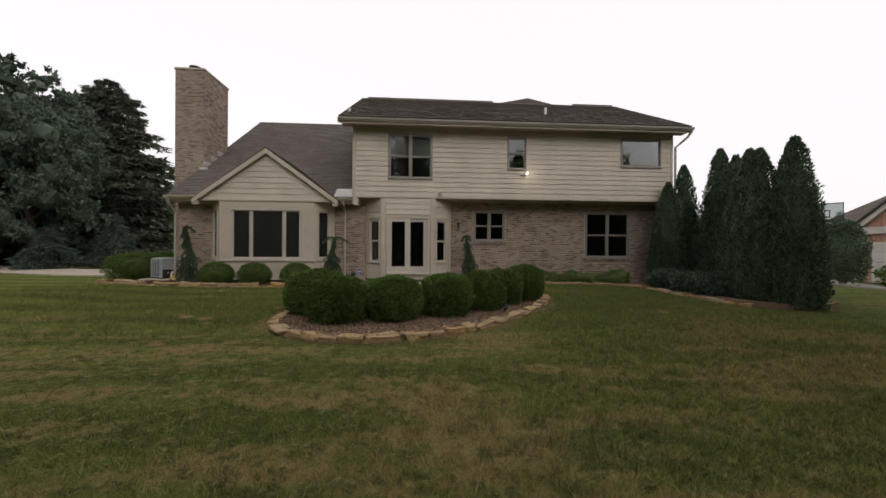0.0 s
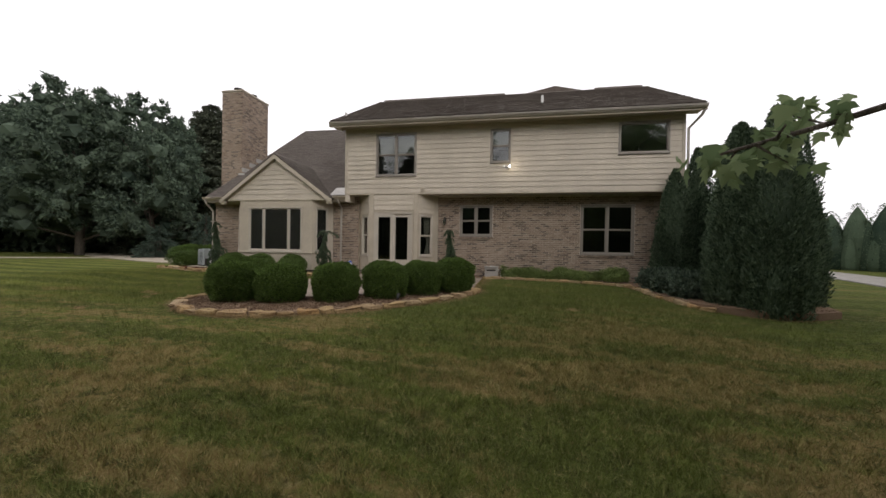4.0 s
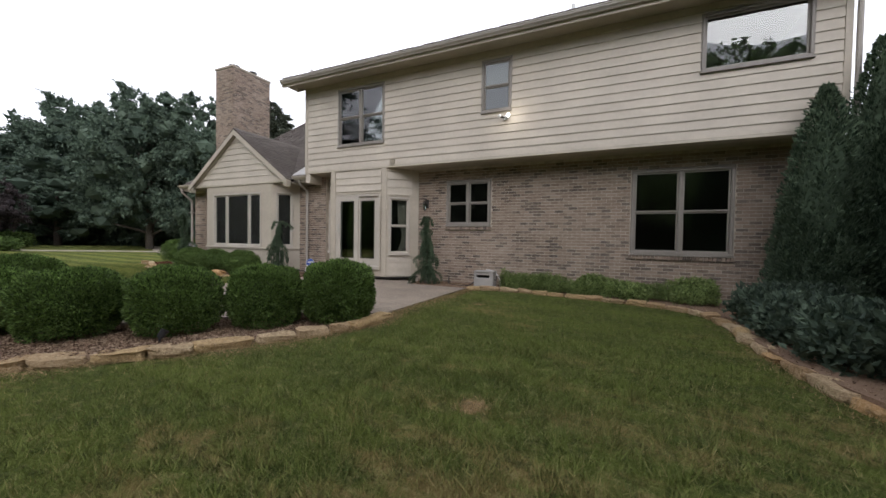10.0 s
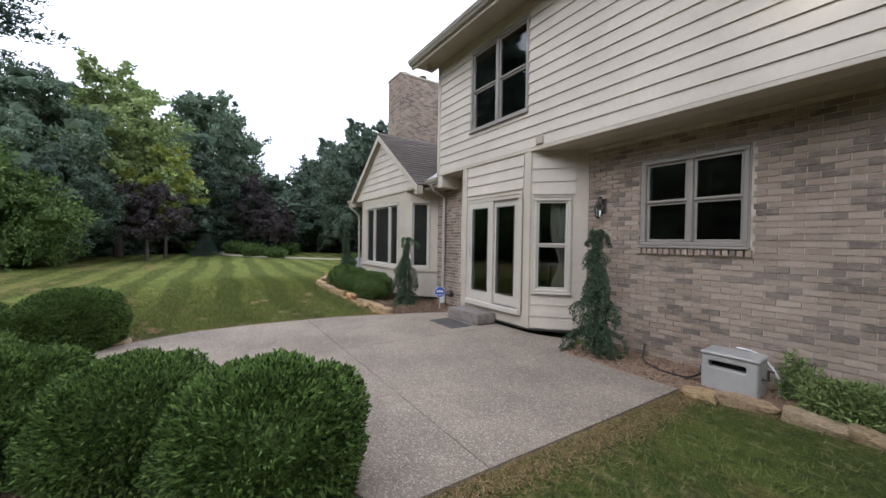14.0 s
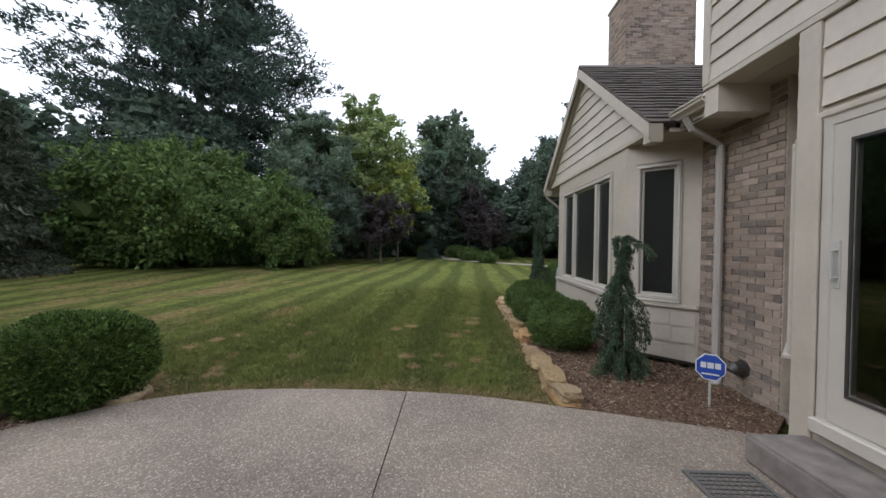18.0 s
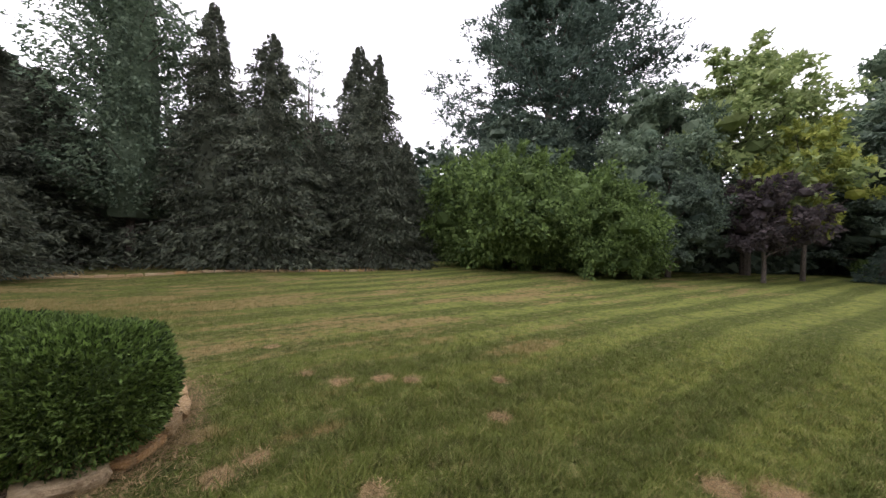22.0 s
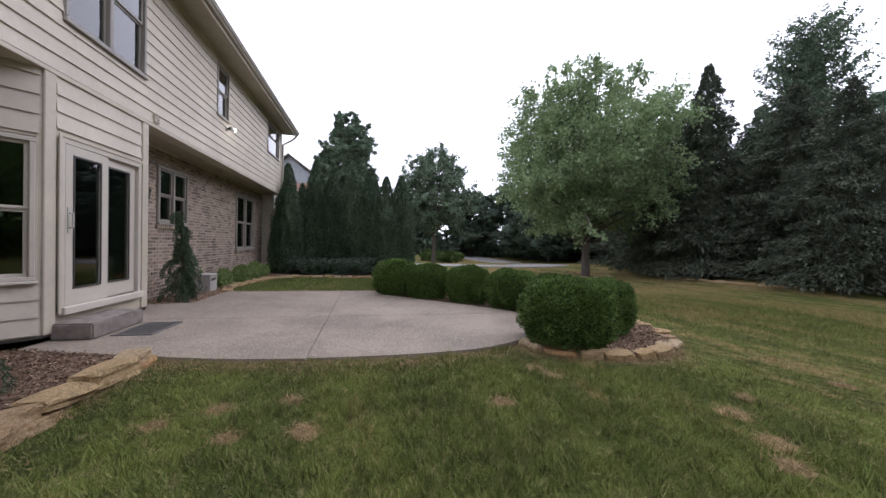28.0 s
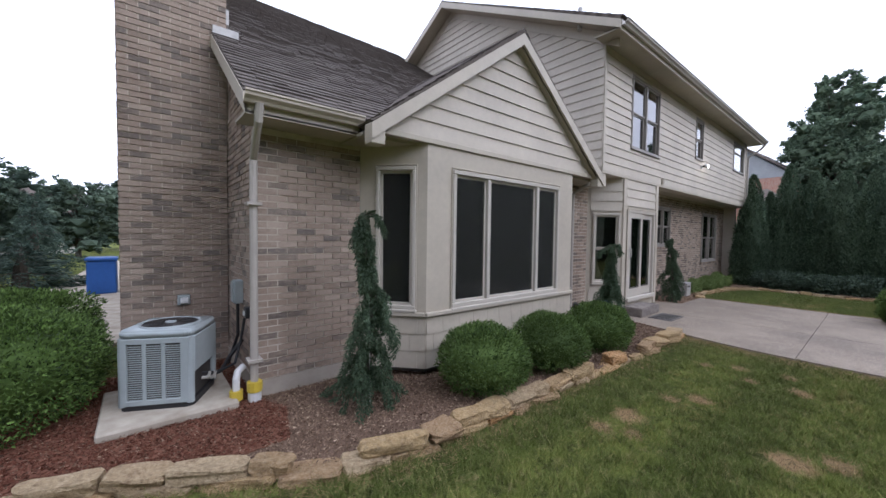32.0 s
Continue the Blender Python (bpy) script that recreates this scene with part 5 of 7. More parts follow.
def shrub(name, label, mat, radius, n, leaf, seed, wide=0.55, rough=0.1, category="shrub", spiky=0.5, square=0.26):
    """A clipped mound: a few short stems, a dark inner body, and leaves over it."""
    rg = np.random.default_rng(seed)
    ob = thing(name, label, category)
    rx, ry, rz = radius
    part("inner_mass", blob(bmesh.new(), (0, 0, rz * 0.98), (rx * 0.84, ry * 0.84, rz * 0.88), 3, rough, seed), mat, ob)
    bm = bmesh.new()
    for k in range(5):
        a = k * 1.26
        tube(bm, [(0.1 * math.cos(a), 0.1 * math.sin(a), -0.05), (0.2 * math.cos(a), 0.2 * math.sin(a), rz * 0.6)], [0.018, 0.01], 6)
    part("stems", bm, BARK, ob)
    d = unit(rg.normal(size=(n, 3)))
    d[:, 2] = np.where(d[:, 2] < -0.75, -d[:, 2], d[:, 2])
    lump = np.array([1 + rough * 1.3 * noise.noise(Vector(q) * 2.6 + Vector((seed, 0, 0))) + rough * 0.8 * noise.noise(Vector(q) * 9.0) for q in d])
    r = (1.04 - 0.26 * rg.uniform(0, 1, n) ** 1.6) * lump
    # squarer than a ball
    sq = 1 / np.maximum(np.maximum(np.abs(d[:, 0]), np.abs(d[:, 1])), np.abs(d[:, 2]))
    r = r * (1 - square + square * np.minimum(sq, 1.4))
    at = np.column_stack([0 * r, 0 * r, 0 * r + rz * 0.98]) + d * r[:, None] * np.array(radius)
    at[:, 2] = np.maximum(at[:, 2], 0.02)
    way = d * spiky + rg.normal(size=(n, 3)) * 0.6 + np.array([0, 0, 0.35])
    v, f = leaf_quads(at, way, rg.uniform(0.7, 1.3, n) * leaf, wide, rg)
    lv = new("leaves", mesh_np("leaves", v, f, mat))
    lv.parent = ob
    return ob


def place(ob, x, y, z=None, turn=0.0, s=(1, 1, 1)):
    ob.matrix_world = pose(x, y, gz1(x, y) if z is None else z, 0, 0, turn) @ Matrix.Diagonal((*s, 1))
    return ob


def again(ob, x, y, z=None, turn=0.0, s=(1, 1, 1), label=""):
    keep = ob.scale.copy()
    ob.scale = (1, 1, 1)
    c = copy_thing(ob, pose(x, y, gz1(x, y) if z is None else z, 0, 0, turn) @ Matrix.Diagonal((*s, 1)))
    ob.scale = keep
    return tagged(c, label)


BOX = [(-1.88, 7.62, 1.06, 1.0), (-1.28, 6.72, 0.92, 0.94), (-0.33, 6.9, 0.93, 0.91), (0.68, 7.33, 0.92, 0.93), (1.53, 8.0, 0.9, 0.95), (2.17, 8.8, 0.86, 0.95), (2.86, 9.5, 0.96, 1.02)]
box_a = shrub("boxwood_shrub", "rounded clipped green boxwood in the crescent bed", BOXWOOD, (0.53, 0.53, 0.43), 32000, 0.042, 5, 0.38, 0.09, spiky=1.1, square=0.36)
tagged(box_a, group="boxwoods round the patio")
box_b = shrub("boxwood_shrub", "rounded clipped green boxwood in the crescent bed", BOXWOOD, (0.52, 0.55, 0.43), 32000, 0.042, 6, 0.38, 0.09, spiky=1.1, square=0.36)
tagged(box_b, group="boxwoods round the patio")
for k, (x, y, s, sz) in enumerate(BOX):
    src = (box_a, box_b)[k % 2]
    (place if k < 2 else again)(src, x, y, 0.08, k * 67, (0.95 * s, 0.95 * s, 0.97 * sz))

yew = shrub("yew_shrub", "soft round green yew mound beside the bay", YEW, (0.52, 0.52, 0.4), 12000, 0.055, 8, 0.22, 0.07, spiky=1.0, square=0.0)
tagged(yew, group="yews along the bay")
place(yew, -6.66, 12.98, 0.09, 0, (0.96, 0.96, 0.95))
again(yew, -5.4, 12.95, 0.09, 80, (0.95, 0.95, 0.93))
again(yew, -4.02, 12.95, 0.09, 190, (0.95, 0.95, 0.93))


def weeping_spruce(x, y, h, seed, lean, hooks, wide):
    """A staked leader with ropes of needles that arch out and hang; hooks: reach in x of the arms at the top."""
    rg = np.random.default_rng(seed)
    ob = thing("weeping_spruce", "narrow blue-green weeping spruce staked beside the wall", "tree", pose(x, y, 0.1), "weeping spruces by the house")
    zz = np.linspace(0, h, 12)
    spine = [(lean * math.sin(z * 2.1) * 0.09, 0.05 * math.sin(z * 1.7 + seed), z) for z in zz]
    part("trunk", tube(bmesh.new(), spine, [0.03 - 0.0016 * k for k in range(len(spine))], 7), BARK, ob)
    at, way = [], []

    def rope(pts, thick, step=0.008):
        P = [np.array(p) for p in pts]
        for a, b in zip(P, P[1:]):
            d = (b - a) / max(np.linalg.norm(b - a), 1e-6)
            k = max(2, int(np.linalg.norm(b - a) / step))
            for u in np.linspace(0, 1, k, endpoint=False):
                for _ in range(4):
                    o = rg.normal(0, 1, 3)
                    o -= d * (o @ d)
                    at.append(a + (b - a) * u + o * thick * 0.25)
                    way.append(d * 0.8 + unit(o) * 0.75)

    tiers = int(h / 0.085)
    for k in range(tiers):
        full = rg.uniform(0.3, 1.35)
        for j in range(6 if full > 0.6 else 3):
            z = h * (1 - (k + rg.uniform(0, 0.8)) / tiers * 0.93)
            i = min(int(z / h * 11), 10)
            s = np.array(Vector(spine[i]).lerp(Vector(spine[i + 1]), z / h * 11 - i))
            a = rg.uniform(0, 2 * math.pi)
            bulge = 1 + 0.45 * math.sin(z * 6.0 + seed) * (z / h)
            out = full * rg.uniform(0.55, 1.1) * (0.05 + wide * (1 - z / h) ** 0.8 * bulge)
            drop = rg.uniform(0.16, 0.42) * (0.5 + 0.7 * (1 - z / h))
            c = np.array([math.cos(a), math.sin(a), 0])
            pts = [s, s + c * out * 0.5 + np.array([0, 0, 0.03]), s + c * out * 0.9 + np.array([0, 0, -drop * 0.25]), s + c * out * 1.05 + np.array([0, 0, -drop * 0.7]), s + c * out * 1.0 + np.array([0, 0, -drop])]
            rope([(p[0], p[1], max(p[2], 0.03)) for p in pts], 0.04)
    bm = bmesh.new()
    top = np.array(spine[-1])
    for reach in hooks:
        pts = [top + np.array([reach * u, 0.06 * math.sin(u * 5 + seed), 0.05 * math.sin(min(1, u * 1.6) * math.pi) - 0.16 * u ** 4]) for u in np.linspace(0, 1, 6)]
        tube(bm, [tuple(p) for p in pts], [0.012, 0.01, 0.008, 0.007, 0.005, 0.003], 5)
        rope(pts, 0.035, 0.005)
        for u in (1, 2, 3, 4):
            rope([pts[u], pts[u] + np.array([reach * 0.06, rg.uniform(-0.05, 0.05), -rg.uniform(0.06, 0.14)])], 0.025)
    part("top_arms", bm, BARK, ob)
    at, way = np.array(at), np.array(way)
    v, f = leaf_quads(at, way, rg.uniform(0.028, 0.05, len(at)), 0.3, rg)
    lv = new("drooping_foliage", mesh_np("drooping_foliage", v, f, SPRUCE))
    lv.parent = ob
    part("stake", tube(bmesh.new(), [(0.05, -0.03, -0.05), (0.04, -0.03, h * 0.62)], 0.008, 6), CHROME, ob)
    return ob


weeping_spruce(-7.93, 13.5, 1.98, 21, 0.8, (0.3,), 0.34)
weeping_spruce(-2.85, 13.35, 1.62, 22, -0.6, (-0.42, 0.5), 0.3)
weeping_spruce(2.0, 13.9, 1.74, 23, 0.5, (0.16, -0.2), 0.34)


def arborvitae(h, r, seed, n=20000):
    """A dense evergreen of several upright plumes that close into one uneven cone."""
    rg = np.random.default_rng(seed)
    ob = thing("arborvitae", "tall dense dark green arborvitae with a pointed top", "tree", None, "arborvitae hedge beside the house")
    prof = lambda t: np.interp(t, (0.0, 0.1, 0.3, 0.5, 0.7, 0.85, 0.95, 1.0), (0.78, 0.95, 1.0, 0.9, 0.68, 0.42, 0.2, 0.05))
    part("trunk", tube(bmesh.new(), [(0, 0, -0.1), (0, 0, h * 0.9)], [0.09, 0.02], 8), BARK, ob)
    plumes = [(0.0, 0.0, h, 0.76 * r)]
    for k in range(6):
        a = k * 1.047 + rg.uniform(-0.3, 0.3)
        q = rg.uniform(0.3, 0.42) * r
        plumes.append((q * math.cos(a), q * math.sin(a), h * rg.uniform(0.5, 0.78), r * rg.uniform(0.42, 0.55)))
    bm = bmesh.new()
    for x, y, hh, rr in plumes:
        tube(bm, [(x, y, 0.02 + hh * k / 12 * 0.95) for k in range(13)], [max(0.02, 0.78 * rr * float(prof(np.array(k / 12)))) for k in range(13)], 12)
    tagged(part("inner_mass", bm, ARBOR, ob), kind="stuff")
    share = np.array([hh * rr for _, _, hh, rr in plumes])
    pick = rg.choice(len(plumes), n, p=share / share.sum())
    px, py, ph, pr = (np.array([p[i] for p in plumes])[pick] for i in range(4))
    t = rg.uniform(0.0, 1, n)
    a = rg.uniform(0, 2 * np.pi, n)
    lump = np.array([1 + 0.34 * noise.noise(Vector((math.cos(q) * 2.6 + w, math.sin(q) * 2.6, z * h * 1.3 + seed))) + 0.2 * noise.noise(Vector((math.cos(q) * 6, math.sin(q) * 6 + w, z * h * 4))) for q, z, w in zip(a, t, pick * 7.0)])
    rad = pr * prof(t) * lump * (1.1 - 0.34 * rg.uniform(0, 1, n) ** 1.5)
    at = np.column_stack([px + np.cos(a) * rad, py + np.sin(a) * rad, t * ph])
    way = np.column_stack([np.cos(a) * 0.7, np.sin(a) * 0.7, np.full(n, 0.8)]) + rg.normal(0, 0.4, (n, 3))
    v, f = leaf_quads(at, way, rg.uniform(0.06, 0.13, n), 0.4, rg)
    lv = new("crown", mesh_np("crown", v, f, ARBOR))
    lv.parent = ob
    return ob


arb = arborvitae(4.4, 0.95, 31, 34000)
arb2 = arborvitae(4.4, 0.95, 32, 34000)
place(arb, 9.72, 8.85, -0.1, 0, (0.78, 0.78, 0.99))
place(arb2, 9.42, 9.5, None, 40, (0.8, 0.8, 0.95))
for k, (x, y, s, hz) in enumerate([(10.75, 9.95, 0.74, 0.97), (9.85, 10.25, 0.8, 0.99), (10.45, 10.95, 0.8, 1.01), (10.85, 11.8, 0.78, 1.04), (10.95, 12.55, 0.84, 1.13), (11.35, 13.2, 0.66, 0.9), (10.38, 13.62, 0.76, 1.05), (9.68, 13.5, 0.78, 0.89)]):
    again((arb, arb2)[k % 2], x, y, None, 50 * k, (s, s, hz))

low = shrub("hydrangea_shrub", "low leafy dark shrub under the arborvitae", DARKLEAF, (0.55, 0.5, 0.32), 3500, 0.09, 14, 0.6, 0.25)
place(low, 8.85, 12.3)
for x, y, s in ((8.85, 11.3, 1.0), (9.0, 10.4, 1.1), (9.3, 12.9, 1.0)):
    again(low, x, y, None, x * 77, (s, s, s))

rg = np.random.default_rng(77)
n = 44000
px = rg.uniform(3.95, 8.4, n)
py = np.where(px < 5.0, rg.uniform(13.9, 14.4, n), rg.uniform(13.8, 14.35, n))
dens = np.array([noise.noise(Vector((a * 1.4, b * 2.0, 4.0))) for a, b in zip(px, py)])
keep = dens > -0.12
px, py, dens = px[keep], py[keep], dens[keep]
hz = (0.2 + 0.6 * np.clip(dens + 0.25, 0, 0.8)) * np.where(px < 5.2, 0.9, 0.72)
at = np.column_stack([px, py, 0.08 + rg.uniform(0.1, 1, len(px)) * hz])
way = rg.normal(size=(len(px), 3)) + np.array([0, -0.3, 0.8])
v, f = leaf_quads(at, way, rg.uniform(0.05, 0.1, len(px)), 0.22, rg)
tagged(new("perennial_border", mesh_np("perennial_border", v, f, PERENNIAL)), "low green perennials along the brick wall", "plants", "", "stuff")

# hedge shrubs by the air conditioner
hedge = shrub("hedge_shrub", "bushy green hedge shrub beside the air conditioner", BOXWOOD, (0.8, 0.8, 0.5), 24000, 0.042, 41, 0.4, 0.12, spiky=0.9, square=0.4)
place(hedge, -10.85, 15.2, 0.1)
again(hedge, -11.0, 16.9, 0.1, 70)
again(hedge, -11.6, 18.3, 0.1, 130, (0.9, 0.9, 0.9))

# ---- trees ----


def lobed_tree(name, label, mat, h, r, base, seed, lobes=18, n=9000, leaf=0.34, trunk=0.22, wide=0.7, narrow=1.0, category="tree", core=0.42, near=False, fat=0.8):
    """A leafy tree: trunk, limbs and a crown of many lobes with gaps."""
    rg = np.random.default_rng(seed)
    ob = thing(name, label, category)
    part("trunk", tube(bmesh.new(), [(0, 0, -0.3), (0.05, 0, h * 0.15), (0, 0.08, h * 0.4), (0.05, 0, h * 0.8)], [trunk * 1.25, trunk, trunk * 0.7, trunk * 0.15], 10), BARK, ob)
    cen = []
    for k in range(lobes):
        t = (k + 0.5) / lobes
        z = base + (h - base) * (0.1 + 0.83 * t)
        reach = r * narrow * math.sin(math.pi * (0.2 + 0.72 * t)) ** fat
        a = k * 2.4 + rg.uniform(-0.4, 0.4)
        q = rg.uniform(0.3, 0.78) * reach
        cen.append((q * math.cos(a), q * math.sin(a), z, reach * rg.uniform(0.3, 0.46) * min(1.0, (24 / lobes) ** 0.25)))
    bm = bmesh.new()
    for x, y, z, q in cen[::2]:
        tube(bm, [(0, 0, z * 0.6), (x * 0.5, y * 0.5, z * 0.82), (x * 0.95, y * 0.95, z)], [trunk * 0.4, trunk * 0.24, trunk * 0.06], 6)
    tagged(part("limb_frame", bm, BARK, ob), kind="stuff")
    if core:
        bm = bmesh.new()
        for k, (x, y, z, q) in enumerate(cen):
            blob(bm, (x * 0.9, y * 0.9, z - 0.1 * q), (q * core, q * core, q * core * 0.75), 1, 0.5, seed + k)
        tagged(part("inner_mass", bm, mat, ob), kind="stuff")
    wsum = sum(c[3] ** 2 for c in cen)
    at, way = [], []
    for x, y, z, q in cen:
        m0 = int(n * q * q / wsum)
        # every lobe is a handful of leafy sprays
        sp, sd = clump(rg, max(6, m0 // 60), (x, y, z), (q, q, q * 0.8), (0.55, 1.0))
        i = rg.integers(0, len(sp), m0)
        out = sd[i] * rg.uniform(-0.35, 0.16, (m0, 1)) * q
        p = sp[i] + out + rg.normal(0, 0.11, (m0, 3)) * q
        at.append(p)
        way.append(sd[i] * 0.8 + rg.normal(0, 0.6, (m0, 3)) + np.array([0, 0, -0.2]))
    at, way = np.concatenate(at), np.concatenate(way)
    at[:, 2] = np.maximum(at[:, 2], 0.05)
    v, f = (leaf_quads if near else leaf_tris)(at, way, rg.uniform(0.6, 1.35, len(at)) * leaf, wide, rg)
    lv = new("crown", mesh_np("crown", v, f, mat))
    lv.parent = ob
    return ob


def conifer(name, label, mat, h, r, seed, base=0.3, n=9000, leaf=0.34, power=0.85, droop=0.35, wide=0.35, core=0.1):
    """A conifer: straight trunk, whorls of drooping boughs covered with needle sprays."""
    rg = np.random.default_rng(seed)
    ob = thing(name, label, "tree")
    part("trunk", tube(bmesh.new(), [(0, 0, -0.3), (0, 0, h * 0.5), (0, 0, h * 0.98)], [0.2, 0.12, 0.02], 8), BARK, ob)
    per = 100
    nb = int(n / per)
    t = (np.arange(nb) + rg.uniform(0, 1, nb)) / nb
    t = t ** 1.2
    z = base + (h - base) * t
    a = rg.uniform(0, 2 * np.pi, nb)
    ln = r * (1 - t) ** power * rg.uniform(0.55, 1.15, nb) * (1 + 0.16 * np.sin(a * 3 + seed + t * 9)) + 0.12
    bm = bmesh.new()
    for k in range(0, nb, 3):
        c, s = math.cos(a[k]), math.sin(a[k])
        tube(bm, [(0, 0, z[k]), (c * ln[k] * 0.85, s * ln[k] * 0.85, z[k] - droop * ln[k] * 0.6)], [0.03, 0.008], 4)
    tagged(part("bough_frame", bm, BARK, ob), kind="stuff")
    if core:
        bm = bmesh.new()
        tube(bm, [(0, 0, base + 0.1 + (h - base) * k / 10 * 0.92) for k in range(11)], [max(0.03, core * r * (1 - k / 10 * 0.97) ** (power * 1.15) * (0.8 if k == 0 else 1)) for k in range(11)], 12)
        part("inner_mass", bm, mat, ob)
    u = rg.uniform(0.2, 1, (nb, per)) ** 0.7
    # a bough is a flat drooping fan, wide in the middle
    fan = rg.normal(0, 1, u.shape) * 0.2 * ln[:, None] * np.sin(np.pi * np.clip(u * 0.9 + 0.05, 0, 1))
    ca, sa = np.cos(a)[:, None], np.sin(a)[:, None]
    x = ca * u * ln[:, None] - sa * fan
    y = sa * u * ln[:, None] + ca * fan
    hang = rg.uniform(0, 1, u.shape) ** 2 * 0.32
    zz = z[:, None] - droop * ln[:, None] * u ** 1.5 - hang + 0.16 * ln[:, None] * np.maximum(u - 0.7, 0)
    at = np.stack([x, y, zz], -1).reshape(-1, 3)
    way = np.stack([ca + 0 * u, sa + 0 * u, np.full(u.shape, -0.45)], -1).reshape(-1, 3) + rg.normal(0, 0.5, (at.shape[0], 3))
    up = at[:, 2] > 0.12
    big = (rg.uniform(0.6, 1.3, u.shape) * leaf * (0.45 + 0.55 * np.minimum(1, ln[:, None] / (r * 0.6)))).reshape(-1)
    at, way, big = at[up], way[up], big[up]
    v, f = leaf_tris(at, way, big, wide, rg)
    lv = new("crown", mesh_np("crown", v, f, mat))
    lv.parent = ob
    return ob


def white_pine(h, r, seed):
    """Tall pine with flat tiers of boughs and gaps of sky."""
    rg = np.random.default_rng(seed)
    ob = thing("white_pine", "tall blue-green white pine with layered boughs", "tree")
    part("trunk", tube(bmesh.new(), [(0, 0, -0.3), (0.1, 0, h * 0.4), (0, 0.1, h * 0.97)], [0.32, 0.22, 0.04], 10), BARK, ob)
    at, way = [], []
    bm = bmesh.new()
    for k in range(200):
        t = (k + rg.uniform(0, 1)) / 200
        z = h * (0.2 + 0.79 * t)
        a = rg.uniform(0, 2 * math.pi)
        ln = r * (0.6 + 0.45 * math.sin(math.pi * min(1, t * 1.1 + 0.12))) * (1 - t ** 3 * 0.75) * rg.uniform(0.55, 1.1)
        d = np.array([math.cos(a), math.sin(a), 0.1])
        tube(bm, [(0, 0, z), tuple(d * ln * 0.5 + np.array([0, 0, z])), tuple(d * ln * 0.92 + np.array([0, 0, z + 0.08 * ln]))], [0.06, 0.035, 0.01], 5)
        m0 = 620
        # needle tufts along the outer bough
        tuft = rg.integers(0, 34, m0)
        tu = rg.uniform(0.3, 1.0, 34)
        ts = rg.normal(0, 0.15, 34) * ln * (0.4 + tu * 0.6)
        u, side = tu[tuft], ts[tuft]
        p = np.outer(u * ln, d) + np.outer(side, [-math.sin(a), math.cos(a), 0]) + np.array([0, 0, z]) + rg.normal(0, 0.15, (m0, 3)) * np.array([1, 1, 0.6])
        p[:, 2] += 0.08 * ln * u
        at.append(p)
        way.append(np.tile(d, (m0, 1)) * 0.5 + rg.normal(0, 0.6, (m0, 3)) + np.array([0, 0, 0.35]))
    tagged(part("bough_frame", bm, BARK, ob), kind="stuff")
    at, way = np.concatenate(at), np.concatenate(way)
    v, f = leaf_tris(at, way, rg.uniform(0.16, 0.33, len(at)), 0.36, rg)
    lv = new("crown", mesh_np("crown", v, f, PINE))
    lv.parent = ob
    return ob


sprA = conifer("spruce_tree", "dark green spruce with drooping boughs to the ground", CONIFER, 10, 3.6, 51, 0.1, 40000, 0.24, 0.9, 0.32, 0.36, 0.3)
sprB = conifer("spruce_tree", "broad dark spruce with dense boughs to the ground", CONIFER, 10, 3.6, 52, 0.1, 40000, 0.24, 0.72, 0.28, 0.36, 0.3)
G = "evergreens across the lawn"
tagged(sprA, group=G)
tagged(sprB, group=G)
place(sprA, -10.9, -7.4, None, 0, (0.95, 0.95, 1.16))
place(sprB, -5.7, -7.9, None, 30, (1.0, 1.0, 1.11))
for k, (x, y, s, hz, a) in enumerate([(9.7, -7.0, 1.02, 1.11, 0), (12.6, -7.4, 0.8, 0.8, 1), (3.3, -6.0, 0.68, 0.74, 1), (-3.5, -10.0, 1.0, 1.28, 0), (-8.3, -8.9, 0.85, 0.72, 1), (-12.4, -6.6, 0.55, 0.7, 1), (-13.3, -16.0, 1.6, 1.65, 0), (6.5, -8.2, 0.9, 0.88, 1), (14.9, -10.5, 1.3, 1.1, 1), (17.5, -12.5, 1.5, 1.15, 0), (2.6, -11.5, 1.2, 0.85, 0), (-4.5, -14, 1.5, 1.0, 1), (4.5, -15, 1.5, 1.0, 0), (11, -12.5, 1.3, 1.0, 1), (-9.6, -13.0, 1.3, 0.95, 1), (21, -14, 1.5, 0.95, 1)]):
    again((sprA, sprB)[a], x, y, None, 47 * k, (s, s, hz))

pear = conifer("pear_tree", "tall narrow grey-green pear tree among evergreens", OAK, 15.8, 3.6, 53, 2.2, 44000, 0.19, 0.28, -0.5, 0.6, 0.35)
place(pear, -0.4, -11.5)
again(pear, 8.3, -11.6, None, 100, (0.78, 0.78, 0.82))
birch = lobed_tree("birch_tree", "thin half-bare tree with sparse pale leaves", OAK, 13.2, 2.0, 3.0, 54, 60, 4200, 0.13, 0.1, core=0.0)
place(birch, -8.3, -11.2)

maple = lobed_tree("maple_tree", "broad light green maple with a short trunk in a stone ring", MAPLE, 11.9, 6.2, 1.8, 55, 120, 80000, 0.15, 0.2, 0.8, core=0.0, near=True, fat=0.65)
place(maple, 12.2, -1.8)
rg = np.random.default_rng(551)
tip, root = Vector((5.22, 1.9, 1.7)), Vector((12.15, -1.7, 2.5))
way_in = smooth_line([root, (10.0, -0.2, 3.0), (7.6, 1.1, 2.5), (6.1, 1.98, 1.98), tip], 8)
at0 = Vector((12.2, -1.8, gz1(12.2, -1.8)))
bm = tube(bmesh.new(), [p - at0 for p in way_in], [0.045 - 0.0012 * k for k in range(len(way_in))], 6)
twigs = []
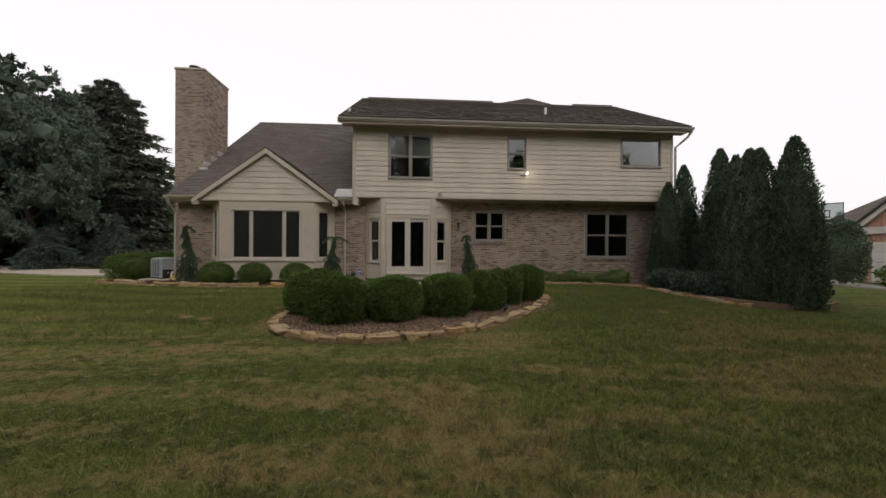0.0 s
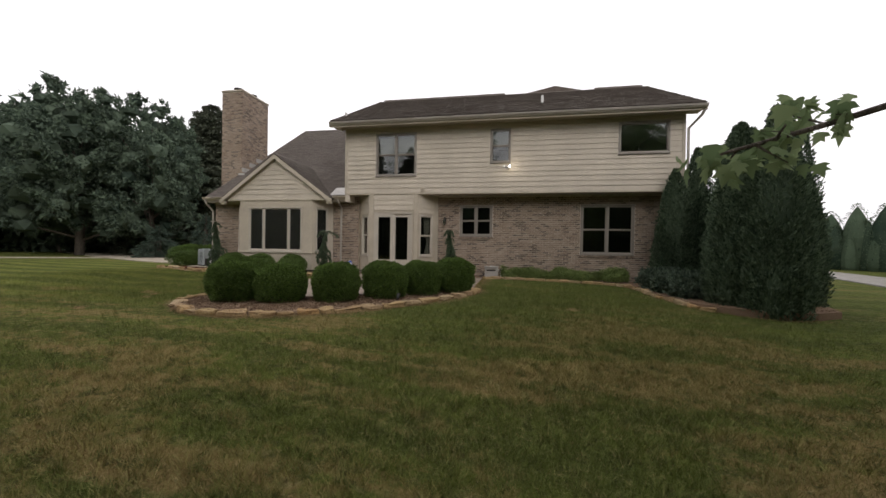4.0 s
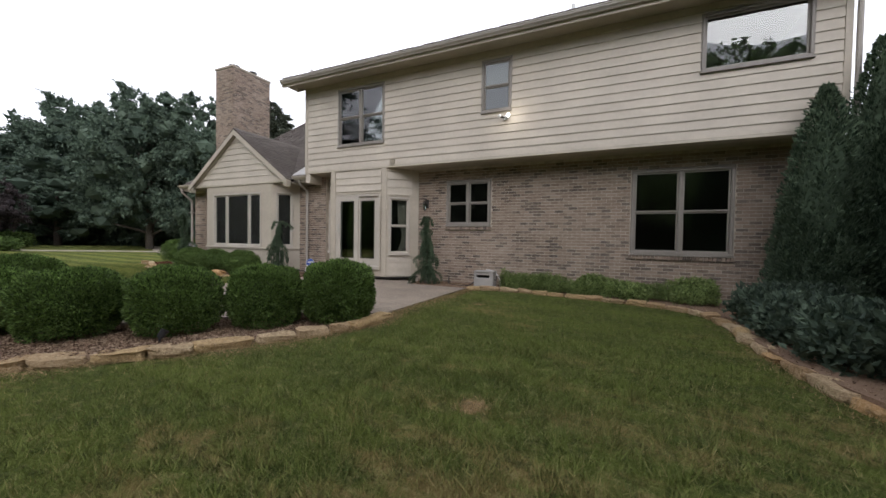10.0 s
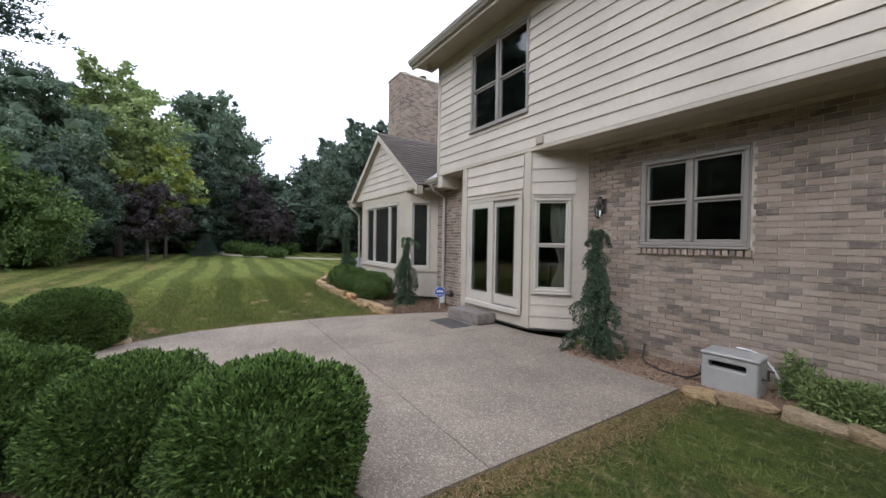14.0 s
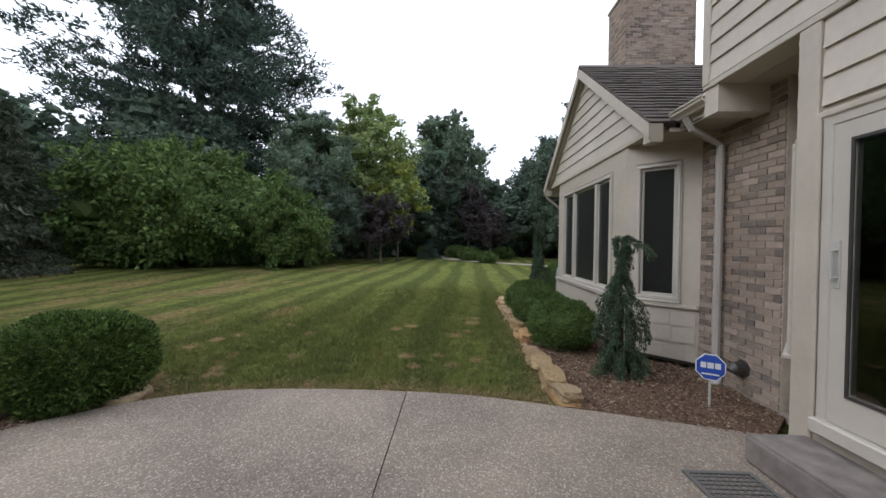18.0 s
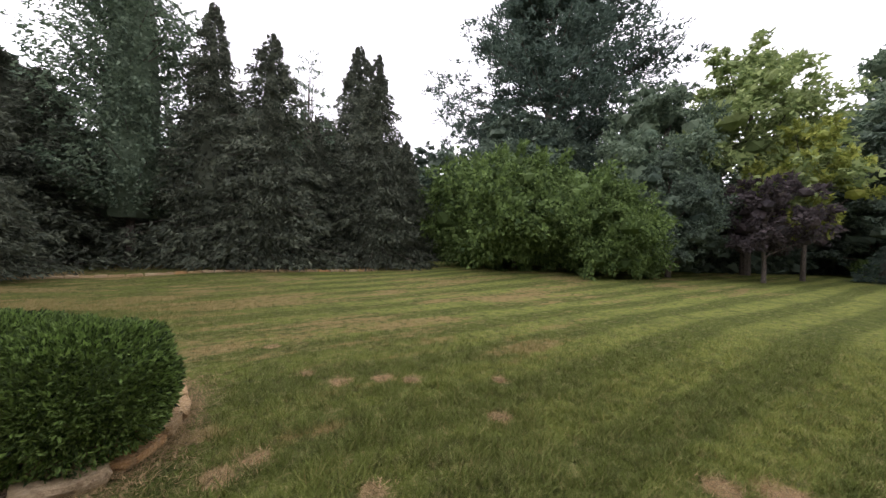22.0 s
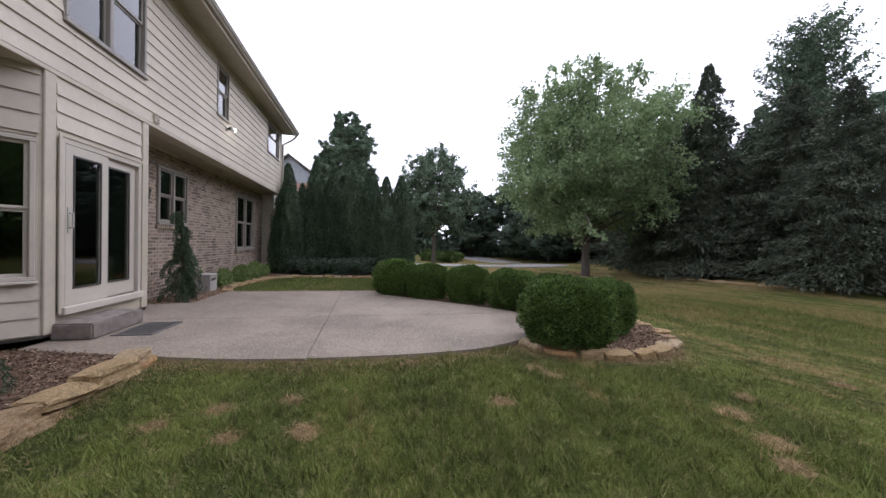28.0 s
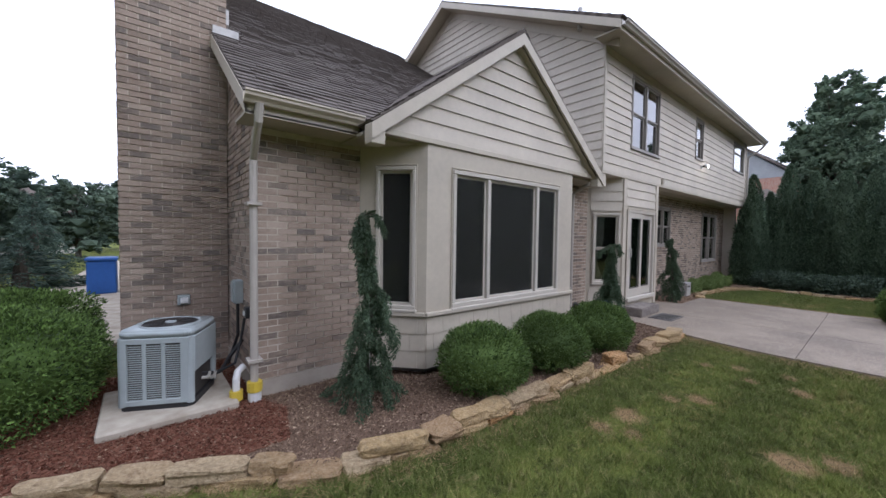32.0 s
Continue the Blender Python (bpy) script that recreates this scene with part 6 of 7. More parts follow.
for k in range(20, len(way_in), 1):
    p = way_in[k] - at0
    e = p + Vector((rg.uniform(-0.12, 0.12), rg.uniform(-0.15, 0.15), rg.uniform(-0.1, 0.1)))
    tube(bm, [p, e], [0.006, 0.002], 4)
    twigs += [p.lerp(e, u) for u in (0.35, 0.6, 0.8, 0.95, 1.0)]
part("low_branch", bm, BARK, maple)
bm = bmesh.new()
LOBE = [(0, 0), (0.3, 0.02), (0.52, 0.22), (0.3, 0.32), (0.46, 0.62), (0.2, 0.56), (0, 1.0), (-0.2, 0.56), (-0.46, 0.62), (-0.3, 0.32), (-0.52, 0.22), (-0.3, 0.02)]
for p in twigs:
    for _ in range(2):
        q = p + Vector(rg.normal(0, 0.04, 3))
        s = rg.uniform(0.06, 0.11)
        m0 = pose(q.x, q.y, q.z, rg.uniform(-150, -40), rg.uniform(-40, 40), rg.uniform(0, 360)) @ Matrix.Diagonal((s, s, s, 1))
        bm.faces.new([bm.verts.new(m0 @ Vector((x, y, 0.12 * abs(x)))) for x, y in LOBE])
part("branch_leaves", bm, MAPLE, maple)
ring = smooth_line([(12.2 + 1.3 * math.cos(a), -1.8 + 1.3 * math.sin(a)) for a in np.linspace(0, 2 * math.pi, 10)[:-1]], 5, True)
stone_row("stone_ring", [tuple(p) for p in ring] + [tuple(ring[0])], "ring of flat grey stones round the maple", 0.02, 1, 14)
ring2 = [tuple(p) for p in smooth_line([(9.5, -5.2), (5.5, -4.9), (2.6, -6.3), (-0.5, -6.6), (-4.0, -6.4), (-7, -5.6), (-10, -5.2)], 10)]
stone_row("stone_edging", ring2, "pale stone edging before the evergreens", 0.02, 1, 15, (0.3, 0.6))

ash = lobed_tree("ash_tree", "grey-green round-headed tree with a bare trunk beyond the drive", OAK, 11.2, 4.9, 2.6, 75, 60, 24000, 0.22, 0.17, core=0.3, fat=0.6)
place(ash, 28.0, 4.1)
pine = white_pine(20, 6.4, 56)
place(pine, -31.3, -12.2, None, 0, (1.8, 1.8, 1.5))

bigshrub = lobed_tree("honeysuckle_shrub", "large arching green shrub reaching down to the lawn", SHRUBLEAF, 6.3, 6.4, 0.0, 57, 64, 52000, 0.23, 0.1, 0.65, 1.0, "shrub", 0.45)
place(bigshrub, -16.9, -2.6, None, 0, (0.93, 0.93, 1.0))
again(bigshrub, -18.3, 1.0, None, 220, (0.6, 0.6, 0.72))
again(bigshrub, -17.5, -5.0, None, 120, (0.7, 0.7, 0.75))

oakA = lobed_tree("oak_tree", "large round-crowned green tree at the lawn's far edge", OAK, 13, 5.4, 1.0, 58, 60, 40000, 0.25, 0.26, core=0.6, fat=0.6)
oakB = lobed_tree("oak_tree", "large dark green tree at the lawn's far edge", DARKLEAF, 13, 5.3, 0.4, 59, 60, 40000, 0.25, 0.26, core=0.6, fat=0.6)
oakC = lobed_tree("oak_tree", "far dark green tree closing the view", DARKLEAF, 13, 5.6, 0.3, 65, 44, 12000, 0.45, 0.26, core=0.65, fat=0.6)
G = "broadleaf trees at the lawn's edge"
for ob in (oakA, oakB, oakC):
    tagged(ob, group=G)
place(oakA, -60.0, 9.5, None, 0, (1.75, 1.75, 1.85))
place(oakB, -27.3, 21.8, None, 0, (0.95, 0.95, 1.02))
place(oakC, -34, 25, None, 0, (1.0, 1.0, 1.05))
FARTREES = [(-49.2, 25.7, 1.4, 1.33, 1), (-23.5, 24.0, 0.8, 0.97, 1), (-24.0, -8.5, 1.1, 0.9, 1), (-29, -14, 1.2, 1.1, 2), (-38, 20, 0.9, 0.65, 2),
            (-37, 8.5, 1.0, 0.75, 1), (-31, 33, 1.1, 1.1, 2), (30, -9, 1.0, 0.6, 1), (36, -9, 1.1, 0.8, 2), (28, -14, 1.1, 0.9, 2), (44, -4, 1.1, 0.75, 2),
            (-39, -38, 1.5, 1.4, 2), (-30, -40, 1.5, 1.1, 2), (22, -16, 1.1, 0.9, 2), (-52, 24, 1.2, 1.1, 2), (-46, 3, 1.2, 1.0, 2), (48, 14, 1.1, 0.8, 2), (-20, -20, 1.1, 0.85, 2), (-8, -24, 1.3, 1.0, 2), (8, -24, 1.3, 1.0, 2), (-40, 34, 1.2, 1.0, 2), (-42, 28, 1.1, 0.9, 2), (-48, 17, 1.0, 0.8, 2), (40, -16, 1.2, 0.8, 2), (50, 4, 1.2, 0.7, 2), (-13, 45, 0.55, 0.42, 2), (-17, 47, 0.6, 0.5, 2), (-9.5, 60, 0.9, 0.6, 2)]
for k, (x, y, s, hz, a) in enumerate(FARTREES):
    again((oakA, oakB, oakC)[a], x, y, None, 61 * k, (s, s, hz))


def thicket(line, tall, deep, count, seed, mat, leaf=0.4):
    """Undergrowth along a line under far trees."""
    rg = np.random.default_rng(seed)
    P = np.array([(p.x, p.y) for p in smooth_line(line, 8)])
    i = rg.integers(0, len(P) - 1, count)
    t = rg.uniform(0, 1, count)[:, None]
    q = P[i] * (1 - t) + P[i + 1] * t + rg.normal(0, deep, (count, 2))
    top = np.array([tall * (0.75 + 0.5 * noise.noise(Vector((x * 0.35, y * 0.35, seed)))) for x, y in q])
    at = np.column_stack([q, ground_z(q[:, 0], q[:, 1]) + rg.uniform(0, 1, count) * top])
    v, f = leaf_tris(at, rg.normal(size=(count, 3)) + np.array([0, 0, 0.3]), rg.uniform(0.6, 1.4, count) * leaf, 0.8, rg)
    tagged(new("thicket", mesh_np("thicket", v, f, mat)), "dark leafy undergrowth below the far trees", "undergrowth", "", "stuff")


thicket([(-26, -12), (-28, -4), (-31, 1), (-39, 5), (-42, 12), (-41, 20), (-33, 27), (-28, 31)], 4.2, 0.9, 34000, 71, DARKLEAF, 0.55)
thicket([(-24, -14), (-14, -15), (-4, -16), (6, -16), (16, -15), (26, -17), (34, -15)], 5.0, 1.0, 24000, 72, CONIFER, 0.55)
thicket([(34, -15), (42, -10), (46, -2), (46, 8), (44, 14)], 3.0, 1.0, 9000, 73, DARKLEAF, 0.6)
thicket([(-28, 31), (-36, 38), (-46, 44)], 3.0, 1.0, 4000, 74, DARKLEAF)
lime = lobed_tree("lime_green_tree", "tall bright green broadleaf tree among darker trees", FRESH, 14.5, 5.2, 1.5, 60, 40, 22000, 0.27, 0.2)
place(lime, -30.5, 3.6, None, 0, (1.2, 1.2, 1.03))
again(oakA, -25.0, 0.6, None, 70, (0.8, 0.8, 0.88))
again(oakB, -22.5, 2.6, None, 160, (0.5, 0.5, 0.5))
yel = lobed_tree("yellow_tree", "yellow-green young tree before darker trees", LIME, 8.5, 2.6, 2.0, 68, 20, 7000, 0.22, 0.1)
place(yel, -28.0, 6.6)
purple = lobed_tree("purple_tree", "small dark purple-leaved tree on the lawn", PURPLE, 4.6, 2.2, 1.1, 61, 20, 6000, 0.17, 0.08)
place(purple, -30.0, 14.2)
again(purple, -38.0, 12.6, None, 80, (1.6, 1.6, 1.8))
again(purple, -24.0, 6.0, None, 180, (1.1, 1.1, 1.1))
tall = lobed_tree("columnar_tree", "tall egg-shaped dark green tree beyond the hedge", OAK, 16.5, 3.7, 1.0, 62, 110, 70000, 0.22, 0.2, core=0.75, fat=0.7)
place(tall, 43.0, 12.9, None, 0, (1.3, 1.3, 1.19))
confar = conifer("fir_tree", "tall dark fir behind the chimney", CONIFER, 13.5, 4.2, 63, 0.3, 56000, 0.34, 0.62, 0.3, 0.36, 0.35)
place(confar, -24.5, 31.0, None, 0, (1.6, 1.6, 1.08))
again(confar, -14.5, 26.5, None, 50, (0.3, 0.3, 0.35))
blue = conifer("blue_spruce", "blue-grey spruce by the drive", PINE, 3.4, 1.6, 64, 0.1, 8000, 0.17, 0.8)
again(blue, -13.2, 33.0, None, 20, (1.0, 1.0, 1.0))
again(blue, -12.6, 27.0, None, 140, (1.15, 1.15, 0.42), "low spreading blue-grey juniper by the drive")
place(blue, -18.5, 24.0)
again(blue, -20.5, 22.0, None, 50, (1.2, 1.2, 0.7))
again(blue, -30.5, 9.0, None, 90, (0.8, 0.8, 0.55))

lowb = shrub("round_bush", "low round green bush in a far bed", SHRUBLEAF, (0.9, 0.9, 0.5), 1800, 0.14, 66, 0.6, 0.2)
tagged(lowb, group="bushes in the far beds")
place(lowb, -29.0, 12.5)
for k, (x, y, s) in enumerate([(-31.5, 15.6, 1.0), (-33, 11.5, 1.1), (-26.5, 13.8, 0.8), (-34.5, 8.5, 1.0), (31, 2.0, 1.1), (33, 3.5, 1.2), (35, 0.2, 1.0), (23.4, 15.6, 1.2), (23.6, 13.6, 1.0)]):
    again(lowb, x, y, None, 40 * k, (s, s, s))
hed = arborvitae(4.5, 1.1, 67, 3500)
tagged(hed, "dark green clipped far hedge tree", group="far hedge")
place(hed, 27.0, 35.6, None, 0, (1.45, 1.45, 1.1))
for k in range(1, 12):
    again(hed, 27.0 + 0.86 * k, 35.6 - 1.06 * k, None, 33 * k, (1.45, 1.45, 1.06 + 0.07 * math.sin(k * 2.3)))
yewbig = shrub("round_evergreen", "tall rounded dark evergreen before the neighbour house", ARBOR, (0.8, 0.8, 1.5), 9000, 0.1, 69, 0.5, 0.12)
place(yewbig, 20.6, 16.4)

# ---- loose things by the house ----


def air_conditioner(m):
    ob = thing("air_conditioner", "grey outdoor air conditioner with louvred sides on a concrete pad", "air conditioner", m)
    w, d, h = 0.74, 0.74, 0.78

    def rounded(a, b, r, n=5):
        out = []
        for cx, cy, s in ((a - r, b - r, 0), (-a + r, b - r, 90), (-a + r, -b + r, 180), (a - r, -b + r, 270)):
            out += [(cx + r * math.cos(radians(s + 90 * k / n)), cy + r * math.sin(radians(s + 90 * k / n))) for k in range(n + 1)]
        return out

    part("base_pan", raised(bmesh.new(), rounded(w / 2, d / 2, 0.08), 0.0, 0.06), BLACK, ob)
    part("coil", raised(bmesh.new(), rounded(w / 2 - 0.035, d / 2 - 0.035, 0.07), 0.06, h - 0.05), DARKMETAL, ob)
    lid = soft(raised(bmesh.new(), rounded(w / 2 + 0.012, d / 2 + 0.012, 0.1), h - 0.075, h), 0.025, 3)
    cover = part("top_cover", lid, ACGREY, ob, "pale grey enamelled top cover", True)
    part("fan_well", tube(bmesh.new(), [(0, 0, h - 0.02), (0, 0, h + 0.004)], 0.29, 32), BLACK, ob)
    part("fan_rim", tube(bmesh.new(), [(0.3 * math.cos(a), 0.3 * math.sin(a), h + 0.004) for a in np.linspace(0, 2 * math.pi, 33)], 0.014, 6), ACGREY, ob)
    bm = bmesh.new()
    for k in range(8):
        rad = 0.08 + 0.028 * k
        tube(bm, [(rad * math.cos(a), rad * math.sin(a), h + 0.01) for a in np.linspace(0, 2 * math.pi, 25)], 0.003, 4)
    for k in range(6):
        a = k * 1.047
        tube(bm, [(0.05 * math.cos(a), 0.05 * math.sin(a), h + 0.012), (0.29 * math.cos(a), 0.29 * math.sin(a), h + 0.012)], 0.004, 4)
    part("fan_grille", bm, DARKMETAL, ob)
    part("fan_hub", tube(bmesh.new(), [(0, 0, h), (0, 0, h + 0.02)], 0.06, 14), ACGREY, ob)
    slot = [(-0.28 + 0.19 * c, -0.13 + 0.19 * c) for c in range(3)]
    for rot in (0, 180):
        mm = pose(0, 0, 0, 0, 0, rot)
        front = part("front_panel", soft(wall(bmesh.new(), 0.68, -0.385, -0.362, 0.05, h - 0.075, [(a + 0.34, b + 0.34, 0.1, h - 0.13) for a, b in slot]), 0.005), ACGREY, ob, "grey steel panel with three louvred strips")
        front.matrix_basis = mm @ pose(-0.34, 0, 0)
        for a, b in slot:
            bm = bmesh.new()
            for k in range(25):
                z = 0.1 + k * 0.0218
                box(bm, a, b, -0.378, -0.37, z, z + 0.009)
            part("louvre_strip", bm, ACGREY, ob).matrix_basis = mm
    mm = pose(0, 0, 0, 0, 0, 90)
    part("access_panel", soft(slab(-0.34, 0.34, -0.385, -0.365, 0.34, h - 0.075), 0.008), ACGREY, ob, "plain grey access panel").matrix_basis = mm
    part("service_valve", tube(bmesh.new(), [(0.37, -0.1, 0.2), (0.44, -0.1, 0.2), (0.46, -0.1, 0.26)], 0.018, 8), CHROME, ob)
    part("service_valve", tube(bmesh.new(), [(0.37, 0.05, 0.16), (0.45, 0.05, 0.16), (0.47, 0.05, 0.22)], 0.024, 8), CHROME, ob)
    mm = pose(0, 0, 0, 0, 0, -90)
    for k in range(9):
        part("guard_bar", slab(-0.33 + k * 0.082, -0.318 + k * 0.082, -0.38, -0.368, 0.05, h - 0.07), BLACK, ob).matrix_basis = mm
    for z in (0.2, 0.38, 0.56):
        part("guard_bar", slab(-0.34, 0.34, -0.374, -0.364, z, z + 0.01), BLACK, ob).matrix_basis = mm
    for x, y in ((-1, -1), (1, -1), (-1, 1), (1, 1)):
        part("corner_post", tube(bmesh.new(), [(x * 0.335, y * 0.335, 0.04), (x * 0.335, y * 0.335, h - 0.07)], 0.045, 12), ACGREY, ob)
    return ob


air_conditioner(pose(-9.5, 14.74, 0.2, 0, 0, -26) @ Matrix.Diagonal((0.84, 0.84, 0.98, 1)))
tagged(new("equipment_pad", done("equipment_pad", soft(slab(-10.05, -8.98, 14.16, 15.25, 0.06, 0.2), 0.012), CONCRETE)), "pale concrete pad under the air conditioner", "pad")
bx = thing("electric_box", "grey metal disconnect box on the brick wall", "electrical box", pose(WX, 15.1, 1.05, 0, 0, -90))
part("box_body", soft(slab(-0.08, 0.08, -0.1, 0.0, 0, 0.28), 0.008), ACGREY, bx)
part("box_cover", soft(slab(-0.075, 0.075, -0.115, -0.1, 0.02, 0.26), 0.006), ACGREY, bx)
part("conduit", tube(bmesh.new(), [(0, -0.05, 0.0), (0, -0.05, -0.4), (-0.05, -0.15, -0.75)], 0.018, 8), BLACK, bx)
bx = thing("electric_outlet", "white weatherproof outlet on the chimney brick", "electrical box", pose(-9.3, CY0, 0.95))
part("box_body", soft(slab(-0.07, 0.07, -0.05, 0.0, 0, 0.13), 0.008), ACGREY, bx)
part("cover", soft(slab(-0.04, 0.05, -0.075, -0.05, 0.02, 0.1), 0.008), WHITE, bx)
bx = thing("junction_box", "black wire box low on the brick corner", "electrical box", pose(WX, 14.62, 0.95, 0, 0, -90))
part("box_body", soft(slab(-0.05, 0.06, -0.07, 0.0, 0, 0.12), 0.008), BLACK, bx)
part("switch", slab(-0.02, 0.02, -0.085, -0.07, 0.03, 0.08), WHITE, bx)
tagged(new("refrigerant_pipe", done("refrigerant_pipe", tube(bmesh.new(), [(-8.84, 14.62, 0.95), (-8.88, 14.62, 0.7), (-8.95, 14.55, 0.48), (-9.1, 14.6, 0.4), (-9.25, 14.62, 0.42)], 0.014, 8), BLACK)), "thin black cable from wall box to air conditioner", "cable")
tagged(new("refrigerant_pipe", done("refrigerant_pipe", tube(bmesh.new(), [(-8.8, 14.95, 0.62), (-8.95, 14.9, 0.45), (-9.05, 14.75, 0.36), (-9.25, 14.7, 0.33)], 0.022, 8), BLACK)), "black insulated pipe from wall to air conditioner", "pipe")

reel = thing("hose_reel_box", "pale grey plastic hose reel box against the brick", "hose reel", pose(3.35, 14.08, 0.085, 0, 0, 4))
part("box_body", soft(wall(bmesh.new(), 0.5, -0.2, 0.16, 0, 0.4, [(0.07, 0.4, 0.27, 0.34)]), 0.012), BOXGREY, reel)
part("lid", soft(slab(-0.012, 0.512, -0.215, 0.17, 0.4, 0.44), 0.015), BOXGREY, reel)
part("drum", tube(bmesh.new(), [(0.03, -0.02, 0.2), (0.47, -0.02, 0.2)], 0.12, 14), BLACK, reel)
part("crank_handle", tube(bmesh.new(), [(0.5, -0.05, 0.22), (0.55, -0.05, 0.22), (0.55, -0.05, 0.32), (0.6, -0.05, 0.32)], 0.013, 8), DARKMETAL, reel)
tagged(new("garden_hose", done("garden_hose", tube(bmesh.new(), [Vector(p) + Vector((0, 0, 0.09)) for p in smooth_line([(3.36, 13.95, 0.16), (3.2, 13.95, 0.05), (2.9, 13.98, 0.03), (2.65, 14.1, 0.03), (2.5, 14.28, 0.05), (2.45, 14.42, 0.2)], 6)], 0.012, 8), BLACK, True)), "black garden hose trailing over the mulch", "hose")
tagged(new("power_cord", done("power_cord", tube(bmesh.new(), [Vector(p) for p in smooth_line([(3.55, 14.3, 0.53), (3.75, 14.32, 0.5), (3.92, 14.3, 0.3), (3.95, 14.25, 0.1)], 6)], 0.012, 8), WHITE, True)), "pale hose end beside the reel box", "hose")

sign = thing("yard_sign", "blue octagonal security sign with white marks on a stake", "sign", pose(-2.03, 13.79, 0.09, 0, 0, 62))
oct8 = [(0.12 * math.cos(radians(22.5 + 45 * k)), 0.42 + 0.125 * math.sin(radians(22.5 + 45 * k))) for k in range(8)]
part("sign_panel", prism(bmesh.new(), oct8, -0.006, 0.006), BLUE, sign)
part("sign_border", prism(bmesh.new(), [(x * 1.09, 0.42 + (z - 0.42) * 1.09) for x, z in oct8], -0.003, 0.003), WHITE, sign)
part("stake", tube(bmesh.new(), [(0, 0.012, -0.1), (0, 0.012, 0.36)], 0.011, 8), CHROME, sign)
for k, (a, b) in enumerate(((-0.08, -0.035), (-0.025, 0.025), (0.035, 0.08))):
    part("mark", slab(a, b, -0.01, -0.006, 0.41, 0.465), WHITE, sign)
part("mark", slab(-0.07, 0.07, -0.01, -0.006, 0.345, 0.36), WHITE, sign)

lightob = thing("path_light", "small black garden spotlight in the mulch", "lamp", pose(1.95, 7.6, 0.09))
part("lamp_head", tube(bmesh.new(), [(0, 0, 0.06), (0.02, 0.05, 0.14)], [0.03, 0.045], 10), BLACK, lightob)
part("stake", tube(bmesh.new(), [(0, 0, -0.08), (0, 0, 0.07)], 0.012, 6), BLACK, lightob)

# ---- drives, neighbours ----


def strip(name, line, width, z, mat, label):
    bm = bmesh.new()
    L = [Vector((p[0], p[1], 0)) for p in smooth_line(line, 8)]
    prev = None
    for i, p in enumerate(L):
        d = (L[min(i + 1, len(L) - 1)] - L[max(i - 1, 0)]).normalized()
        s = Vector((-d.y, d.x, 0)) * width / 2
        a, b = p + s, p - s
        row = [bm.verts.new((q.x, q.y, gz1(q.x, q.y) * (1 - min(max((math.hypot(q.x, q.y) - 40) / 60, 0), 1)) + z)) for q in (a, b)]
        if prev:
            bm.faces.new((prev[0], prev[1], row[1], row[0]))
        prev = row
    r = bmesh.ops.extrude_face_region(bm, geom=list(bm.faces))
    for v in r["geom"]:
        if isinstance(v, bmesh.types.BMVert):
            v.co.z -= 0.3
    bmesh.ops.recalc_face_normals(bm, faces=bm.faces)
    return whole(name, bm, mat, label, "drive", "structure")


strip("road_1", [(60, -2), (40, -3.5), (26, -5), (21, -3.5), (19.5, 4), (20.3, 12), (21.8, 18), (23.5, 26), (24, 40), (24, 70)], 3.6, 0.05, ROADMAT, "pale asphalt drive beyond the lawn")
strip("road_2", [(-60, 40), (-34, 27), (-20, 20.5), (-12.5, 18.5), (-10.5, 22), (-10, 40)], 3.2, 0.04, CONCRETE, "pale concrete drive beside the house")
strip("road_3", [(-60, 8), (-40, 10), (-30, 11.5), (-22, 20), (-14, 21)], 1.3, 0.03, CONCRETE, "pale path along the far beds")


def far_house(x, y, turn, w, d, h, roof, mat, label):
    ob = thing("neighbour_house", label, "house", pose(x, y, gz1(x, y) - 0.2, 0, 0, turn))
    part("wall", slab(-w / 2, w / 2, -d / 2, d / 2, 0, h), mat, ob)
    bm = prism(bmesh.new(), [(-d / 2 - 0.4, h - 0.1), (0, h + roof), (d / 2 + 0.4, h - 0.1), (0, h + roof - 0.25)], -w / 2 - 0.4, w / 2 + 0.4)
    part("roof", bm, ROOFFIELD, ob).matrix_basis = pose(0, 0, 0, 0, 0, 90)
    part("gable", prism(bmesh.new(), [(-d / 2, h - 0.05), (d / 2, h - 0.05), (0, h + roof - 0.3)], -w / 2, w / 2), FARGREY, ob).matrix_basis = pose(0, 0, 0, 0, 0, 90)
    for s in (-1, 1):
        for k in range(3):
            wx = -w / 2 + w * (k + 0.5) / 3
            win = part("window", soft(slab(wx - 0.5, wx + 0.5, s * d / 2 - 0.04, s * d / 2 + 0.04, h * 0.35, h * 0.72), 0.01), FARWHITE, ob)
            part("pane", slab(wx - 0.42, wx + 0.42, s * d / 2 - 0.05, s * d / 2 + 0.05, h * 0.38, h * 0.69), PANEDARK, win)
        for k in range(2):
            wy = -d / 2 + d * (k + 0.5) / 2
            win = part("window", soft(slab(s * w / 2 - 0.04, s * w / 2 + 0.04, wy - 0.5, wy + 0.5, h * 0.35, h * 0.72), 0.01), FARWHITE, ob)
            part("pane", slab(s * w / 2 - 0.05, s * w / 2 + 0.05, wy - 0.42, wy + 0.42, h * 0.38, h * 0.69), PANEDARK, win)
    return ob



